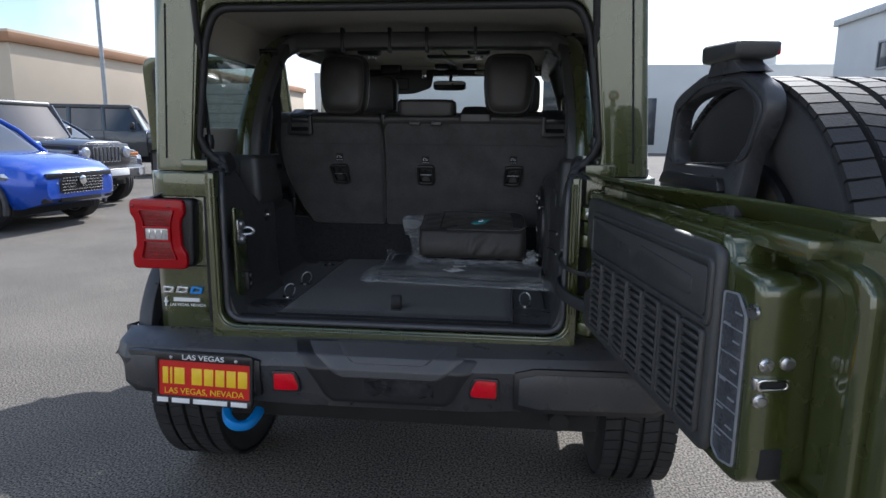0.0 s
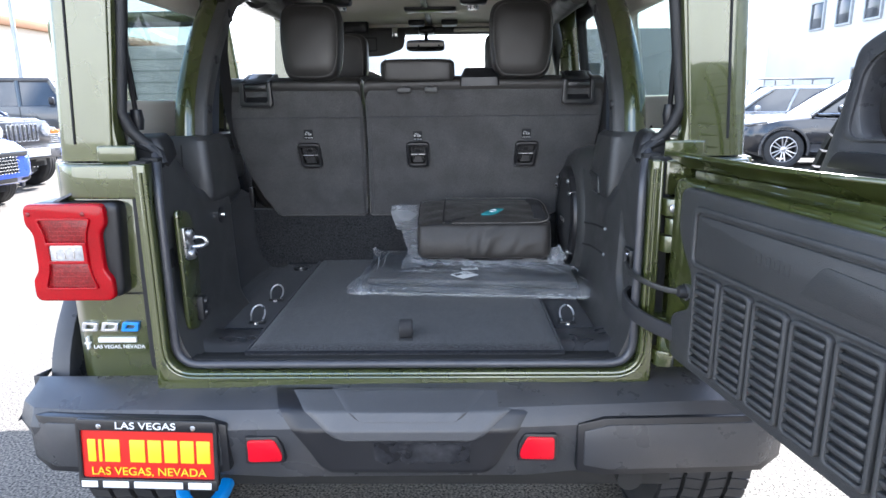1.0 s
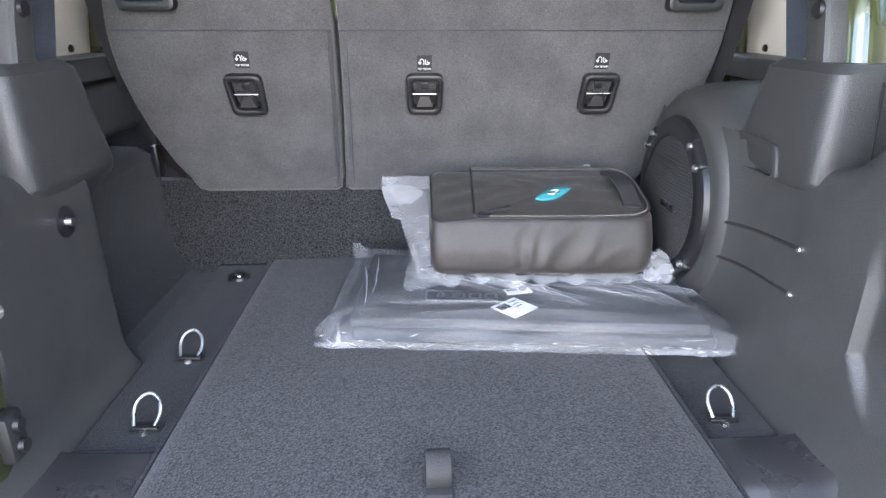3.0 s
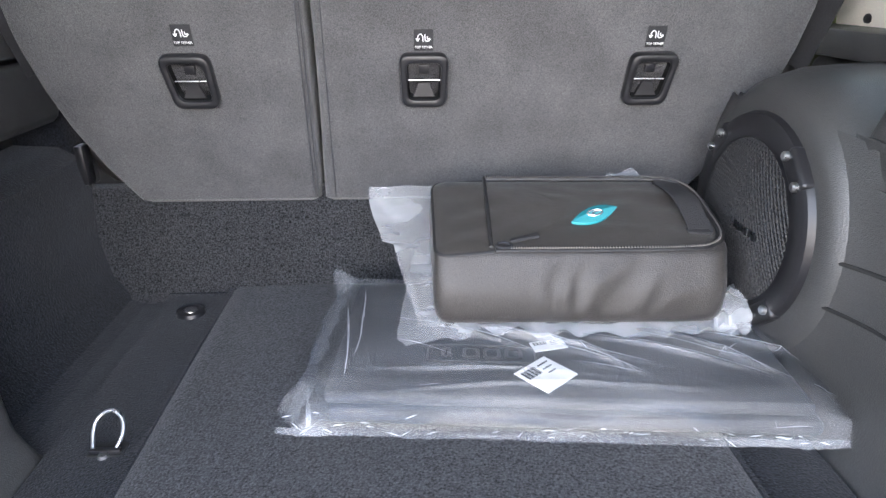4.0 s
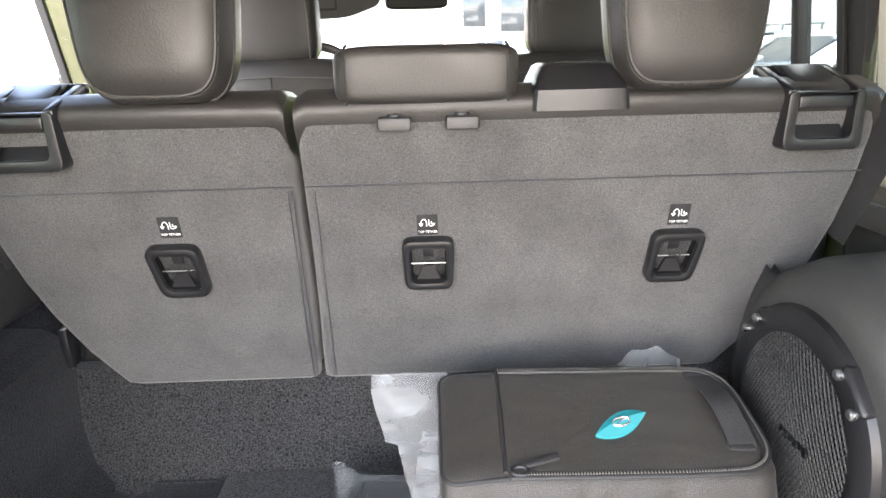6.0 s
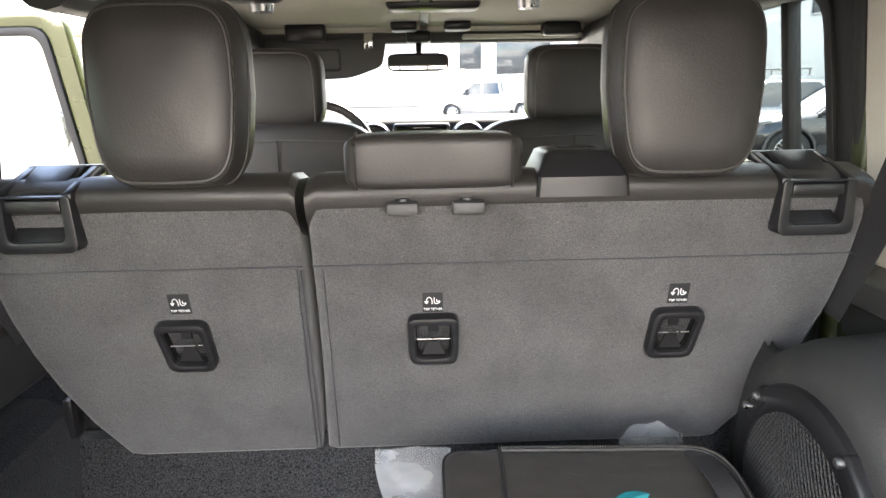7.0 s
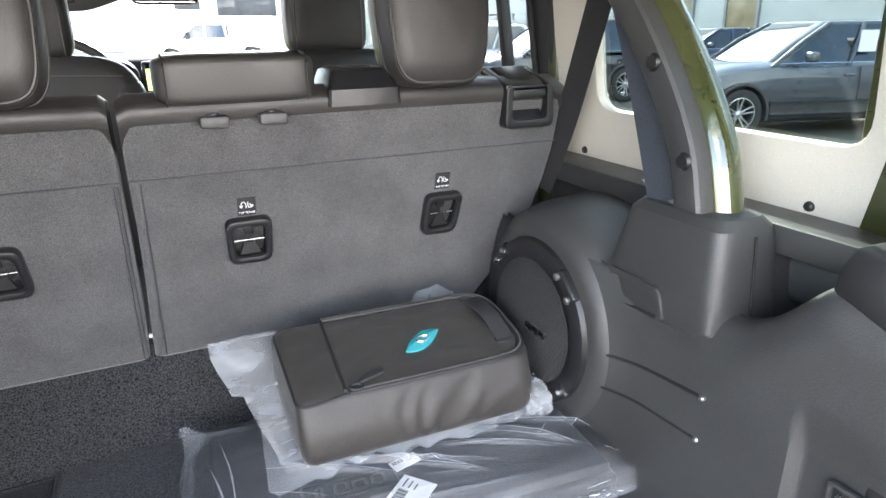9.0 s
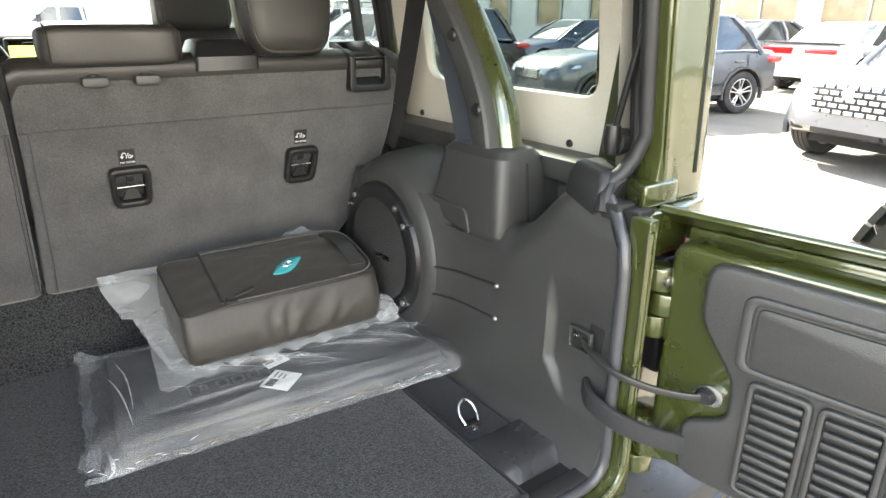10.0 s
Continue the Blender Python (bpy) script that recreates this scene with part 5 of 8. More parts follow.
for a in (36, 54, 132, 146, 319, 304):
    lug = Vector((0.449, 0.668 - 0.142 * math.cos(radians(a)), 0.958 + 0.142 * math.sin(radians(a))))
    P("speaker_screw", lathe([(-0.003, 0.004), (-0.001, 0.0065), (0.01, 0.0065)], lug, "x", 12), M_STEEL, spk)
for a in (45, 139, 311):
    lug = Vector((0.0, 0.668 - 0.142 * math.cos(radians(a)), 0.958 + 0.142 * math.sin(radians(a))))
    P("speaker_lug", bevel(box(0.4525, 0.478, -0.018, 0.012, -0.030, 0.030), 0.006, 3), M_PLASTIC_S, spk).data.transform(Matrix.Translation((0, lug.y, lug.z)) @ Matrix.Rotation(radians(180 - a), 4, "X"))

# grooves with rivets on the right wall: black tubes in place of groove shade
def wall_x(y, z):
    """Inner surface of the right wall where it swells into the wheel housing."""
    c = 0.480 + 0.42 * max(0.0, math.hypot(y - 0.668, z - 0.958) - 0.185)
    h = max(0.0, min(1.0, 0.5 + 0.5 * (0.4985 - c) / 0.018))
    return 0.4985 + (c - 0.4985) * h - 0.018 * h * (1 - h)


for (ya, za), (yb, zb) in (((0.505, 0.967), (0.303, 0.986)), ((0.49, 0.907), (0.304, 0.919))):
    line = [(ya + (yb + 0.008 - ya) * k / 10, za + (zb - za) * k / 10) for k in range(11)]
    P("trim_groove", tube([(wall_x(y, z), y, z) for y, z in line], 0.0028, 8), M_BLACK)
    P("trim_rivet", lathe([(-0.005, 0.003), (-0.003, 0.0045), (0.01, 0.0045)], (wall_x(yb, zb), yb, zb), "x", 10), M_STEEL)


# towers that the roll bar stands in
def tower(s):
    rings = []
    for z, xi, xo, y0, y1, r in ((0.99, 0.57, 0.64, 0.36, 0.56, 0.03), (1.035, 0.53, 0.64, 0.325, 0.57, 0.03), (1.055, 0.506, 0.635, 0.308, 0.555, 0.03), (1.075, 0.497, 0.63, 0.303, 0.54, 0.028), (1.13, 0.500, 0.625, 0.307, 0.52, 0.026), (1.19, 0.504, 0.62, 0.312, 0.50, 0.024), (1.214, 0.508, 0.615, 0.317, 0.495, 0.024), (1.226, 0.520, 0.605, 0.328, 0.485, 0.024)):
        rings.append([(s * p[0], p[1], z) for p in rpoly([(xi, y0), (xo, y0), (xo, y1), (xi, y1)], r, 6)])
    t = P("bar_tower", loft(rings), M_PLASTIC, label="black plastic roll bar footing")
    P("tower_block", bevel(loft([[(s * p[0], p[1], z) for p in rpoly([(0.60, 0.33 - d), (0.70, 0.33 - d), (0.70, 0.50), (0.60, 0.50)], 0.02, 5)] for z, d in ((1.05, 0.02), (1.19, 0.0), (1.208, -0.012))]), 0.006, 2), M_PLASTIC, t)
    P("tower_seam", tube([(s * 0.566, 0.3015, 1.085), (s * 0.566, 0.311, 1.205)], 0.0018, 6, (0, 1, 0)), M_BLACK, t)
    if s > 0:
        P("tower_pocket", ring(rpoly([(0.385, 1.062), (0.515, 1.062), (0.515, 1.115), (0.40, 1.11)], 0.015, 5), rpoly([(0.397, 1.064), (0.504, 1.064), (0.504, 1.104), (0.408, 1.100)], 0.012, 5), s * 0.494, s * 0.502, "x", 0.003), M_PLASTIC, t)


both(tower)


# left side trim: wall with striker recess
def left_wall(u, v):
    x, y, z = trim_wall(u, v, 0.461)
    return (-x - 0.12 * max(0, (u - 0.88) / 0.12) ** 2, y, z)


P("side_trim", sheet(60, 60, left_wall, (-0.012, 0, 0)), M_PLASTIC, label="black grained plastic side trim")
rc = rpoly([(0.066, 1.085, 0.02), (0.140, 1.065, 0.03), (0.156, 0.97, 0.02), (0.150, 0.84, 0.02), (0.130, 0.79, 0.02), (0.070, 0.805, 0.02)], 0.02, 5)
P("striker_plate", prism(rc, -0.495, -0.484, "x", 0.004), M_GREEN, label="body-coloured striker recess")
st = P("striker", prism(rpoly([(0.074, 1.043, 0.01), (0.130, 1.030, 0.01), (0.128, 0.958, 0.01), (0.078, 0.966, 0.01)], 0.01, 4), -0.484, -0.477, "x", 0.003), M_STEEL, label="zinc tailgate striker")
P("striker_bolt", lathe([(0.0, 0.012), (0.006, 0.012), (0.009, 0.008)], (-0.477, 0.100, 1.024), "x", 14), M_STEEL, st)
P("striker_bolt", lathe([(0.0, 0.012), (0.006, 0.012), (0.009, 0.008)], (-0.477, 0.104, 0.976), "x", 14), M_STEEL, st)
P("striker_hook", tube(smooth_path([(-0.478, 0.114, 0.990), (-0.458, 0.122, 0.991), (-0.448, 0.122, 1.000), (-0.458, 0.120, 1.010), (-0.478, 0.114, 1.012)], 4), 0.005, 10), M_STEEL, st)
P("bump_stop", box(-0.490, -0.470, 0.118, 0.150, 0.81, 0.87, 0.006), M_RUBBER)
for z in (0.828, 0.855):
    P("stop_bolt", lathe([(0.0, 0.009), (0.006, 0.008)], (-0.470, 0.134, z), "x", 12), M_PLASTIC_S)
P("power_socket", lathe([(0.0, 0.022), (0.008, 0.022), (0.009, 0.014)], (-0.505, 0.36, 1.02), "x", 20), M_PLASTIC_S)
P("socket_pin", lathe([(0.0, 0.009), (0.012, 0.007)], (-0.500, 0.36, 1.02), "x", 12), M_CHROME)
P("trim_clip", box(-0.512, -0.500, 0.35, 0.385, 0.95, 0.975, 0.003), M_PLASTIC_S)
# outer skins so that no light leaks in beside the trim
for s in (1, -1):
    P("inner_skin", box(s * 0.709, s * 0.7215, 0.29 if s > 0 else 0.13, 1.15, 0.72, 1.18), M_BLACK)

# ---- roll bar ----
def roll_bar(s):
    line = smooth_path([(s * 0.578, 0.378, 1.205), (s * 0.578, 0.408, 1.31), (s * 0.574, 0.472, 1.42), (s * 0.566, 0.565, 1.535), (s * 0.555, 0.655, 1.612), (s * 0.53, 0.78, 1.645), (s * 0.525, 0.95, 1.65)], 6)
    bar = P("roll_bar", tube(line, 0.030, 16, (1, 0, 0)), M_GREEN, label="body-coloured roll bar with black padding")
    pad = [Vector(p) + Vector((-s * 0.020, 0.012, 0.0)) for p in line]
    P("bar_padding", sweep(pad, rect(-0.024, 0.026, -0.036, 0.028, 0.013, 4), (s, 0, 0)), M_PLASTIC, bar)
    for k in (5, 12, 19, 25):
        p = line[k] + Vector((-s * 0.044, 0.006, 0))
        P("bar_fastener", lathe([(-0.016, 0.010), (-0.012, 0.013), (0.016, 0.013)] if s > 0 else [(-0.016, 0.013), (0.012, 0.013), (0.016, 0.010)], p, "x", 14), M_PLASTIC_S, bar)
    front = [(s * 0.525, 0.9, 1.648), (s * 0.53, 1.6, 1.655), (s * 0.55, 2.15, 1.65)]
    P("side_rail", tube(front, 0.042, 12), M_PLASTIC, bar)
    P("pillar_bar", tube(smooth_path([(s * 0.55, 1.70, 1.65), (s * 0.62, 1.76, 1.45), (s * 0.66, 1.80, 1.2)], 4), 0.035, 12, (0, 1, 0)), M_PLASTIC, bar)
    # belts
    b1 = smooth_path([(s * 0.54, 0.60, 1.565), (s * 0.545, 0.53, 1.40), (s * 0.535, 0.45, 1.224)], 6)
    P("belt", sweep(b1, rect(-0.0235, 0.0235, -0.0008, 0.0008, 0.0006, 2), (s, 0.3, 0)), M_BELTB, bar, "grey blue belt webbing")
    b2 = smooth_path([(s * 0.55, 0.62, 1.57), (s * 0.585, 0.72, 1.42), (s * 0.605, 0.80, 1.28), (s * 0.60, 0.86, 1.15)], 6)
    P("belt", sweep(b2, rect(-0.0235, 0.0235, -0.0008, 0.0008, 0.0006, 2), (s, 0.5, 0)), M_BELT, bar, "black belt webbing")
    P("belt_guide", box(s * 0.53, s * 0.58, 0.585, 0.64, 1.545, 1.595, 0.010), M_PLASTIC_S, bar)


both(roll_bar)
cross = smooth_path([(-0.545, 0.66, 1.60), (-0.50, 0.69, 1.632), (-0.40, 0.70, 1.645), (0.40, 0.70, 1.645), (0.50, 0.69, 1.632), (0.545, 0.66, 1.60)], 5)
P("cross_bar", sweep(cross, rect(-0.035, 0.035, -0.034, 0.030, 0.018, 4)), M_PLASTIC, label="black padded cross bar")
for x in (-0.30, -0.12, 0.02, 0.20):
    P("bar_strap", box(x - 0.006, x + 0.006, 0.66, 0.70, 1.60, 1.69, 0.004), M_PLASTIC_S)
# ---- rear seat, split 40/60 ----
def back_y(z):
    return 0.785 + 0.255 * (1.35 - z)


def seat_back(name, xl, xr, xlb, xrb, label):
    """One padded back: felt rear face, soft edges, leaning towards the gate at the top."""
    def edge(z):
        t = min(1.0, max(0.0, (1.30 - z) / 0.38))
        t2 = t ** 2.3
        return xl + (xlb - xl) * t2, xr + (xrb - xr) * t2
    root = empty(name, "", "")
    rings = []
    for z, inset, r in ((0.918, 0.012, 0.010), (0.925, 0.002, 0.012), (0.99, 0.0, 0.014), (1.06, 0, 0.014), (1.12, 0, 0.014), (1.18, 0, 0.014), (1.24, 0, 0.014), (1.31, 0, 0.016), (1.338, 0.002, 0.02), (1.352, 0.010, 0.02)):
        a, b = edge(z)
        y = back_y(z)
        rings.append([(p[0], p[1], z) for p in rpoly([(a + inset, y + inset * 0.7), (b - inset, y + inset * 0.7), (b - inset, y + 0.11), (a + inset, y + 0.11)], r, 5)])
    b = loft(rings)
    ob = finish(name, b, M_FELT, suv, label)
    bpy.data.objects.remove(root)
    # leather roll along the top
    a, c = edge(1.35)
    top = []
    for t, z0 in ((0.0, 0.0), (0.02, 0.008), (0.5, 0.010), (0.98, 0.008), (1.0, 0.0)):
        x = a + (c - a) * t
        top.append([(x, 0.772 + q[0], 1.333 + z0 + q[1]) for q in rpoly([(0.016, 0.0), (0.012, 0.028), (0.05, 0.044), (0.14, 0.035), (0.16, -0.06), (0.04, -0.03)], 0.012, 4)])
    P("top_roll", loft(top), M_LEATHER, ob, "black leather top")
    # leather front side
    P("front_cushion", pillow(a + 0.01, c - 0.01, 0.915, 1.05, 0.93, 1.35, 5), M_LEATHER, ob)
    # welt seams
    P("seam", tube([(edge(1.258)[0], back_y(1.258) + 0.0002, 1.258), (edge(1.258)[1], back_y(1.258) + 0.0002, 1.258)], 0.0014, 6), M_SEAL, ob)
    return ob


seat_l = seat_back("rear_seat_back", -0.615, -0.181, -0.500, -0.186, "narrow rear seat back in grey felt, split fold")
seat_r = seat_back("rear_seat_back", -0.169, 0.595, -0.182, 0.462, "wide rear seat back in grey felt, split fold")
for x, ob in ((-0.190, seat_l), (-0.196, seat_l), (-0.160, seat_r)):
    P("welt", tube([(x, back_y(0.93) - 0.001, 0.93), (x + 0.006, back_y(1.25) - 0.001, 1.252)], 0.0012, 6), M_SEAL, ob)


# near-black colour stands in for the shade of a deeper pocket
M_POCKET_SHADE = mat("near-black for pocket shade", (0.004, 0.004, 0.004), 0.7, 0, 0.2, 12, spec=0.3)


# tether pockets: bezel, shallow back coloured near-black for shade, bar; a woven tag above
def tether(x, ob):
    zc, zh, wd = 1.137, 0.042, 0.038
    y = back_y(zc)
    tilt = Matrix.Translation((x, y, zc)) @ Matrix.Rotation(math.atan(0.255), 4, "X")
    tz = 1.196 if abs(x) < 0.1 else 1.204 if x < 0 else 1.200
    sk = 0.10 if x < -0.2 else (-0.09 if x > 0.2 else 0.0)
    o = rpoly([(-wd - sk * zh, zh), (wd - sk * zh, zh), (wd * 0.92 + sk * zh, -zh), (-wd * 0.92 + sk * zh, -zh)], 0.016, 6)
    i = rpoly([(-wd * 0.70 - sk * zh, zh * 0.70), (wd * 0.70 - sk * zh, zh * 0.70), (wd * 0.64 + sk * zh, -zh * 0.70), (-wd * 0.64 + sk * zh, -zh * 0.70)], 0.010, 6)
    finish("tether_bezel", ring(o, i, -0.017, 0.006, "y", 0.004), M_PLASTIC_S, ob, "black plastic tether pocket", tilt)
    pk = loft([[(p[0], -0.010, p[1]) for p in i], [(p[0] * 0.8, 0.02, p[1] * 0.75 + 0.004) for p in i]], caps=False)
    finish("pocket_wall", pk, M_POCKET_SHADE, ob, "", tilt)
    finish("pocket_back", box(-wd * 0.78, wd * 0.78, 0.0, 0.0025, -zh * 0.74, zh * 0.74), M_POCKET_SHADE, ob, "", tilt)
    finish("tether_bar", tube([(-wd * 0.68, -0.006, 0.0), (wd * 0.68, -0.006, 0.0)], 0.0009, 8), M_STEEL, ob, "thin steel anchor bar", tilt)
    finish("pocket_tongue", loft([[(-0.008, -0.003, -0.006), (0.008, -0.003, -0.006), (0.008, 0.0, -0.006), (-0.008, 0.0, -0.006)], [(-0.017, -0.007, -0.027), (0.017, -0.007, -0.027), (0.017, 0.0, -0.027), (-0.017, 0.0, -0.027)]]), M_PLASTIC_S, ob, "", tilt)
    finish("pocket_step", box(-0.008, 0.008, -0.0045, 0.0, 0.010, 0.024, 0.001), M_PLASTIC_S, ob, "", tilt)
    tag = Matrix.Translation((x, back_y(tz), tz)) @ Matrix.Rotation(math.atan(0.255), 4, "X")
    finish("tag", box(-0.0145, 0.0145, -0.002, 0.002, -0.016, 0.016, 0.0005), M_BELT, ob, "black woven tag with white symbol", tag)
    hooks = None
    for line in (((-0.009, 0.0), (-0.0085, 0.006), (-0.005, 0.0095), (-0.0015, 0.006), (-0.001, -0.002)), ((0.002, 0.009), (0.0025, 0.0), (0.007, -0.001), (0.0105, 0.002)), ((0.0055, 0.006), (0.006, 0.002), (0.010, 0.003)), ((-0.0115, 0.003), (-0.009, -0.001), (-0.0065, 0.003))):
        hooks = tube(smooth_path([(q[0], -0.0022, q[1]) for q in line], 4), 0.0008, 5, (0, 1, 0), bm=hooks)
    finish("tag_symbol", hooks, M_WHITE, ob, "white woven symbol", tag)
    words("TOP TETHER", 0.0047, tag @ pose(0, -0.0024, -0.0105, 90, 0, 0), M_WHITE, ob, "tag_lettering")


tether(-0.361, seat_l)
tether(-0.003, seat_r)
tether(0.353, seat_r)


# release handles on the upper outer corners
def handle(xc, ob):
    """Release paddle: a frame that wraps from the rear face over the top edge, a lid and a scoop below it."""
    y = 0.768
    h = P("release_handle", ring(rpoly([(xc - 0.052, 1.293, 0.014), (xc + 0.052, 1.293, 0.014), (xc + 0.049, 1.368, 0.006), (xc - 0.049, 1.368, 0.006)], 0.01, 5),
                                 rpoly([(xc - 0.037, 1.308, 0.010), (xc + 0.037, 1.308, 0.010), (xc + 0.037, 1.3655, 0.002), (xc - 0.037, 1.3655, 0.002)], 0.01, 5), y + 0.004, y + 0.05, "y", 0.005), M_PLASTIC_S, ob, "black seat release frame")
    slab = lambda x0, x1, ya, za, yb, zb, th: bevel(loft([[(x0, ya, za), (x1, ya, za), (x1, ya, za + th), (x0, ya, za + th)], [(x0, yb, zb), (x1, yb, zb), (x1, yb, zb + th), (x0, yb, zb + th)]]), 0.003, 2)
    for a, b in ((-0.050, -0.037), (0.037, 0.050)):
        P("frame_arm", slab(xc + a, xc + b, y + 0.008, 1.358, y + 0.10, 1.386, 0.013), M_PLASTIC_S, h)
    P("frame_arm", slab(xc - 0.050, xc + 0.050, y + 0.092, 1.384, y + 0.108, 1.384, 0.014), M_PLASTIC_S, h)
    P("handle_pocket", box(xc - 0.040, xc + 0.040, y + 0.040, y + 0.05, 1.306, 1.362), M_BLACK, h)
    P("handle_scoop", bevel(loft([[(xc - 0.036, y + 0.010, 1.308), (xc + 0.036, y + 0.010, 1.308), (xc + 0.036, y + 0.040, 1.308), (xc - 0.036, y + 0.040, 1.308)], [(xc - 0.036, y + 0.036, 1.338), (xc + 0.030, y + 0.036, 1.338), (xc + 0.030, y + 0.040, 1.338), (xc - 0.036, y + 0.040, 1.338)]]), 0.002), M_PLASTIC_S, h)
    P("handle_lid", slab(xc - 0.035, xc + 0.035, y + 0.006, 1.346, y + 0.090, 1.384, 0.016), M_PLASTIC_S, h)
    P("lid_ridge", slab(xc - 0.029, xc + 0.029, y + 0.016, 1.3655, y + 0.078, 1.3945, 0.003), M_PLASTIC_S, h)


handle(-0.512, seat_l)
handle(0.510, seat_r)


# head restraints
def head_restraint(x0, x1, y0, y1, z0, z1, ob, e=4.5):
    def f(t, e2):
        return math.copysign(abs(t) ** (2 / e2), t)
    cx, cz, hx, hz = (x0 + x1) / 2, (z0 + z1) / 2, (x1 - x0) / 2, (z1 - z0) / 2
    n = 44

    def loop(sc, y, taper=0.0):
        out = []
        for i in range(n):
            a = 2 * math.pi * i / n
            u, v = f(math.cos(a), e), f(math.sin(a), e)
            out.append((cx + hx * sc * u * (1 - 0.10 * max(0, -v) - taper), y, cz + hz * sc * v))
        return out
    d = y1 - y0
    b = loft([loop(0.10, y0), loop(0.6, y0 + 0.002), loop(0.84, y0 + 0.006), loop(0.885, y0 + 0.012), loop(0.905, y0 + 0.013), loop(0.945, y0 + 0.020), loop(0.985, y0 + 0.035), loop(1.0, y0 + 0.05), loop(1.0, y1 - 0.04), loop(0.96, y1 - 0.015), loop(0.85, y1), loop(0.1, y1 + 0.005)])
    for v in b.verts:
        v.co.y += 0.12 * (v.co.z - cz) * 0.6
    hr = finish("head_restraint", b, M_LEATHER, ob, "black leather head restraint with stitched edge", None, 60)
    for sc, yy, r in ((0.898, y0 + 0.0125, 0.0022), (1.002, y0 + 0.052, 0.0022)):
        w = tube(loop(sc, yy), r, 6, (0, 1, 0), closed=True)
        for v in w.verts:
            v.co.y += 0.12 * (v.co.z - cz) * 0.6
        P("piping", w, M_LEATHER, hr)
    st = None
    lp = loop(0.922, y0 + 0.0155)
    for i in range(n):
        for k in range(3):
            p, q = Vector(lp[i]).lerp(Vector(lp[(i + 1) % n]), (k + 0.15) / 3), Vector(lp[i]).lerp(Vector(lp[(i + 1) % n]), (k + 0.75) / 3)
            for w in (p, q):
                w.y += 0.12 * (w.z - cz) * 0.6 - 0.0007
            st = tube([p, q], 0.0006, 4, (0, 1, 0), bm=st)
    P("stitching", st, M_STITCH, hr, "grey stitching")
    for dx in (-0.35, 0.35):
        x = cx + dx * hx * 1.1
        P("post", tube([(x, (y0 + y1) / 2, z0 + 0.02), (x, (y0 + y1) / 2 + 0.002, z0 - 0.05)], 0.006, 10, (1, 0, 0)), M_CHROME, hr)
        P("post_guide", box(x - 0.016, x + 0.016, (y0 + y1) / 2 - 0.02, (y0 + y1) / 2 + 0.02, z0 - 0.022, z0 - 0.008, 0.004), M_PLASTIC_S, hr)
    return hr


head_restraint(-0.427, -0.233, 0.755, 0.87, 1.372, 1.608, seat_l, 4.8)
head_restraint(0.231, 0.426, 0.755, 0.87, 1.372, 1.610, seat_r, 4.8)
mid = finish("head_restraint", pillow(-0.116, 0.120, 0.776, 0.87, 1.364, 1.437, 6, 40, 20), M_LEATHER, seat_r, "low black leather centre head restraint", None, 60)
for x in (-0.100, 0.105):
    P("piping", tube([(x, 0.79, 1.361), (x, 0.7785, 1.382), (x, 0.7785, 1.422), (x, 0.792, 1.434), (x, 0.82, 1.4375)], 0.0018, 6, (1, 0, 0)), M_LEATHER, mid)
for x in (-0.040, 0.046):
    P("post", tube([(x, 0.792, 1.38), (x, 0.792, 1.34)], 0.0055, 10, (1, 0, 0)), M_CHROME, mid)
    P("post_guide", box(x - 0.021, x + 0.021, 0.766, 0.812, 1.333, 1.350, 0.004), M_PLASTIC, mid)
    P("post_collar", lathe([(1.349, 0.012), (1.353, 0.011), (1.354, 0.006)], (x, 0.792, 0), "z", 14), M_PLASTIC_S, mid)
# belt turret beside the centre restraint
tr = loft([[(p[0], p[1], 1.352) for p in rect(0.135, 0.262, 0.778, 0.90, 0.012, 4)], [(p[0], p[1], 1.378) for p in rect(0.137, 0.259, 0.779, 0.90, 0.012, 4)], [(p[0], p[1], 1.405) for p in rect(0.150, 0.246, 0.80, 0.90, 0.012, 4)], [(p[0], p[1], 1.409) for p in rect(0.156, 0.240, 0.808, 0.89, 0.012, 4)]])
P("belt_turret", tr, M_PLASTIC_S, seat_r, "black plastic centre belt turret")
P("turret_slot", box(0.172, 0.226, 0.83, 0.86, 1.4085, 1.411, 0.001), M_BLACK, seat_r)
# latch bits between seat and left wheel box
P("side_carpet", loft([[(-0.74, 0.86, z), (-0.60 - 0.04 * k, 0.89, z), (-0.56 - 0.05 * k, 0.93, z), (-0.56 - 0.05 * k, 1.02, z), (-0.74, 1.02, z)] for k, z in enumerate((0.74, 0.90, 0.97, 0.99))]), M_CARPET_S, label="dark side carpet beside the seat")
# added piece that blocks the bright gap between seat and door
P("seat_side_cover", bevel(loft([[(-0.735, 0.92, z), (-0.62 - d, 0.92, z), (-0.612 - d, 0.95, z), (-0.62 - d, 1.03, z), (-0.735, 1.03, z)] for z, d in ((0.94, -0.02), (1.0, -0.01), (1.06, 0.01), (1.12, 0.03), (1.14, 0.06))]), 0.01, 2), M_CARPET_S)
P("seat_base_side", box(-0.70, -0.50, 0.96, 1.35, 0.66, 0.98, 0.03, 3), M_BLACK)
P("seat_side_bracket", box(-0.60, -0.585, 0.90, 0.93, 0.95, 1.02, 0.004), M_PLASTIC_S)

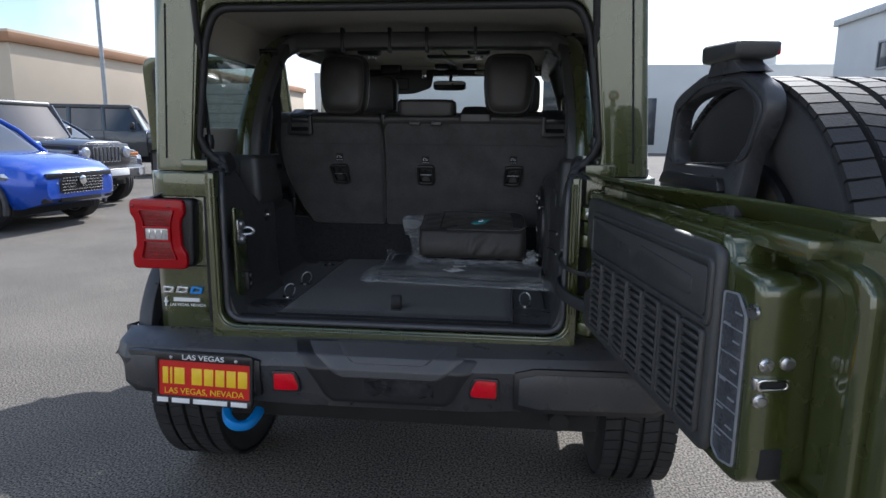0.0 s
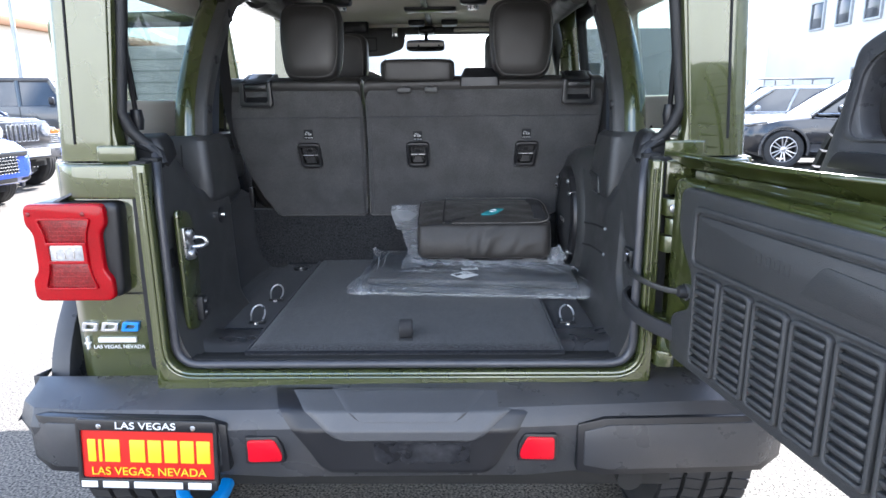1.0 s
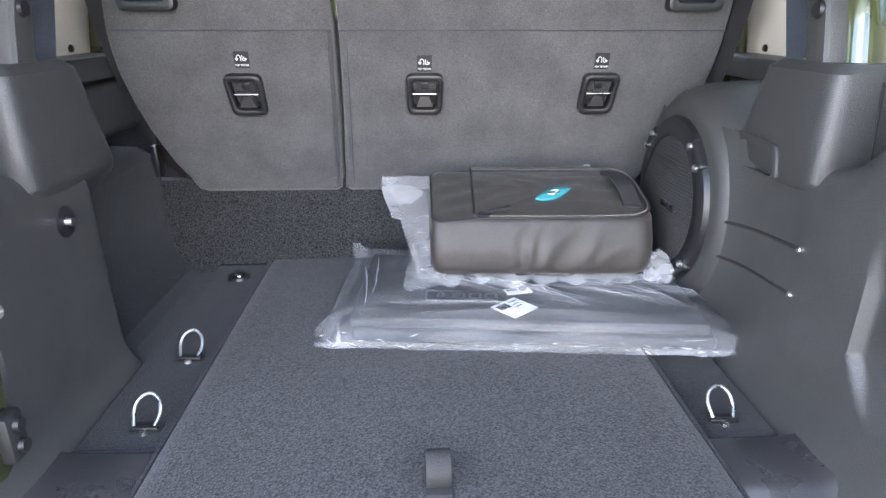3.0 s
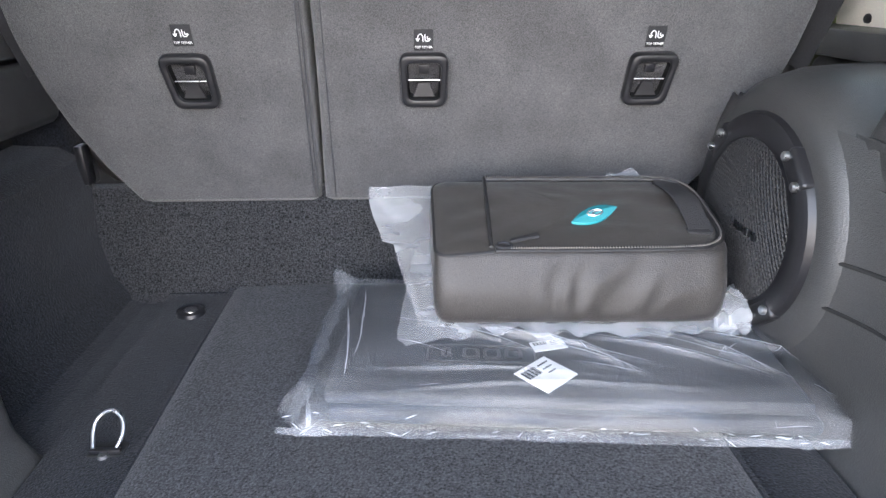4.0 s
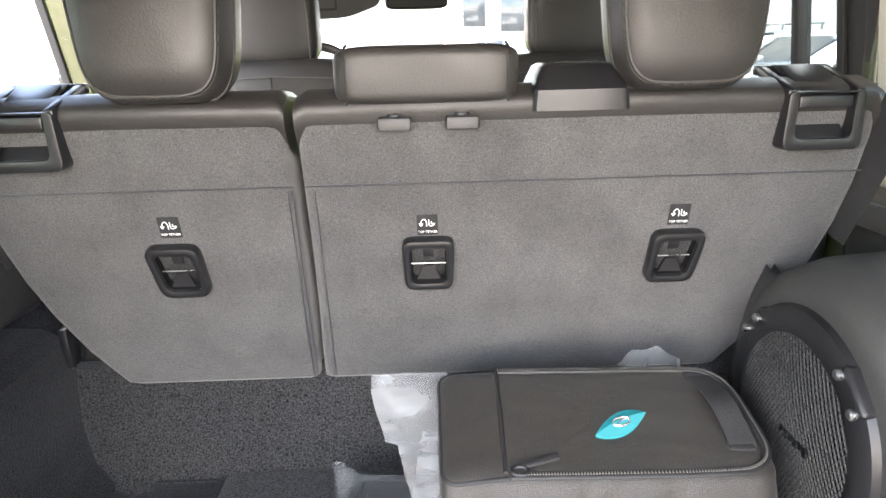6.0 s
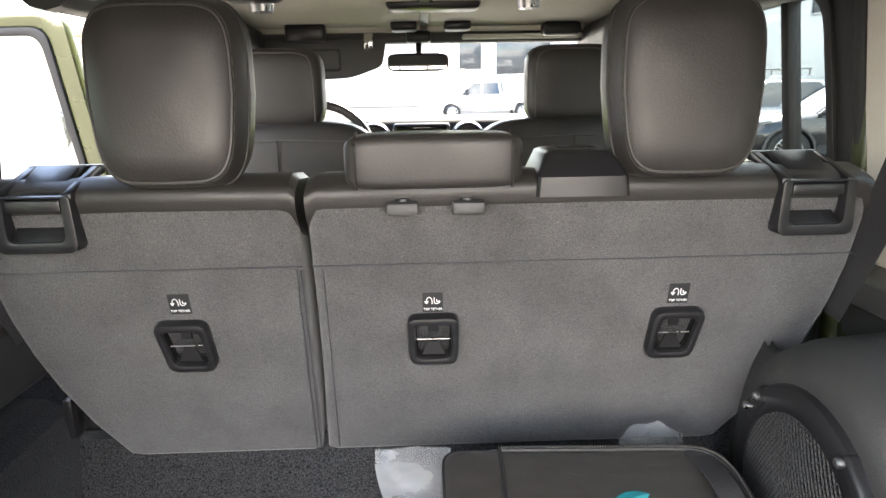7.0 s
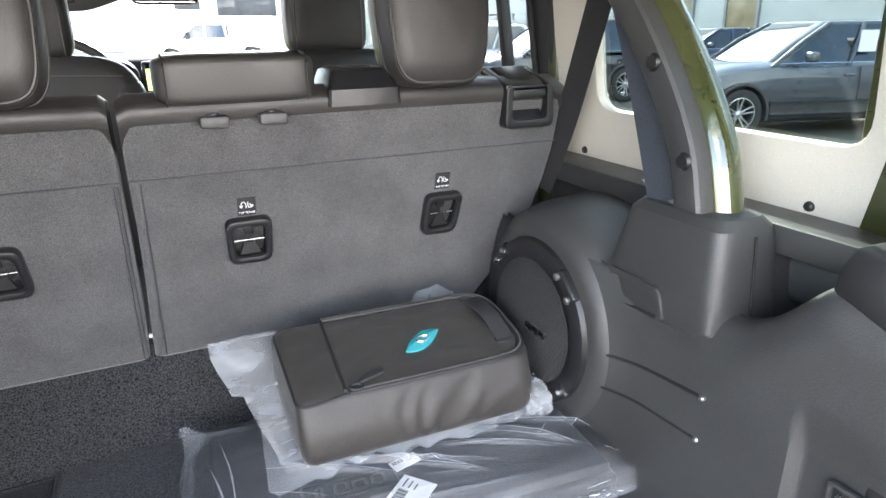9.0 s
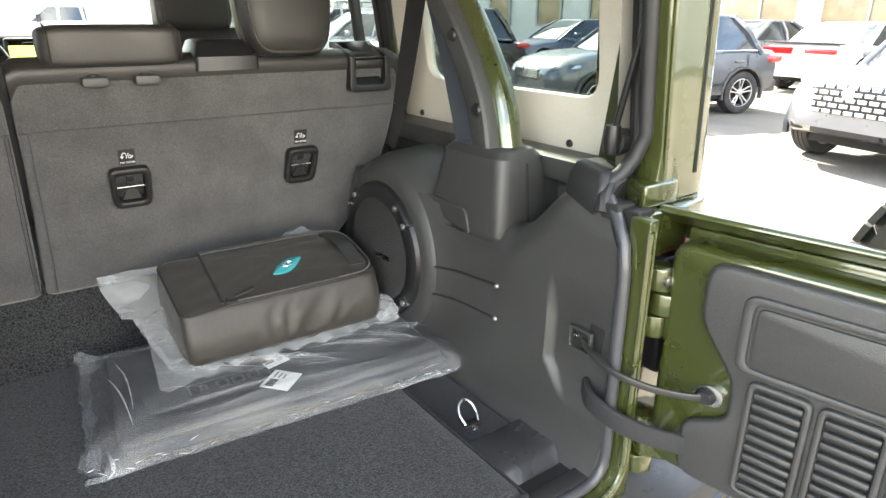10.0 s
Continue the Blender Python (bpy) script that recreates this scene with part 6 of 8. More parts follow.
# ---- front cabin ----
def front_seat(x0, x1, wheel_side):
    fs = P("front_seat", pillow(x0, x1, 1.56, 1.70, 0.85, 1.42, 5, 36, 22), M_LEATHER, label="black leather front seat back")
    hr = P("front_head_restraint", pillow((x0 + x1) / 2 - 0.115, (x0 + x1) / 2 + 0.115, 1.585, 1.69, 1.405, 1.60, 5, 36, 22), M_LEATHER, fs, "black leather head restraint")
    cx = (x0 + x1) / 2
    P("piping", tube(smooth_path([(cx - 0.095, 1.586, 1.42), (cx - 0.093, 1.583, 1.55), (cx - 0.07, 1.585, 1.583), (cx, 1.586, 1.588), (cx + 0.07, 1.585, 1.583), (cx + 0.093, 1.583, 1.55), (cx + 0.095, 1.586, 1.42)], 4), 0.0018, 6, (0, 1, 0)), M_STITCH, fs)
    P("seat_seam", tube([(x0 + 0.05, 1.562, 1.37), (cx, 1.558, 1.378), (x1 - 0.05, 1.562, 1.37)], 0.0018, 6), M_STITCH, fs)
    P("seat_seam", tube([(cx, 1.558, 1.378), (cx, 1.556, 1.0)], 0.0018, 6, (0, 1, 0)), M_BLACK, fs)
    P("bolster", pillow(x0 - 0.005, x0 + 0.09, 1.55, 1.69, 0.9, 1.36, 4), M_LEATHER, fs)
    P("bolster", pillow(x1 - 0.09, x1 + 0.005, 1.55, 1.69, 0.9, 1.36, 4), M_LEATHER, fs)
    for d in (-0.05, 0.05):
        P("post", tube([(cx + d, 1.63, 1.42), (cx + d, 1.63, 1.38)], 0.006, 8, (1, 0, 0)), M_CHROME, fs)


front_seat(-0.635, -0.115, 1)
front_seat(0.110, 0.630, 0)
dash = P("dashboard", bevel(loft([[(x, 2.30, 0.9), (x, 2.26, 1.30), (x, 2.30, 1.385), (x, 2.42, 1.402), (x, 2.62, 1.385), (x, 2.62, 0.9)] for x in (-0.66, -0.3, 0.2, 0.70)]), 0.02, 3), M_DASH, label="black dashboard")
scr = P("touch_screen", box(-0.117, 0.086, 2.235, 2.27, 1.275, 1.380, 0.012, 3), M_PLASTIC_S, label="black framed touch screen")
P("screen_face", box(-0.105, 0.074, 2.2325, 2.2365, 1.282, 1.354, 0.001), M_SCREEN, scr, "lit green display")
P("screen_bar", box(-0.105, 0.074, 2.2325, 2.2365, 1.355, 1.370, 0.001), M_SCREEND, scr)
for x in (-0.185, 0.150):
    v = P("air_vent", lathe([(-0.03, 0.045), (-0.036, 0.050), (-0.036, 0.058), (-0.02, 0.062), (0.0, 0.062)], (x, 2.27, 1.325), "y", 28), M_PLASTIC_S, dash, "round air vent")
    P("vent_trim", tube([(x + 0.055 * math.cos(a), 2.234, 1.325 + 0.055 * math.sin(a)) for a in [2 * math.pi * i / 28 for i in range(28)]], 0.003, 6, (0, 1, 0), closed=True), M_CHROME, dash)
wh = [Vector((-0.36 + 0.185 * math.cos(a), 2.02 + 0.07 * math.sin(a), 1.285 + 0.17 * math.sin(a))) for a in [2 * math.pi * i / 36 for i in range(36)]]
sw = P("steering_wheel", tube(wh, 0.0155, 10, (0, 1, 0), closed=True), M_LEATHER, label="black leather steering wheel")
P("wheel_boss", pillow(-0.44, -0.28, 2.0, 2.08, 1.23, 1.33, 3), M_PLASTIC, sw)
for a, b in (((-0.43, 2.03, 1.29), (-0.54, 2.02, 1.29)), ((-0.29, 2.03, 1.29), (-0.18, 2.02, 1.29)), ((-0.36, 2.0, 1.24), (-0.36, 1.96, 1.125))):
    P("wheel_spoke", tube([a, b], 0.014, 8, (0, 0.3, 1)), M_PLASTIC, sw)
# windscreen frame, header, mirror, visors
P("windscreen_header", box(-0.64, 0.64, 2.12, 2.24, 1.655, 1.72, 0.02, 3), M_CREAM, label="cream windscreen header")
P("header_pad", box(-0.62, 0.62, 2.08, 2.14, 1.64, 1.675, 0.012), M_PLASTIC)
for s in (1, -1):
    P("windscreen_pillar", tube([(s * 0.64, 2.18, 1.68), (s * 0.69, 2.62, 1.22)], 0.035, 10), M_CREAM)
P("windscreen", sheet(1, 1, lambda u, v: (-0.63 + 1.26 * u - (0.03 - 0.06 * u) * v, 2.60 - 0.40 * v, 1.25 + 0.42 * v)), M_GLASS, label="clear windscreen")
mi = P("rear_view_mirror", pillow(-0.116, 0.076, 1.985, 2.02, 1.550, 1.605, 5), M_PLASTIC_S, label="black interior mirror")
P("mirror_glass", prism(rect(-0.109, 0.069, 1.557, 1.598, 0.014, 5), 1.979, 1.985, "y"), M_MIRROR, mi)
P("mirror_stalk", tube([(-0.018, 2.01, 1.59), (-0.018, 2.06, 1.64), (-0.018, 2.08, 1.67)], 0.010, 8, (1, 0, 0)), M_PLASTIC_S, mi)
P("mirror_housing", box(-0.058, 0.022, 2.03, 2.14, 1.638, 1.675, 0.012), M_PLASTIC_S, mi)
vis = P("sun_visor", bevel(prism(rpoly([(-0.52, 1.525, 0.02), (-0.235, 1.535, 0.03), (-0.135, 1.570, 0.02), (-0.120, 1.650, 0.01), (-0.52, 1.655, 0.01)], 0.02, 4), 2.055, 2.072, "y"), 0.005), M_PLASTIC, label="lowered black sun visor")
P("visor_mirror", ring(rect(-0.40, -0.265, 1.555, 1.625, 0.008, 4), rect(-0.392, -0.273, 1.563, 1.617, 0.006, 4), 2.051, 2.057, "y"), M_PLASTIC_S, vis)
P("visor_clip", box(-0.19, -0.16, 2.04, 2.06, 1.62, 1.67, 0.005), M_CHROME, vis)
P("sun_visor", box(0.12, 0.50, 2.03, 2.12, 1.648, 1.662, 0.006), M_CREAM, label="folded cream sun visor")
for a, b, z in ((-0.10, -0.02, 1.665), (0.06, 0.14, 1.665)):
    P("map_light", box(a, b, 1.92, 2.0, z, z + 0.03, 0.01), M_PLASTIC_S)
P("dome_lamp", box(-0.09, 0.13, 1.50, 1.6, 1.675, 1.70, 0.012), M_PLASTIC_S)
P("grab_handle", box(-0.42, -0.30, 1.96, 2.02, 1.64, 1.70, 0.014), M_PLASTIC_S)
P("grab_handle", box(0.36, 0.48, 1.96, 2.02, 1.65, 1.69, 0.014), M_PLASTIC_S)
P("cabin_floor", box(-0.70, 0.70, 0.93, 2.7, 0.60, 0.66), M_BLACK)
P("front_bulkhead", box(-0.70, 0.70, 2.60, 2.66, 0.60, 1.30), M_BLACK)
bonnet = P("bonnet", bevel(loft([[(-0.70 + 0.06 * k, 2.62 + 0.42 * k, 0.9), (-0.70 + 0.06 * k, 2.62 + 0.42 * k, 1.16 - 0.012 * k), (-0.5, 2.62 + 0.42 * k, 1.20 - 0.015 * k), (0.5, 2.62 + 0.42 * k, 1.20 - 0.015 * k), (0.70 - 0.06 * k, 2.62 + 0.42 * k, 1.16 - 0.012 * k), (0.70 - 0.06 * k, 2.62 + 0.42 * k, 0.9)] for k in range(4)]), 0.015, 2), M_GREEN)


# doors: the right one shut, the left rear one swung open
def side_door(name, y0, y1, s, m=None, sticker=False, label=""):
    mv = m
    lower = rpoly([(y0, 0.78, 0.05), (y0 + 0.16, 0.56, 0.08), (y1, 0.56, 0.03), (y1, 1.19, 0.01), (y0, 1.19, 0.01)], 0.02, 5)
    d = finish(name, prism(lower, s * 0.70, s * 0.765, "x", 0.008), M_GREEN, suv, label, mv)
    fo = rpoly([(y0, 1.19, 0.01), (y1, 1.19, 0.01), (y1 - 0.03, 1.70, 0.05), (y0 + 0.02, 1.70, 0.07)], 0.02, 6)
    fi = rpoly([(y0 + 0.055, 1.225, 0.02), (y1 - 0.045, 1.225, 0.02), (y1 - 0.075, 1.655, 0.04), (y0 + 0.075, 1.655, 0.06)], 0.02, 6)
    finish("window_frame", slope_x(s, 0.752)(ring(fo, fi, -s * 0.035, 0.0, "x", 0.006)), M_GREEN if sticker else M_RUBBER, d, "green window frame" if sticker else "black sealed window frame", mv)
    fi2 = rpoly([(y0 + 0.075, 1.24, 0.02), (y1 - 0.065, 1.24, 0.02), (y1 - 0.095, 1.637, 0.04), (y0 + 0.095, 1.637, 0.06)], 0.02, 6)
    finish("window_seal", slope_x(s, 0.752)(ring(fi, fi2, -s * 0.04, -s * 0.005, "x", 0.003)), M_RUBBER, d, "", mv)
    finish("divider", slope_x(s, 0.752)(box(-s * 0.035, -s * 0.008, y1 - 0.53, y1 - 0.505, 1.225, 1.66, 0.004)), M_RUBBER, d, "", mv)
    finish("door_pane", slope_x(s, 0.752)(prism(fi, -s * 0.020, -s * 0.016, "x")), M_TINT2 if not sticker else M_GLASS, d, "side door window", mv)
    finish("door_card", box(s * 0.66, s * 0.70, y0 + 0.04, y1 - 0.03, 0.62, 1.185, 0.015), M_PLASTIC, d, "black door trim", mv)
    if sticker:
        finish("sales_sheet", slope_x(s, 0.752)(box(-s * 0.024, -s * 0.022, y1 - 0.54, y1 - 0.10, 1.27, 1.56)), M_PAPER, d, "white sales sheet on the glass", mv)
        for k in range(5):
            finish("sheet_bar", slope_x(s, 0.752)(box(-s * 0.0255, -s * 0.023, y1 - 0.50, y1 - 0.2 - 0.03 * (k % 2), 1.30 + k * 0.05, 1.306 + k * 0.05)), mat("grey print", (0.5, 0.5, 0.5), 0.6), d, "", mv)
    return d


side_door("rear_door", 0.965, 1.70, 1, label="closed green side door")
side_door("front_door", 1.78, 2.60, 1, label="closed green front door")
side_door("front_door", 1.78, 2.60, -1, label="closed green front door")
hinge_at = Vector((-0.765, 1.70, 0))
side_door("rear_door", 0.82, 1.70, -1, Matrix.Translation(hinge_at + Vector((-0.058, -0.02, 0))) @ Matrix.Rotation(radians(-95), 4, "Z") @ Matrix.Translation(-hinge_at), True, "opened green side door with a sales sheet")
for s in (1, -1):
    P("door_pillar", slope_x(s, 0.742)(box(-s * 0.09, 0.0, 1.705, 1.775, 0.6, 1.72, 0.01)), M_GREEN)
    P("rear_pillar", slope_x(s, 0.742)(box(-s * 0.022, 0.0, 0.925, 0.962, 0.6, 1.72, 0.006)), M_GREEN)
    P("pillar_seal", slope_x(s, 0.720)(box(-s * 0.022, 0.0, 0.935, 0.962, 1.19, 1.70, 0.008)), M_RUBBER)
    P("roof_rail", box(s * 0.57, s * 0.695, 0.90, 2.22, 1.68, 1.75, 0.015), M_GREEN)
    mr = P("door_mirror", pillow(s * 1.02 - 0.11, s * 1.02 + 0.11, 2.50, 2.60, 1.17, 1.34, 4), M_PLASTIC_S, label="black door mirror")
    P("door_mirror_glass", prism(rect(s * 1.02 - 0.09, s * 1.02 + 0.09, 1.185, 1.325, 0.02, 5), 2.495, 2.503, "y"), M_MIRROR, mr)
    P("mirror_arm", box(s * 0.76, s * 0.95, 2.54, 2.58, 1.19, 1.24, 0.01), M_PLASTIC_S, mr)
# ---- loose things in the cargo bay ----
MZ = FLOOR + 0.014
# mats and bag lie a little askew, sheared and scaled to fit the camera's view
MAT_LIE = Matrix(((0.986, 0.060, 0, 0.0244), (-0.089, 0.777, 0, 0.140), (0, 0, 1, 0), (0, 0, 0, 1)))
BAG_LIE = Matrix(((0.93, 0, 0, 0.0611), (-0.045, 1, 0, 0.0084), (0, 0, 1, 0), (0, 0, 0, 1)))


def wrinkle(x, y, k=0.0):
    return noise.noise((x * 9 + k, y * 26 - x * 8, k)) * 0.5 + noise.noise((x * 30, y * 34, k + 3.1)) * 0.25


# folded floor mat inside a plastic sleeve
mat_bag = empty("floor_mat_in_sleeve", "grey floor mats packed in a clear plastic sleeve", "floor mat", (0.1, 0.6, MZ))


def fit_bag(v):
    """Warp the bag to fit the camera's view: low front edge, swollen foot, top rising to the rear."""
    d, h = (v.y - 0.58) / 0.24, (v.z - MZ - 0.056) / 0.136
    lo = Vector((0.564, MZ + 0.075)).lerp(Vector((0.800, MZ + 0.069)), d)
    hi = Vector((0.584, MZ + 0.173)).lerp(Vector((0.762, MZ + 0.222)), d)
    q = lo.lerp(hi, h)
    bulge = 0.006 * math.sin(math.pi * max(0.0, min(1.0, h))) * (1 - 2 * d)
    return Vector((v.x, q.x - bulge, q.y))


def put(name, bm, m, parent, label="", sharp=32):
    if parent.name.startswith("cable_bag"):
        for v in bm.verts:
            if name.startswith("patch"):
                v.co = Vector((0.187 + (v.co.x - 0.187) * 0.80, 0.679 + (v.co.y - 0.679) * 0.85 + 0.22 * (v.co.x - 0.187), v.co.z))
            v.co = fit_bag(v.co)
    lie = MAT_LIE if parent.name.startswith("floor_mat") else BAG_LIE
    return finish(name, bm, m, parent, label, Matrix.Translation(-parent.location) @ lie, sharp)


put("mat_sheet", bevel(box(-0.185, 0.425, 0.40, 0.80, MZ, MZ + 0.022), 0.008, 3), M_MAT, mat_bag, "grey rubber mat")
put("mat_sheet", bevel(box(-0.19, 0.415, 0.412, 0.80, MZ + 0.022, MZ + 0.042), 0.008, 3), M_MAT, mat_bag, "grey rubber mat")
put("mat_badge", ring(rect(-0.065, 0.085, 0.505, 0.56, 0.004, 3), rect(-0.062, 0.082, 0.508, 0.557, 0.004, 3), MZ + 0.042, MZ + 0.0435, "z"), M_PLASTIC, mat_bag)
for k, w in enumerate((0.014, 0.024, 0.024, 0.024)):
    x = -0.045 + k * 0.029
    put("mat_emboss", ring(rect(x, x + w, 0.517, 0.548, 0.007, 4), rect(x + 0.005, x + w - 0.005, 0.522, 0.543, 0.004, 4), MZ + 0.042, MZ + 0.044, "z"), M_PLASTIC, mat_bag, "embossed plain shape")


# long sharp folds in the film, fanning from the bag's foot, and short crumples: start, heading, length, height, width
rng = random.Random(5)
FOLDS = []


def fold(x0, y0, x1, y1, ht, wd):
    d = Vector((x1 - x0, y1 - y0))
    FOLDS.append((x0, y0, d.normalized().x, d.normalized().y, d.length, ht, wd))


for k in range(9):
    x0 = -0.13 + 0.052 * k
    fold(x0, 0.625 - 0.01 * (k % 3), x0 + rng.uniform(0.14, 0.30), rng.uniform(0.42, 0.53), rng.uniform(0.005, 0.009), rng.uniform(0.005, 0.008))
for k in range(5):
    x0 = -0.20 + rng.uniform(0, 0.04)
    fold(x0, rng.uniform(0.66, 0.78), x0 + rng.uniform(0.0, 0.07), rng.uniform(0.40, 0.48), rng.uniform(0.006, 0.011), rng.uniform(0.006, 0.009))
fold(-0.20, 0.462, 0.22, 0.442, 0.006, 0.006)
fold(-0.22, 0.405, 0.40, 0.43, 0.004, 0.006)
for k in range(36):
    u0, v0 = rng.uniform(-0.22, 0.42), rng.uniform(0.38, 0.83)
    ang = radians(rng.gauss(-35, 30) if k % 3 else rng.gauss(80, 20))
    ln = rng.uniform(0.03, 0.12)
    fold(u0, v0, u0 + ln * math.cos(ang), v0 + ln * math.sin(ang), rng.uniform(0.001, 0.0035), rng.uniform(0.002, 0.004))


def folds(x, y):
    h = 0.0
    for x0, y0, c, sn, ln, ht, wd in FOLDS:
        dx, dy = x - x0, y - y0
        al, ac = dx * c + dy * sn, -dx * sn + dy * c
        if -0.02 < al < ln + 0.02 and abs(ac) < wd * 4:
            ac += 0.012 * math.sin(al * 9 + x0 * 20)
            f = max(0.0, min(1.0, al / (ln * 0.35), (ln - al) / (ln * 0.4)))
            h += ht * f * max(0.0, 1 - abs(ac) / (wd * (1.6 if ac > 0 else 0.8))) ** 1.3
    return h


def sleeve_top(u, v):
    x = -0.235 + 0.70 * u
    y = 0.372 + 0.47 * v
    e = min(u / 0.07, (1 - u) / 0.07, v / 0.06, (1 - v) / 0.10, 1.0)
    h = (0.050 if y > 0.43 else 0.050 - 0.02 * (0.43 - y) / 0.06) * min(1, e) ** 0.5
    h += (0.004 * wrinkle(x * 0.6, y * 0.5) + 0.002 + folds(x, y)) * min(1, e * 1.5)
    # pulled up corners
    h += 0.045 * max(0, 1 - u / 0.06) * max(0, 1 - abs(v - 0.97) / 0.10)
    h += 0.015 * max(0, 1 - (1 - u) / 0.05) * max(0, 1 - v / 0.08)
    xo = x + 0.02 * noise.noise((v * 5, 1.7, u)) * (1 if u < 0.04 or u > 0.96 else 0) + 0.060 * max(0, (u - 0.93) / 0.07) ** 1.5 * max(0, 1 - v / 0.10) - 0.02 * max(0, 1 - u / 0.06) * max(0, 1 - abs(v - 0.12) / 0.1)
    # the sheet narrows behind the bag on the right
    xo -= 0.05 * max(0, v - 0.35) * u
    yo = y + 0.012 * noise.noise((u * 6, 4.2, v)) * (1 if v < 0.03 or v > 0.97 else 0) + 0.02 * u * (1 - v) * 0.3
    return (xo, yo, MZ + 0.001 + max(0.0005, h))


put("sleeve", sheet(340, 240, sleeve_top), M_FILM, mat_bag, "clear creased plastic sleeve", 80)


# milky strips along the fold lines, in place of their bright highlights
for k, (x0, y0, c, sn, ln, ht, wd) in enumerate(FOLDS[:9] + FOLDS[10:16:3] + FOLDS[17:52:2]):
    line, n = [], 16
    for q in range(n + 1):
        al = ln * (0.06 + 0.86 * q / n)
        x, y = x0 + c * al, y0 + sn * al
        # the ridge bends a little off its straight line
        b = 0.012 * math.sin(al * 9 + x0 * 20)
        x, y = x + sn * b, y - c * b
        line.append(Vector(sleeve_top(min(0.985, max(0.015, (x + 0.235) / 0.70)), min(0.98, max(0.02, (y - 0.372) / 0.47)))) + Vector((0, 0, 0.0006)))
    wdt = 0.0022 if k < 11 else 0.0012
    rib = []
    for q, p in enumerate(line):
        w = wdt * math.sin(math.pi * (q + 0.4) / (n + 0.8)) * (0.6 + 0.5 * noise.noise((q * 0.6, k * 3.1, 0.0)))
        rib.append((p + Vector((sn, -c, 0)) * w, p - Vector((sn, -c, 0)) * w))
    put("crease", sheet(n, 1, lambda u, v, rib=rib: rib[round(u * n)][round(v)]), M_FILM_GLINT, mat_bag, "", 80)


def sleeve_edge(u, v):
    x = -0.245 + 0.725 * u
    y = 0.367 + 0.018 * v + 0.02 * u * 0.3
    return (x, y, MZ + 0.003 + 0.006 * (1 - abs(2 * v - 1)) + 0.004 * noise.noise((x * 22, v * 1.5, 7.7)) + 0.0025 * noise.noise((x * 90, v * 4, 1.2)))


put("sleeve_hem", sheet(320, 12, sleeve_edge), M_FILMH, mat_bag, "crumpled glossy hem", 80)
put("sleeve_hem", sheet(10, 60, lambda u, v: (-0.240 + 0.02 * u + 0.008 * noise.noise((v * 9, u, 2.2)), 0.38 + 0.47 * v, MZ + 0.003 + 0.006 * (1 - abs(2 * u - 1)) + 0.005 * noise.noise((v * 24, u * 2, 5.5)))), M_FILMH, mat_bag, "", 80)
# small milky flakes along the hem stand in for its sparkle
glints = None
for k in range(36):
    u0, v0 = rng.random(), rng.uniform(-0.1, 1.9)
    c0 = Vector(sleeve_edge(u0, min(1.0, max(0.0, v0)))) + Vector((0, 0.018 * max(0.0, v0 - 1.0), 0.004 + 0.016 * max(0.0, v0 - 1.0)))
    ang, ln, wd = rng.gauss(0.1, 0.45), rng.uniform(0.003, 0.012), rng.uniform(0.0005, 0.0017)
    along, across = Vector((math.cos(ang), 0.4 * math.sin(ang), 0.5 * math.sin(ang))) * ln, Vector((-0.4 * math.sin(ang), 0.5, 0.6)) * wd
    q = [c0 - along, c0 - across * 0.6 + along * 0.1, c0 + along, c0 + across - along * 0.2]
    glints = glints or bmesh.new()
    glints.faces.new([glints.verts.new(p) for p in q])
tagged(put("hem_glints", glints, M_FILM_GLINT, mat_bag, "", 80), kind="stuff")


def slip(x, y, w, h, a, z):
    m = Matrix.Translation((x, y, z)) @ Matrix.Rotation(radians(a), 4, "Z")
    o = finish("paper_label", box(-w / 2, w / 2, -h / 2, h / 2, 0, 0.0012), M_PAPER, mat_bag, "white printed paper label", Matrix.Translation(-mat_bag.location) @ m)
    for k in range(12):
        bx = -w * 0.42 + k * w * 0.035
        finish("bar_print", box(bx, bx + w * (0.012 + 0.012 * (k % 3 == 0)), h * 0.08, h * 0.38, 0.0012, 0.0018), M_RUBBER, mat_bag, "", Matrix.Translation(-mat_bag.location) @ m)
    for k in range(3):
        finish("bar_print", box(w * 0.08, w * (0.40 - 0.05 * k), h * (0.3 - 0.17 * k), h * (0.34 - 0.17 * k), 0.0012, 0.0018), M_SEAL, mat_bag, "", Matrix.Translation(-mat_bag.location) @ m)


slip(0.144, 0.498, 0.060, 0.056, 40, MZ + 0.0438)
slip(0.161, 0.567, 0.048, 0.024, 12, MZ + 0.0438)

# soft bag with the charging cable, on a second plastic wrap
bag = empty("cable_bag", "dark nylon charging cable bag with zip and teal patch", "bag", (0.15, 0.69, MZ + 0.055))
BZ0, BZ1 = MZ + 0.056, MZ + 0.192


def bag_shell(sc, z):
    r = 0.04
    base = rpoly([(-0.062, 0.578, 0.022), (0.372, 0.585, 0.038), (0.372, 0.822, r), (-0.062, 0.818, 0.03)], r, 9)
    cx, cy = 0.155, 0.70
    return [(cx + (p[0] - cx) * sc, cy + (p[1] - cy) * (1 - (1 - sc) * 1.7), z) for p in base]


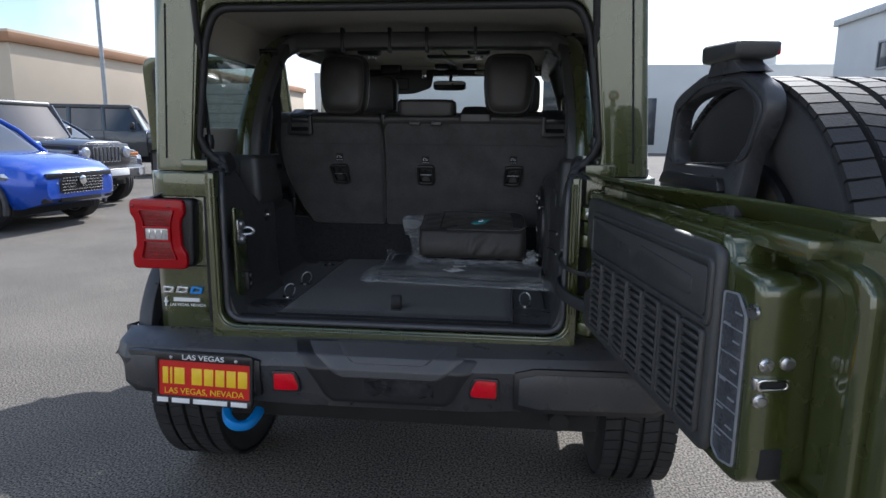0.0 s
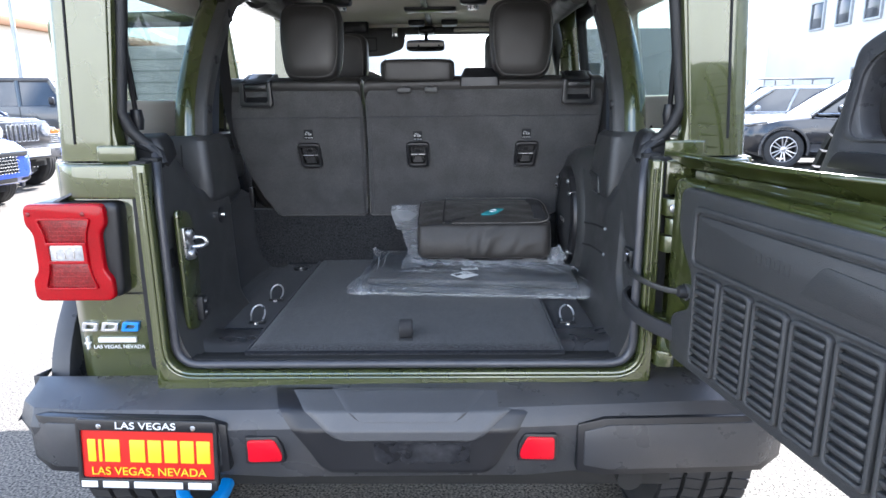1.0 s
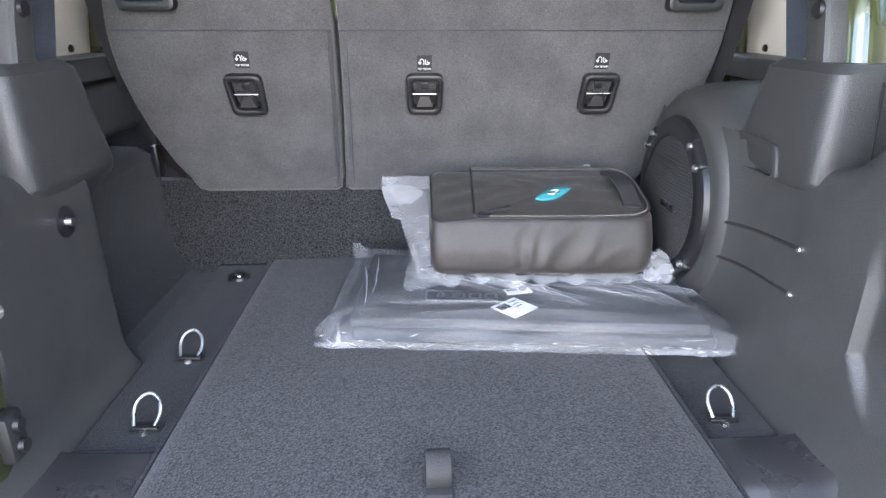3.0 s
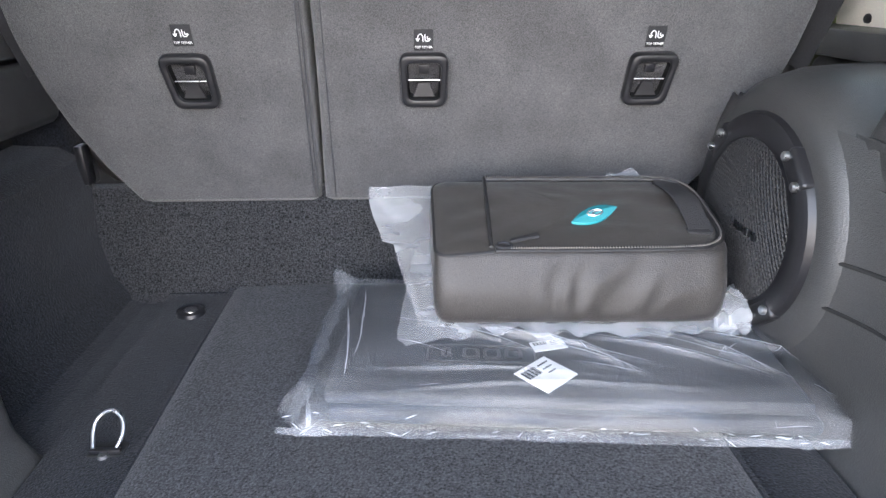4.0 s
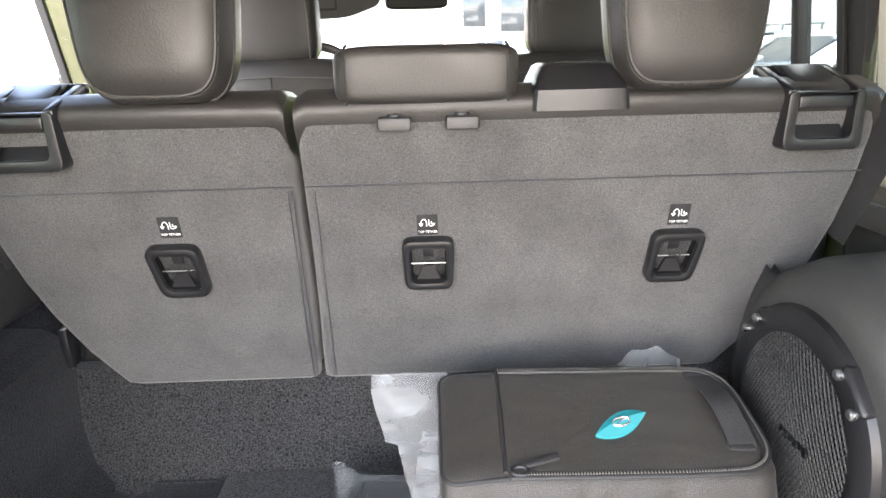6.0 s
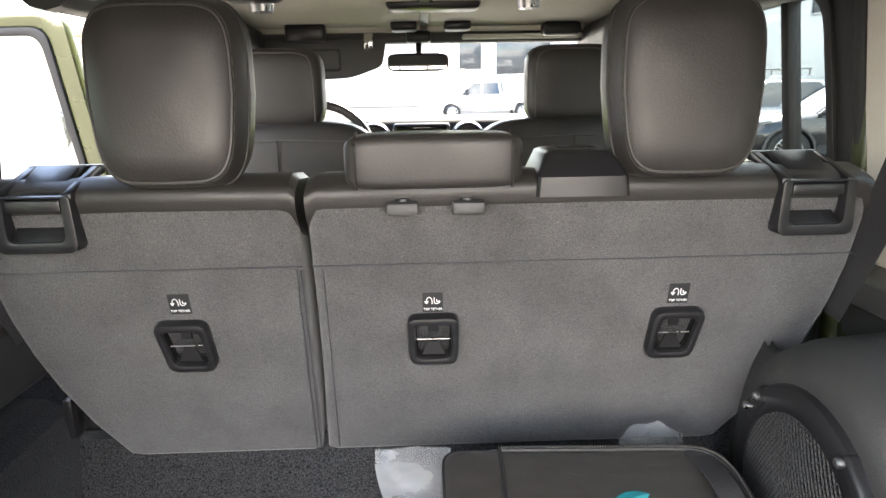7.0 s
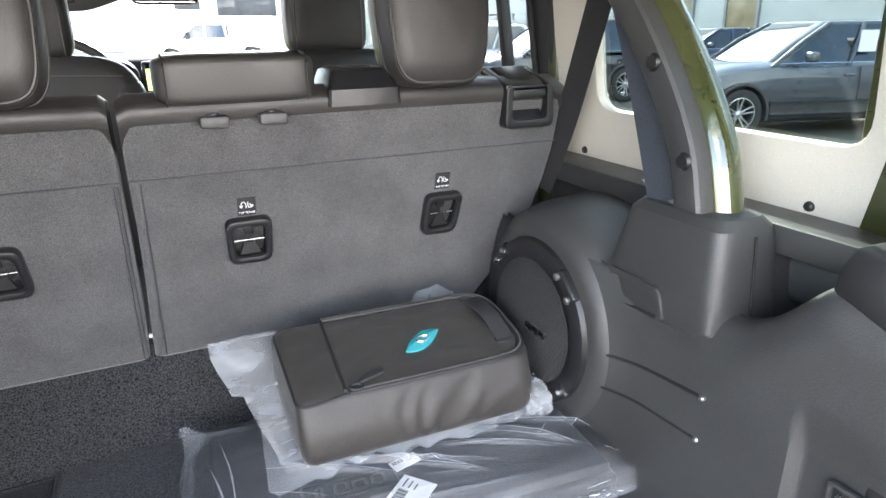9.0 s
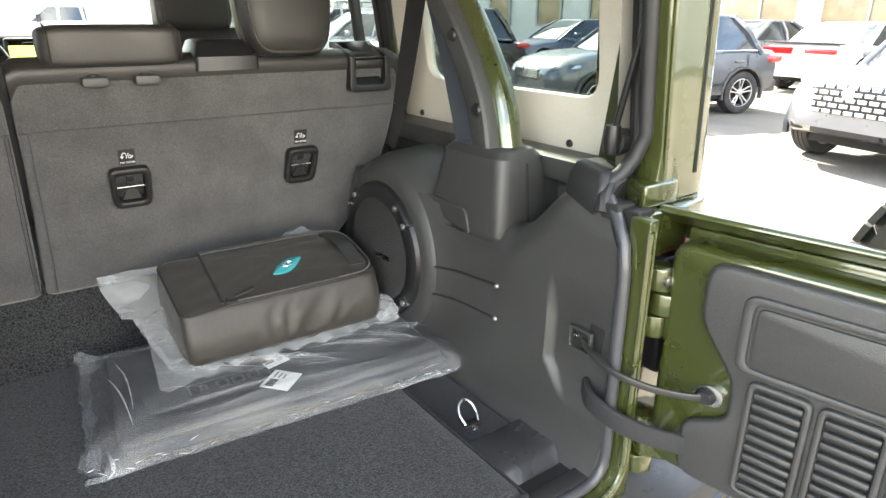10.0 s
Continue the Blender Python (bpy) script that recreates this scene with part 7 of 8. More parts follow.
def bag_wall():
    rows = []
    for t, sc in ((0.0, 0.955), (0.03, 0.975), (0.10, 0.99), (0.18, 0.996), (0.25, 1.0), (0.33, 1.002), (0.4, 1.003), (0.48, 1.004), (0.55, 1.003), (0.62, 1.002), (0.7, 1.0), (0.78, 0.998), (0.85, 0.995), (0.93, 0.994), (0.97, 0.988), (1.0, 0.975)):
        row = []
        for i, p in enumerate(bag_shell(sc, BZ0 + (BZ1 - BZ0) * t)):
            k = 0.0
            if p[1] < 0.62:
                k = 0.0012 * math.sin(p[0] * 95 + t * 5) * math.exp(-((p[0] - 0.16) / 0.10) ** 2) * math.sin(math.pi * t)
            row.append((p[0], p[1] - k, p[2]))
        rows.append(row)
    return rows


rows = bag_wall()
fine = []
for r in rows:
    out = []
    for i in range(len(r)):
        a, b = Vector(r[i]), Vector(r[(i + 1) % len(r)])
        n = max(1, int((b - a).length / 0.012))
        out += [tuple(a.lerp(b, q / 64)) for q in range(64)] if (b - a).length > 0.1 else [tuple(a)]
    fine.append(out)
for j, r in enumerate(fine):
    t = j / (len(fine) - 1)
    fine[j] = [(p[0], p[1] - ((0.0030 * math.sin(p[0] * 130 - t * 9 + 5 * noise.noise((p[0] * 12, t * 2, 0.7))) * math.exp(-((p[0] - 0.17) / 0.08) ** 2) + 0.003 * noise.noise((p[0] * 22 - t * 2, t * 3, 5.0))) * math.sin(math.pi * t) if p[1] < 0.61 else 0), p[2]) for p in r]
top0 = fine[-1]
for sc, dz in ((0.95, 0.002), (0.9, 0.004), (0.8, 0.005), (0.7, 0.006), (0.6, 0.007), (0.5, 0.008), (0.4, 0.0085), (0.3, 0.009), (0.15, 0.009)):
    fine.append([(0.155 + (p[0] - 0.155) * sc, 0.70 + (p[1] - 0.70) * sc, BZ1 + dz + 0.004 * min(1, (1 - sc) * 6) * noise.noise((p[0] * 9 * sc, p[1] * 22 * sc, 3.0)) * abs(p[0] - 0.155) / 0.15 - 0.002 * (abs(p[0] - 0.16) < 0.1) * (1 - sc) * math.sin(p[0] * 60 * sc + sc * 9)) for p in top0])
put("bag_body", loft(fine), M_NYLON, bag, "dark grey-brown nylon shell", 60)
ZT = BZ1 + 0.004
put("panel_seam", tube([(0.022, 0.592, ZT + 0.001), (0.024, 0.69, ZT + 0.006), (0.028, 0.815, ZT + 0.001)], 0.0030, 6), M_RUBBER, bag)
zl = [(0.028, 0.587, ZT - 0.003), (0.16, 0.588, ZT - 0.003), (0.300, 0.592, ZT - 0.003), (0.345, 0.602, ZT - 0.003), (0.366, 0.635, ZT - 0.003), (0.366, 0.70, ZT - 0.002), (0.360, 0.76, ZT), (0.338, 0.798, ZT), (0.29, 0.808, ZT), (0.16, 0.808, ZT), (0.03, 0.808, ZT)]
put("zip_tape", sweep(smooth_path([(p[0], p[1], p[2] + 0.0030) for p in zl], 5), rect(-0.0062, 0.0062, -0.0025, 0.0025, 0.002, 2)), M_RUBBER, bag)
rim = [Vector(p) for p in bag_shell(0.985, BZ1 - 0.004)]
start = max(range(len(rim)), key=lambda i: rim[i].x - rim[i].y)
rim = [p for p in rim[start:] + rim[:start] if p.x < 0.05]
put("piping", tube([Vector((0.025, 0.812, BZ1)), *(rim if rim[0].y > rim[-1].y else rim[::-1]), Vector((0.025, 0.586, BZ1))], 0.0030, 8), M_RUBBER, bag, "dark piping round the end panel")
def teeth_box(b, bm):
    return box(b.x - 0.0008, b.x + 0.0008, b.y - 0.0019, b.y + 0.0019, b.z + 0.0040, b.z + 0.0072, bm=bm)


teeth = None
path = smooth_path(zl, 70)
acc = 0.0
for a, b in zip(path, path[1:]):
    acc += (b - a).length
    if acc > 0.0026:
        acc = 0.0
        teeth = teeth_box(b, teeth)
put("zip_teeth", teeth, M_ZIP, bag, "grey zip teeth")
put("zip_slider", tube([(0.040 + 0.011 * math.cos(a), 0.590 + 0.008 * math.sin(a), ZT + 0.006) for a in [2 * math.pi * i / 16 for i in range(16)]], 0.0025, 8, closed=True), M_PLASTIC_S, bag, "black zip puller")
put("zip_pull", bevel(loft([[(0.048, 0.594, ZT + 0.005), (0.050, 0.602, ZT + 0.005), (0.050, 0.602, ZT + 0.010), (0.048, 0.594, ZT + 0.010)], [(0.093, 0.606, ZT + 0.008), (0.092, 0.617, ZT + 0.008), (0.092, 0.617, ZT + 0.013), (0.093, 0.606, ZT + 0.013)]]), 0.001), M_BELT, bag)
leaf = []
for t in range(13):
    u = t / 12
    leaf.append((0.138 + 0.098 * u, 0.664 + 0.030 * u - 0.026 * math.sin(math.pi * u) ** 0.8))
for t in range(11, 0, -1):
    u = t / 12
    leaf.append((0.138 + 0.098 * u, 0.664 + 0.030 * u + 0.028 * math.sin(math.pi * u) ** 0.8))
put("patch", prism(leaf, ZT + 0.0042, ZT + 0.0075, "z", 0.0004), M_TEAL, bag, "teal leaf-shaped patch")
half = [p for p in leaf[:13]] + [(0.236 - 0.098 * t / 8, 0.694 - 0.030 * t / 8 + 0.010 * math.sin(math.pi * t / 8)) for t in range(1, 8)]
put("patch_inlay", prism(half, ZT + 0.0075, ZT + 0.0081, "z", 0.0), M_TEALL, bag, "pale teal half of the patch")
put("patch_emblem", tube([(0.188 + 0.015 * math.cos(a), 0.682 + 0.010 * math.sin(a), ZT + 0.0085) for a in [2 * math.pi * i / 20 for i in range(20)]], 0.0018, 6, closed=True), M_BADGE, bag)
put("patch_emblem", tube(smooth_path([(0.180, 0.677, ZT + 0.0085), (0.188, 0.685, ZT + 0.0085), (0.197, 0.686, ZT + 0.0085)], 4), 0.0016, 6), M_BADGE, bag)
hs = smooth_path([(0.338, 0.637, BZ1 + 0.004), (0.337, 0.65, BZ1 + 0.010), (0.330, 0.70, BZ1 + 0.024), (0.325, 0.77, BZ1 + 0.012), (0.322, 0.80, BZ1 + 0.004)], 6)
put("carry_strap", sweep(hs, rect(-0.018, 0.018, -0.0012, 0.0012, 0.0008, 2)), M_BELT, bag, "black webbing carry strap")
put("strap_patch", bevel(box(0.318, 0.352, 0.630, 0.648, BZ1 + 0.002, BZ1 + 0.0075), 0.002), M_BELT, bag)
put("strap_patch", bevel(box(0.305, 0.34, 0.785, 0.805, BZ1 + 0.003, BZ1 + 0.0085), 0.002), M_BELT, bag)

# plastic wrap under and behind the bag
wrap = empty("plastic_wrap", "crumpled milky plastic wrap under the cable bag", "plastic bag", (0.15, 0.69, MZ + 0.054))


def wrap_f(u, v):
    # spreads round the bag foot and stands up behind its left corner
    a = -0.105 + 0.50 * u
    y = 0.572 + 0.27 * v
    z = MZ + 0.0655 + 0.003 * noise.noise((a * 20, y * 20, 9.1)) + 0.0012 * noise.noise((a * 40, y * 30, 2.2))
    e = max(0.0, 1 - u / 0.12)
    z += 0.010 * e * (0.3 + noise.noise((v * 7, 3.3, 1.0)))
    z -= 0.018 * max(0.0, 1 - v / 0.10) * (0.6 + 0.8 * noise.noise((u * 16, 1.0, 2.0)))
    z -= 0.02 * e * (1 - v)
    return (a + 0.03 * (v - 0.5) * e, y + 0.014 * noise.noise((u * 8, 0.4, 6.0)) * (1 - v), z + 0.01 * max(0, (u - 0.9) / 0.1) * (0.4 + noise.noise((v * 12, 8.0, 2.0))))


put("wrap_sheet", sheet(140, 60, wrap_f), M_FILMW, wrap, "", 80)


def wrap_flap(u, v):
    """A sheet that stands beside the bag's left end: wide torn top, running down to its front foot."""
    left = -0.085 - 0.065 * min(1.0, v * 1.15) - 0.004 * noise.noise((v * 4, 2.0, 0.0)) - (0.018 if v > 0.55 else 0.0)
    right = -0.045
    x = left + (right - left) * u
    y = 0.60 + 0.20 * v ** 0.8 + 0.012 * noise.noise((u * 3, v * 5, 8.0))
    z = MZ + 0.052 + 0.148 * v ** 1.1 + 0.003 * noise.noise((u * 3, v * 4, 4.4)) * (1 - u * 0.5) + 0.008 * math.sin(u * 9 + v * 3) * v * (1 - v)
    return (x, y, z)


put("wrap_flap", sheet(40, 50, wrap_flap), M_FILMW, wrap, "milky plastic flap standing up", 80)
put("wrap_flap", sheet(20, 14, lambda u, v: (0.24 + 0.11 * u, 0.835 + 0.012 * math.sin(u * 7) + 0.01 * v, BZ0 + 0.10 + 0.065 * v * (1 - abs(2 * u - 1.1) * 0.5) + 0.006 * noise.noise((u * 6, v * 4, 1.1)))), M_FILMW, wrap, "", 80)
put("wrap_flap", sheet(16, 20, lambda u, v: (0.355 + 0.055 * u + 0.006 * math.sin(v * 9), 0.575 + 0.10 * v, BZ0 + 0.003 + 0.055 * math.sin(math.pi * v) * (0.35 + 0.5 * u) + 0.008 * noise.noise((u * 8, v * 8, 2.6)))), M_FILMW, wrap, "", 80)
# ---- parked cars ----
def paint(name, c, metal=0.3):
    return mat(name, c, 0.3, metal, 0.06, 2, 0.06, 900, coat=1.0, rough_var=0.04)


M_CGLASS = mat("dark car glass", (0.03, 0.035, 0.04), 0.04, 0, 0.3, 1.5, coat=1.0)
M_LAMP = mat("headlamp", (0.6, 0.62, 0.65), 0.08, 0.6, 0.3, 30, coat=1.0)
M_RIM = mat("silver alloy", (0.6, 0.6, 0.62), 0.3, 0.9, 0.1, 10)
M_TAIL = mat("car tail lamp", (0.45, 0.015, 0.015), 0.12, 0, 0.2, 30, coat=1.0)


def cut(bm, cutters):
    """Take cylinders (y, z, r) through the whole width out of a closed body."""
    me = bpy.data.meshes.new("body")
    bm.to_mesh(me)
    bm.free()
    ob = bpy.data.objects.new("body", me)
    scene.collection.objects.link(ob)
    cb = None
    for y, z, r in cutters:
        cb = lathe([(-1.3, r), (1.3, r)], (0, y, z), "x", 40, bm=cb)
    cme = bpy.data.meshes.new("cut")
    cb.to_mesh(cme)
    cb.free()
    co = bpy.data.objects.new("cut", cme)
    scene.collection.objects.link(co)
    md = ob.modifiers.new("cut", "BOOLEAN")
    md.operation, md.object, md.solver = "DIFFERENCE", co, "EXACT"
    res = bmesh.new()
    res.from_mesh(bpy.data.meshes.new_from_object(ob.evaluated_get(bpy.context.evaluated_depsgraph_get())))
    bpy.data.objects.remove(ob)
    bpy.data.objects.remove(co)
    return res


def car(name, label, m, colour, stations, cabin, wheels, wr, hw, front="suv", spokes=5, twin=True, rimmat=None, cladding=True, grille="bars", gz=(0.55, 0.78), badge=True):
    """stations: (y, sill z, deck z, half width); cabin: (y at belt rear, y at belt front, y at roof rear, y at roof front, belt z, roof z). Nose towards +y."""
    root = empty(name, label, "car")
    root.matrix_basis = m
    mk = lambda n, b, mt, par=None, lb="", sharp=32: finish(n, b, mt, par or root, lb, None, sharp)
    rows = []
    for y, zb, zt, w in stations:
        zm = zb + (zt - zb) * 0.55
        half = [(w * 0.90, zb), (w * 0.985, zb + (zt - zb) * 0.18), (w, zm), (w * 0.985, zb + (zt - zb) * 0.74), (w * 0.95, zb + (zt - zb) * 0.90), (w * 0.84, zt - 0.005), (w * 0.45, zt + 0.018)]
        rows.append([(p[0], y, p[1]) for p in half] + [(-p[0], y, p[1]) for p in half[::-1]])
    fine = []
    for i in range(len(rows) - 1):
        for t in (0.0, 0.5):
            fine.append([tuple(Vector(a).lerp(Vector(b), t)) for a, b in zip(rows[i], rows[i + 1])])
    fine.append(rows[-1])
    b = cut(loft(fine), [(y, wr, wr + 0.055) for y in wheels])
    body = mk("body", b, colour, lb="glossy painted body")
    yb0, yb1, yr0, yr1, zb, zr = cabin
    wb, wt = hw * 0.90, hw * 0.70

    def loop(z, t, grow=0.0, y_in=0.0):
        y0, y1, w = yb0 + (yr0 - yb0) * t + y_in, yb1 + (yr1 - yb1) * t - y_in, wb + (wt - wb) * t + grow
        return [(p[0], p[1], z) for p in rpoly([(-w, y0), (w, y0), (w * 0.93, y1), (-w * 0.93, y1)], 0.18, 6)]
    mk("glasshouse", loft([loop(zb - 0.03, 0), loop(zb + (zr - zb) * 0.5, 0.5, 0.02), loop(zr - 0.03, 0.97)]), M_CGLASS, lb="dark tinted glasshouse")
    mk("roof", loft([loop(zr - 0.055, 0.95, 0.012), loop(zr - 0.02, 1.0, 0.0), loop(zr, 1.0, -0.10, 0.12), loop(zr + 0.012, 1.0, -0.3, 0.4)]), colour)
    for s in (1, -1):
        for (ya, yb_), wd in (((yb1 - 0.05, yr1 - 0.05), 0.035), ((yb0 + 0.08, yr0 + 0.1), 0.06), ((yb0 * 0.45 + yb1 * 0.55, yr0 * 0.45 + yr1 * 0.55), 0.035)):
            mk("pillar", tube([(s * wb * 0.985, ya, zb - 0.05), (s * (wb + wt + 0.05) / 2, (ya + yb_) / 2, (zb + zr) / 2), (s * wt * 1.0, yb_, zr - 0.04)], wd, 8, (0, 1, 0)), colour)
        mk("belt_trim", tube([(s * wb * 1.012, yb0 + 0.1, zb + 0.005), (s * wb * 1.0, yb1 - 0.12, zb + 0.0)], 0.011, 6), M_CHROME)
        mr = mk("mirror", pillow(s * (hw + 0.10) - 0.09, s * (hw + 0.10) + 0.09, yb1 - 0.55, yb1 - 0.41, zb + 0.02, zb + 0.16, 3.5), colour)
        for y in (yb0 * 0.5 + yb1 * 0.5, yb0 * 0.95 + yb1 * 0.05 + 0.25):
            mk("door_seam", tube([(s * hw * 0.99, y, zb - 0.55), (s * hw * 1.004, y, zb - 0.3), (s * hw * 0.97, y, zb - 0.05)], 0.006, 5, (0, 1, 0)), M_BLACK)
            mk("door_handle", pillow(s * hw * 0.995 - 0.02, s * hw * 0.995 + 0.03, y + 0.08, y + 0.26, zb - 0.18, zb - 0.14, 3), colour)
        if cladding:
            mk("sill_cladding", box(s * hw * 0.90, s * hw * 1.005, wheels[0] + wr + 0.08, wheels[1] - wr - 0.08, stations[1][1] - 0.02, stations[1][1] + 0.14, 0.02), M_BUMPER)
        for y in wheels:
            if cladding:
                mk("arch", sweep([(s * hw * 0.985, y + (wr + 0.065) * math.cos(a), wr + (wr + 0.065) * math.sin(a)) for a in [math.pi * (i / 16 * 1.16 - 0.08) for i in range(17)]], rect(-0.02, 0.025, -0.03, 0.03, 0.008, 3), (s, 0, 0)), M_BUMPER)
            wm = Matrix.Translation((s * (hw - 0.11), y, wr)) @ (Matrix.Rotation(math.pi, 4, "Z") if s < 0 else Matrix.Identity(4))
            w = finish("wheel", tyre_mesh(wr, 0.22, 40), M_TYRE, root, "", wm)
            finish("rim", rim_mesh(wr * 1.12, 0.22, spokes, twin), rimmat or M_RIM, w, "", wm)
            finish("brake_disc", lathe([(0.0, wr * 0.42), (0.02, wr * 0.42)], (0, 0, 0), "x", 24), M_BLACK, w, "", wm)
    mk("underbody", box(-hw * 0.8, hw * 0.8, wheels[0] - 0.3, wheels[1] + 0.3, 0.19, stations[2][1] + 0.1), M_BLACK)
    yf, yr = stations[-1][0], stations[0][0]
    wf = stations[-2][3]
    # nose
    g0, g1 = gz
    gl = mk("grille", box(-wf * 0.55, wf * 0.55, yf - 0.10, yf + 0.012, g0, g1, 0.02), M_PLASTIC_S)
    if grille == "bars":
        for k in range(5):
            z = g0 + 0.03 + k * (g1 - g0 - 0.05) / 4.5
            mk("grille_bar", box(-wf * 0.53, wf * 0.53, yf + 0.005, yf + 0.022, z, z + 0.012, 0.003), M_CHROME, gl)
    elif grille == "mesh":
        for r in range(5):
            for c in range(14):
                x, z = -wf * 0.52 + wf * 1.04 * (c + 0.5 * (r % 2)) / 14, g0 + (g1 - g0) * (r + 0.5) / 5
                mk("grille_cell", tube([(x + 0.026 * math.cos(a), yf + 0.014, z + 0.022 * math.sin(a)) for a in [math.pi * i / 3 for i in range(6)]], 0.0045, 4, (0, 1, 0), closed=True), M_PLASTIC_S, gl)
        mk("grille_band", bevel(box(-wf * 0.80, wf * 0.80, yf - 0.06, yf + 0.016, g1, g1 + 0.07), 0.015, 2), M_PLASTIC_S, gl)
    elif grille == "blocks":
        for r in range(5):
            for c in range(7):
                x = -wf * 0.60 + wf * 1.2 * (c + 0.5 * (r % 2)) / 7.3
                z = g0 + (g1 - g0) * r / 5
                mk("grille_block", box(x, x + wf * 0.13, yf - 0.01, yf + 0.03, z + 0.012, z + (g1 - g0) / 5 - 0.008, 0.006), M_CHROME, gl)
    if badge:
        mk("badge", lathe([(0.0, 0.062), (0.02, 0.062), (0.028, 0.045)], (0, yf + 0.012, (g0 + g1) / 2 + 0.06), "y", 20), M_CHROME, gl)
    mk("lower_grille", box(-wf * 0.52, wf * 0.52, yf - 0.16, yf - 0.004, 0.36, 0.48, 0.02), M_PLASTIC_S)
    mk("plate", box(-0.26, 0.26, yr - 0.022, yr + 0.06, 0.62 if front != "coupe" else 0.55, 0.74 if front != "coupe" else 0.67, 0.005), M_PAPER)
    for s in (1, -1):
        hl = loft([[(s * wf * 0.58, yf - 0.02, g1 - 0.10), (s * wf * 0.58, yf + 0.012, g1 - 0.07), (s * wf * 0.58, yf - 0.02, g1 + 0.01)],
                   [(s * wf * 0.86, yf - 0.16, g1 - 0.06), (s * wf * 0.90, yf - 0.10, g1 - 0.02), (s * wf * 0.86, yf - 0.16, g1 + 0.05)],
                   [(s * hw * 0.99, yf - 0.42, g1 + 0.0), (s * hw * 1.0, yf - 0.42, g1 + 0.04), (s * hw * 0.96, yf - 0.44, g1 + 0.08)]])
        mk("headlamp", hl, M_LAMP, lb="clear headlamp")
        mk("fog_lamp", pillow(s * wf * 0.78 - 0.09, s * wf * 0.78 + 0.09, yf - 0.16, yf - 0.02, 0.36, 0.46, 3), M_PLASTIC_S)
        if front == "coupe":
            mk("tail_lamp", box(s * hw * 0.15, s * hw * 0.82, yr - 0.012, yr + 0.10, 0.80, 0.90, 0.02), M_TAIL, lb="wide red tail lamp")
        else:
            mk("tail_lamp", pillow(s * hw * 0.80 - 0.16, s * hw * 0.80 + 0.15, yr - 0.02, yr + 0.30, zb - 0.20, zb - 0.06, 3), M_TAIL, lb="red tail lamp")
    mk("rear_bumper", box(-hw * 0.86, hw * 0.86, yr - 0.03, yr + 0.2, 0.32, 0.52, 0.04), M_BUMPER if front != "coupe" else colour)
    return root


def at(x, y, heading, turn=None):
    """Nose towards heading, in degrees to the right of +y."""
    return (turn or NEAR) @ Matrix.Translation((x, y, 0)) @ Matrix.Rotation(-radians(heading), 4, "Z")


CROSS = [(-2.10, 0.42, 0.86, 0.70), (-2.0, 0.34, 0.98, 0.82), (-1.4, 0.26, 1.02, 0.885), (-0.2, 0.24, 0.99, 0.89), (0.85, 0.25, 1.0, 0.89), (1.45, 0.27, 0.95, 0.88), (1.85, 0.30, 0.86, 0.82), (2.02, 0.36, 0.78, 0.72), (2.10, 0.42, 0.68, 0.60)]
SEDAN = [(-2.35, 0.42, 0.80, 0.72), (-2.22, 0.34, 0.98, 0.84), (-1.5, 0.25, 1.0, 0.89), (0.0, 0.22, 0.92, 0.90), (1.0, 0.23, 0.92, 0.89), (1.7, 0.26, 0.84, 0.87), (2.1, 0.30, 0.76, 0.80), (2.32, 0.38, 0.66, 0.66)]

chr_car = car("crossover", "slate grey crossover with two-tone alloys and a paper in its window", at(8.5, 6.60, -75.5), paint("slate paint", (0.055, 0.066, 0.085)), CROSS, (-1.75, 0.95, -1.25, 0.05, 0.98, 1.53), (-1.31, 1.33), 0.335, 0.895, spokes=5, gz=(0.58, 0.74))
finish("window_paper", box(-0.82, -0.80, -0.62, -0.36, 1.12, 1.40), M_PAPER, chr_car, "white paper in the window")
car("crossover", "silver crossover with a blocky chrome grille", at(8.55, 2.0, -78), paint("silver paint", (0.21, 0.22, 0.24), 0.6), CROSS, (-1.75, 0.95, -1.25, 0.1, 1.0, 1.62), (-1.36, 1.36), 0.36, 0.92, spokes=5, grille="blocks", gz=(0.56, 0.86), cladding=True)
car("crossover", "black crossover with silver alloy wheels", at(7.55, 11.7, -80), paint("black paint", (0.012, 0.013, 0.017)), CROSS, (-1.8, 0.95, -1.4, 0.0, 1.02, 1.66), (-1.35, 1.35), 0.36, 0.93, spokes=6, gz=(0.6, 0.85))
car("saloon", "dark blue parked saloon car", at(13.4, 13.2, -80), paint("navy paint", (0.018, 0.035, 0.085)), SEDAN, (-1.7, 1.0, -0.9, 0.1, 0.93, 1.44), (-1.38, 1.42), 0.33, 0.90, cladding=False)
car("crossover", "pale silver parked crossover car", at(8.0, 16.2, -80), paint("pale paint", (0.45, 0.46, 0.47), 0.5), CROSS, (-1.75, 0.95, -1.25, 0.05, 0.98, 1.60), (-1.31, 1.33), 0.335, 0.895)
coupe = car("coupe", "white muscle coupe with wide red tail lamps", at(15.6, 6.3, 97), paint("white paint", (0.72, 0.72, 0.71), 0.0), SEDAN, (-1.6, 0.7, -0.95, -0.1, 0.94, 1.40), (-1.45, 1.48), 0.36, 0.95, "coupe", cladding=False)
finish("spoiler", box(-0.85, 0.85, -2.33, -2.12, 0.985, 1.02, 0.01), M_PLASTIC_S, coupe)
car("saloon", "grey saloon seen from behind", at(16.9, 9.4, 97), paint("grey paint", (0.16, 0.165, 0.175)), SEDAN, (-1.7, 1.0, -0.9, 0.1, 0.93, 1.44), (-1.38, 1.42), 0.33, 0.90, "coupe", cladding=False)
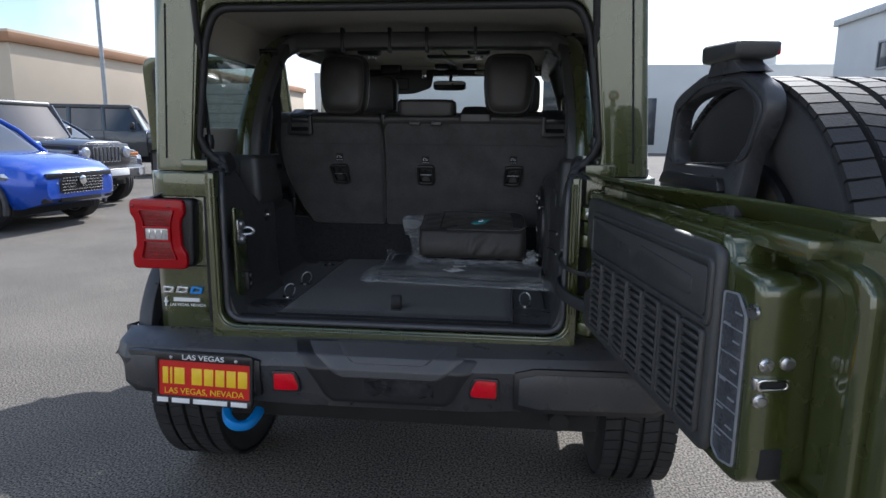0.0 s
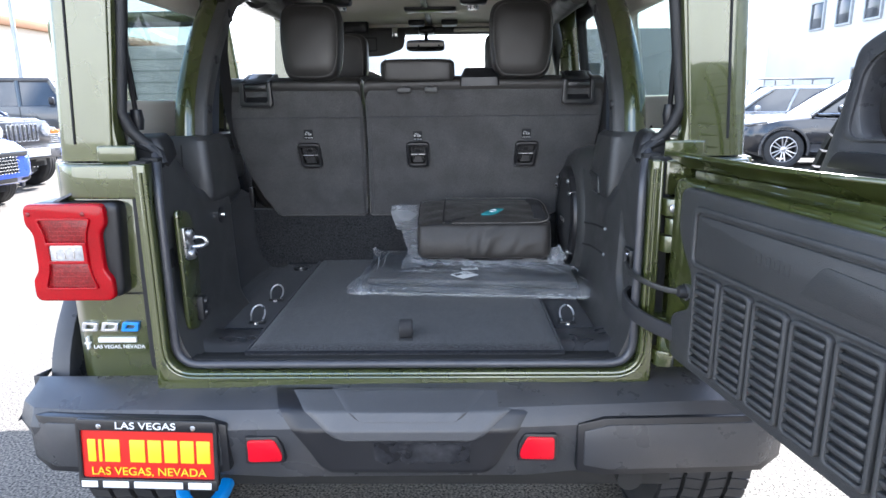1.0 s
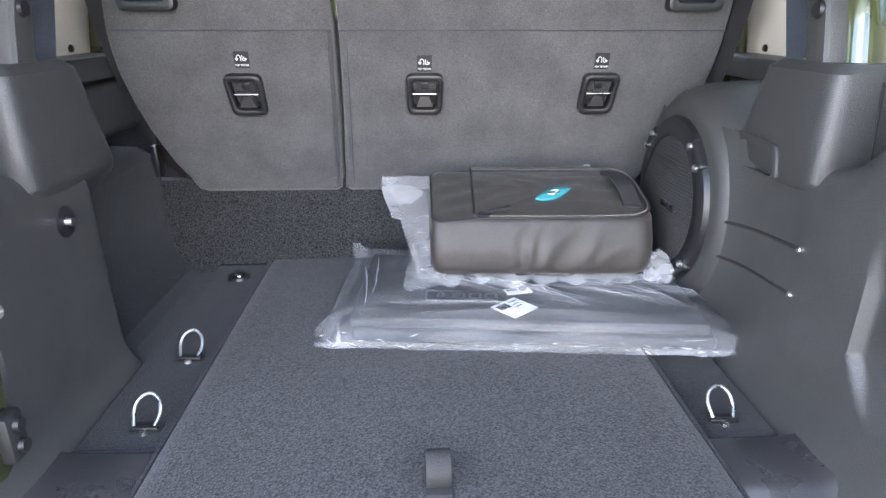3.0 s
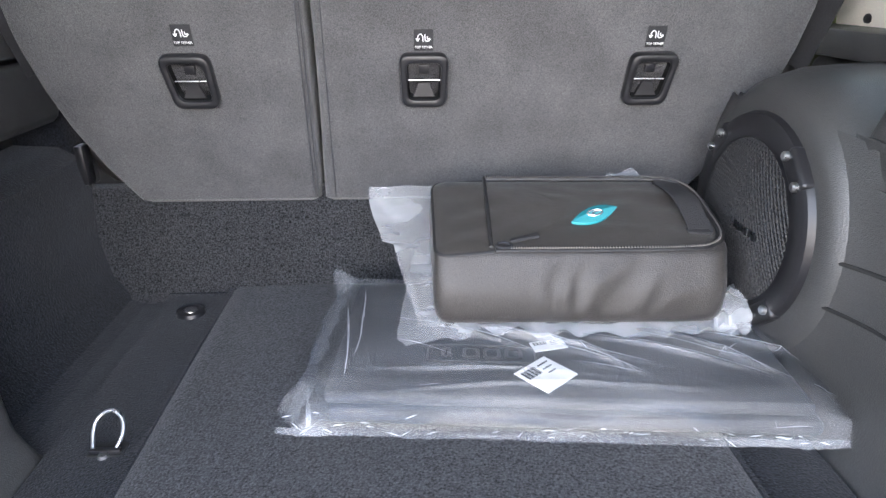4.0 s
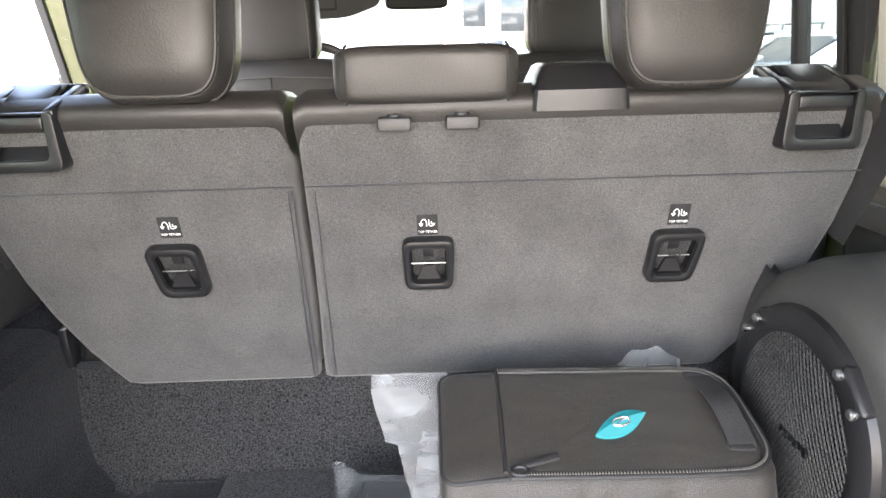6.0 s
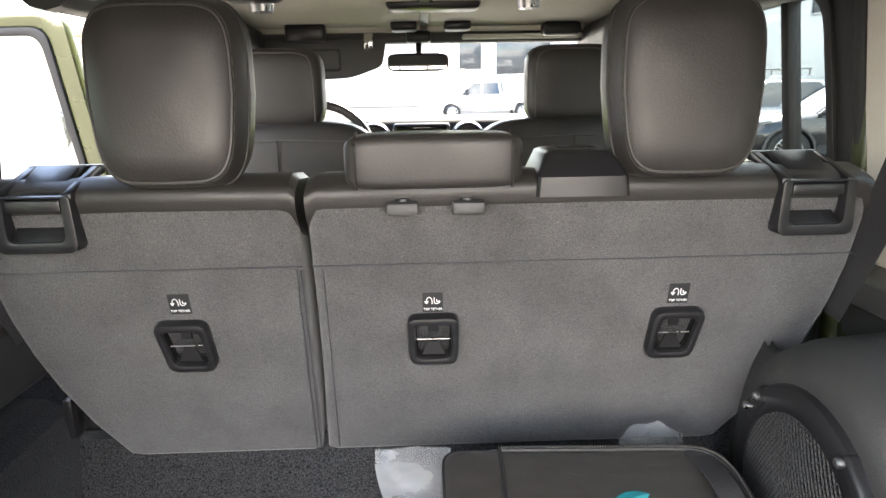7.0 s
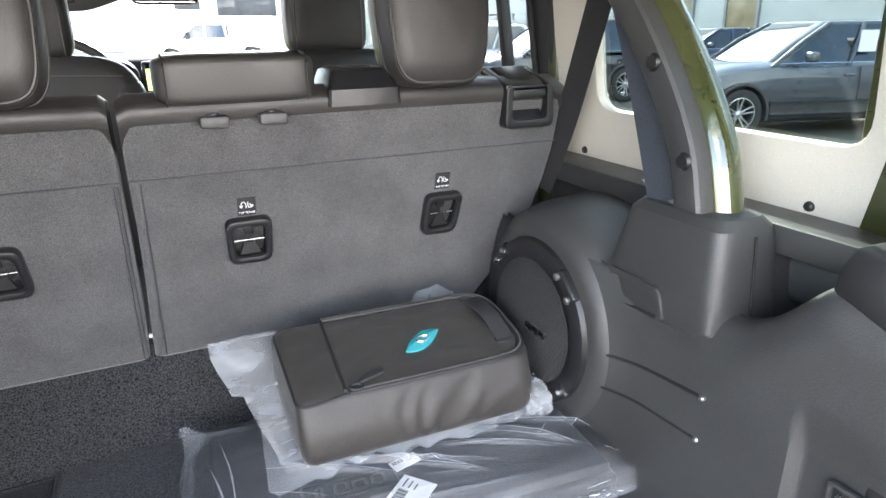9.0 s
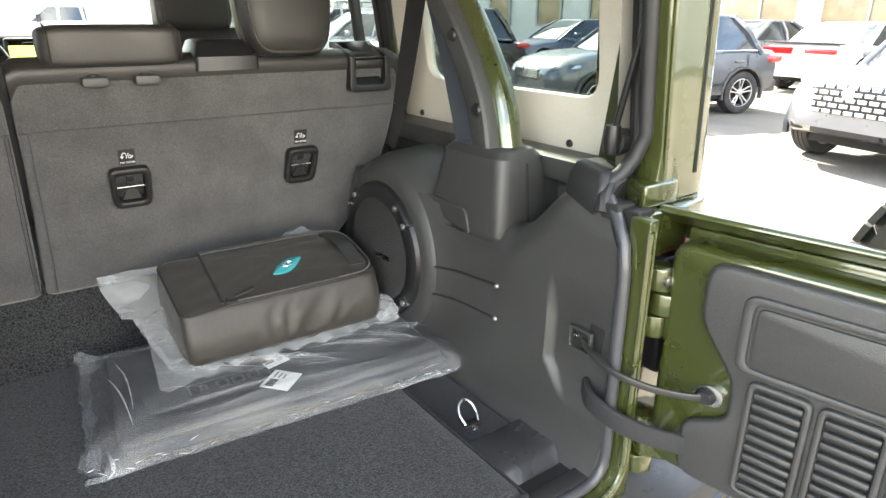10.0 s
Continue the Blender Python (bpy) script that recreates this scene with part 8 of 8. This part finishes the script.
car("crossover", "bright blue crossover with black honeycomb grille", at(-7.95, 6.15, 92, FAR), paint("blue paint", (0.008, 0.075, 0.50), 0.35), CROSS, (-1.75, 0.95, -1.25, 0.05, 0.98, 1.60), (-1.31, 1.33), 0.335, 0.895, grille="mesh", gz=(0.48, 0.68))
car("crossover", "dark blue estate car in a row", at(-10.9, 11.2, 90, FAR), paint("dark blue paint", (0.012, 0.022, 0.06)), CROSS, (-1.8, 0.95, -1.4, 0.0, 1.02, 1.62), (-1.35, 1.35), 0.36, 0.93)


def boxy(label, m, colour):
    """A boxy off-roader seen from its nose: flat wings, slotted grille, round lamps."""
    root = empty("off_roader", label, "car")
    root.matrix_basis = m
    mk = lambda n, b, mt, par=None, lb="", sharp=32: finish(n, b, mt, par or root, lb, None, sharp)
    mk("tub", box(-0.78, 0.78, -1.9, 0.75, 0.50, 1.18, 0.03), colour)
    mk("bonnet", bevel(loft([[(-0.72, 0.7, 0.6), (-0.72, 0.7, 1.12), (-0.45, 0.7, 1.20), (0.45, 0.7, 1.20), (0.72, 0.7, 1.12), (0.72, 0.7, 0.6)], [(-0.58, 2.0, 0.6), (-0.58, 2.0, 1.05), (-0.38, 2.0, 1.12), (0.38, 2.0, 1.12), (0.58, 2.0, 1.05), (0.58, 2.0, 0.6)]]), 0.03, 3), colour)
    mk("cabin", loft([[(p[0], p[1], 1.17) for p in rect(-0.74, 0.74, -1.88, 0.72, 0.06, 4)], [(p[0], p[1], 1.72) for p in rect(-0.64, 0.64, -1.84, 0.42, 0.08, 4)]]), M_CGLASS)
    mk("hardtop", box(-0.66, 0.66, -1.86, 0.42, 1.70, 1.82, 0.05, 3), M_PLASTIC)
    for s in (1, -1):
        for y0, y1 in ((0.68, 0.40), (-0.25, -0.27), (-1.05, -1.05), (-1.82, -1.80)):
            mk("pillar", tube([(s * 0.735, y0, 1.15), (s * 0.65, y1, 1.74)], 0.05, 8, (0, 1, 0)), colour)
        mk("wing", bevel(loft([[(s * 0.55, 0.78, 0.80), (s * 0.92, 0.78, 0.78), (s * 0.92, 0.78, 0.92), (s * 0.55, 0.78, 0.98)], [(s * 0.50, 1.2, 0.92), (s * 0.93, 1.2, 0.92), (s * 0.93, 1.2, 1.0), (s * 0.50, 1.2, 1.04)], [(s * 0.50, 1.95, 0.88), (s * 0.90, 1.95, 0.86), (s * 0.90, 1.95, 0.95), (s * 0.50, 1.95, 1.0)]]), 0.03, 2), colour)
        mk("headlamp", lathe([(0.0, 0.105), (0.05, 0.10), (0.075, 0.06)], (s * 0.50, 2.0, 0.93), "y", 20), M_LAMP)
        mk("side_light", box(s * 0.72, s * 0.90, 1.93, 1.97, 0.87, 0.91, 0.01), mat("amber lamp", (0.6, 0.2, 0.03), 0.2))
        mr = mk("mirror", pillow(s * 0.95 - 0.1, s * 0.95 + 0.1, 0.38, 0.5, 1.2, 1.38, 4), M_PLASTIC_S)
        for y in (-1.35, 1.45):
            wm = Matrix.Translation((s * 0.80, y, 0.40)) @ (Matrix.Rotation(math.pi, 4, "Z") if s < 0 else Matrix.Identity(4))
            w = finish("wheel", tyre_mesh(0.40, 0.25, 40), M_TYRE, root, "", wm)
            finish("rim", rim_mesh(0.42, 0.25, 5, True), M_PLASTIC_S, w, "", wm)
        mk("door_seam", box(s * 0.776, s * 0.785, -0.27, -0.255, 0.55, 1.16), M_BLACK)
    gr = mk("grille", bevel(prism(rpoly([(-0.62, 0.72), (0.62, 0.72), (0.58, 1.08), (-0.58, 1.08)], 0.06, 5), 1.98, 2.03, "y"), 0.01), colour)
    for k in range(7):
        x = -0.285 + k * 0.095
        mk("grille_slot", box(x - 0.030, x + 0.030, 2.02, 2.036, 0.77, 1.03, 0.012), M_BLACK, gr)
        mk("grille_rib", ring(rect(x - 0.036, x + 0.036, 0.765, 1.035, 0.02, 4), rect(x - 0.028, x + 0.028, 0.775, 1.025, 0.018, 4), 2.028, 2.042, "y", 0.003), M_STEEL, gr)
    bu = mk("front_bumper", bevel(loft([[(x, 1.98, 0.48), (x, y1, 0.50), (x, y1, 0.66), (x, 1.98, 0.70)] for x, y1 in ((-0.88, 2.12), (-0.6, 2.26), (0.6, 2.26), (0.88, 2.12))]), 0.02, 3), M_BUMPER)
    for s in (1, -1):
        mk("fog_lamp", lathe([(0.0, 0.065), (0.02, 0.06)], (s * 0.55, 2.25, 0.58), "y", 16), M_LAMP, bu)
    mk("plate", box(-0.24, 0.24, 2.25, 2.27, 0.54, 0.64, 0.004), M_WHITE, bu)
    mk("underbody", box(-0.6, 0.6, -1.8, 1.9, 0.35, 0.6), M_BLACK)
    return root


boxy("dark grey boxy off-roader with slotted grille", at(-9.1, 8.35, 92, FAR), paint("granite paint", (0.035, 0.031, 0.034)))
boxy("slate grey boxy off-roader with black hardtop", at(-12.0, 15.6, 64, FAR) @ Matrix.Diagonal((1.1, 1.1, 1.12, 1)), paint("slate grey paint", (0.06, 0.065, 0.07)))


def pickup(label, m, colour):
    root = empty("pickup_truck", label, "truck")
    root.matrix_basis = m
    mk = lambda n, b, mt, par=None: finish(n, b, mt, par or root)
    body = loft([[(-0.95, y, z0), (-0.98, y, (z0 + z1) / 2), (-0.90, y, z1), (0.90, y, z1), (0.98, y, (z0 + z1) / 2), (0.95, y, z0)] for y, z0, z1 in ((-2.9, 0.6, 1.25), (-2.8, 0.5, 1.3), (0.9, 0.5, 1.28), (1.6, 0.5, 1.25), (2.6, 0.5, 1.18), (2.85, 0.6, 1.05))])
    mk("body", cut(body, [(-1.8, 0.42, 0.5), (1.85, 0.42, 0.5)]), colour)
    mk("cab", loft([[(p[0], p[1], 1.25) for p in rect(-0.88, 0.88, -0.7, 1.55, 0.1, 4)], [(p[0], p[1], 1.88) for p in rect(-0.74, 0.74, -0.6, 0.75, 0.12, 4)]]), M_CGLASS)
    mk("roof", box(-0.76, 0.76, -0.62, 0.78, 1.85, 1.93, 0.04), colour)
    mk("service_body", box(-0.97, 0.97, -2.95, -0.75, 1.1, 1.95, 0.04), colour)
    mk("ladder_rack", box(-0.8, 0.8, -2.9, 0.6, 2.2, 2.26, 0.02), M_GREYM)
    for x in (-0.75, 0.75):
        for y in (-2.8, -0.9, 0.5):
            mk("rack_post", box(x - 0.03, x + 0.03, y - 0.03, y + 0.03, 1.9, 2.22), M_GREYM)
    for s in (1, -1):
        for y0, y1 in ((1.5, 0.75), (0.35, 0.3), (-0.66, -0.58)):
            mk("pillar", tube([(s * 0.88, y0, 1.24), (s * 0.75, y1, 1.88)], 0.06, 8, (0, 1, 0)), colour)
        mk("locker_door", box(s * 0.965, s * 0.98, -2.6, -1.7, 1.2, 1.85, 0.01), colour)
        mk("headlamp", box(s * 0.6, s * 0.92, 2.7, 2.84, 0.85, 1.02, 0.02), M_LAMP)
        mk("mirror", box(s * 1.0, s * 1.2, 1.05, 1.2, 1.25, 1.55, 0.03), M_PLASTIC_S)
        for y in (-1.8, 1.85):
            wm = Matrix.Translation((s * 0.86, y, 0.42)) @ (Matrix.Rotation(math.pi, 4, "Z") if s < 0 else Matrix.Identity(4))
            w = finish("wheel", tyre_mesh(0.42, 0.26, 32), M_TYRE, root, "", wm)
            finish("rim", rim_mesh(0.46, 0.26, 8), M_RIM, w, "", wm)
    return root


pickup("white service pickup with ladder rack", at(2.4, 34.0, -92), paint("truck white", (0.75, 0.75, 0.74), 0.0))
pickup("white service pickup with ladder rack", at(14.5, 31.0, -95), paint("truck white", (0.75, 0.75, 0.74), 0.0))
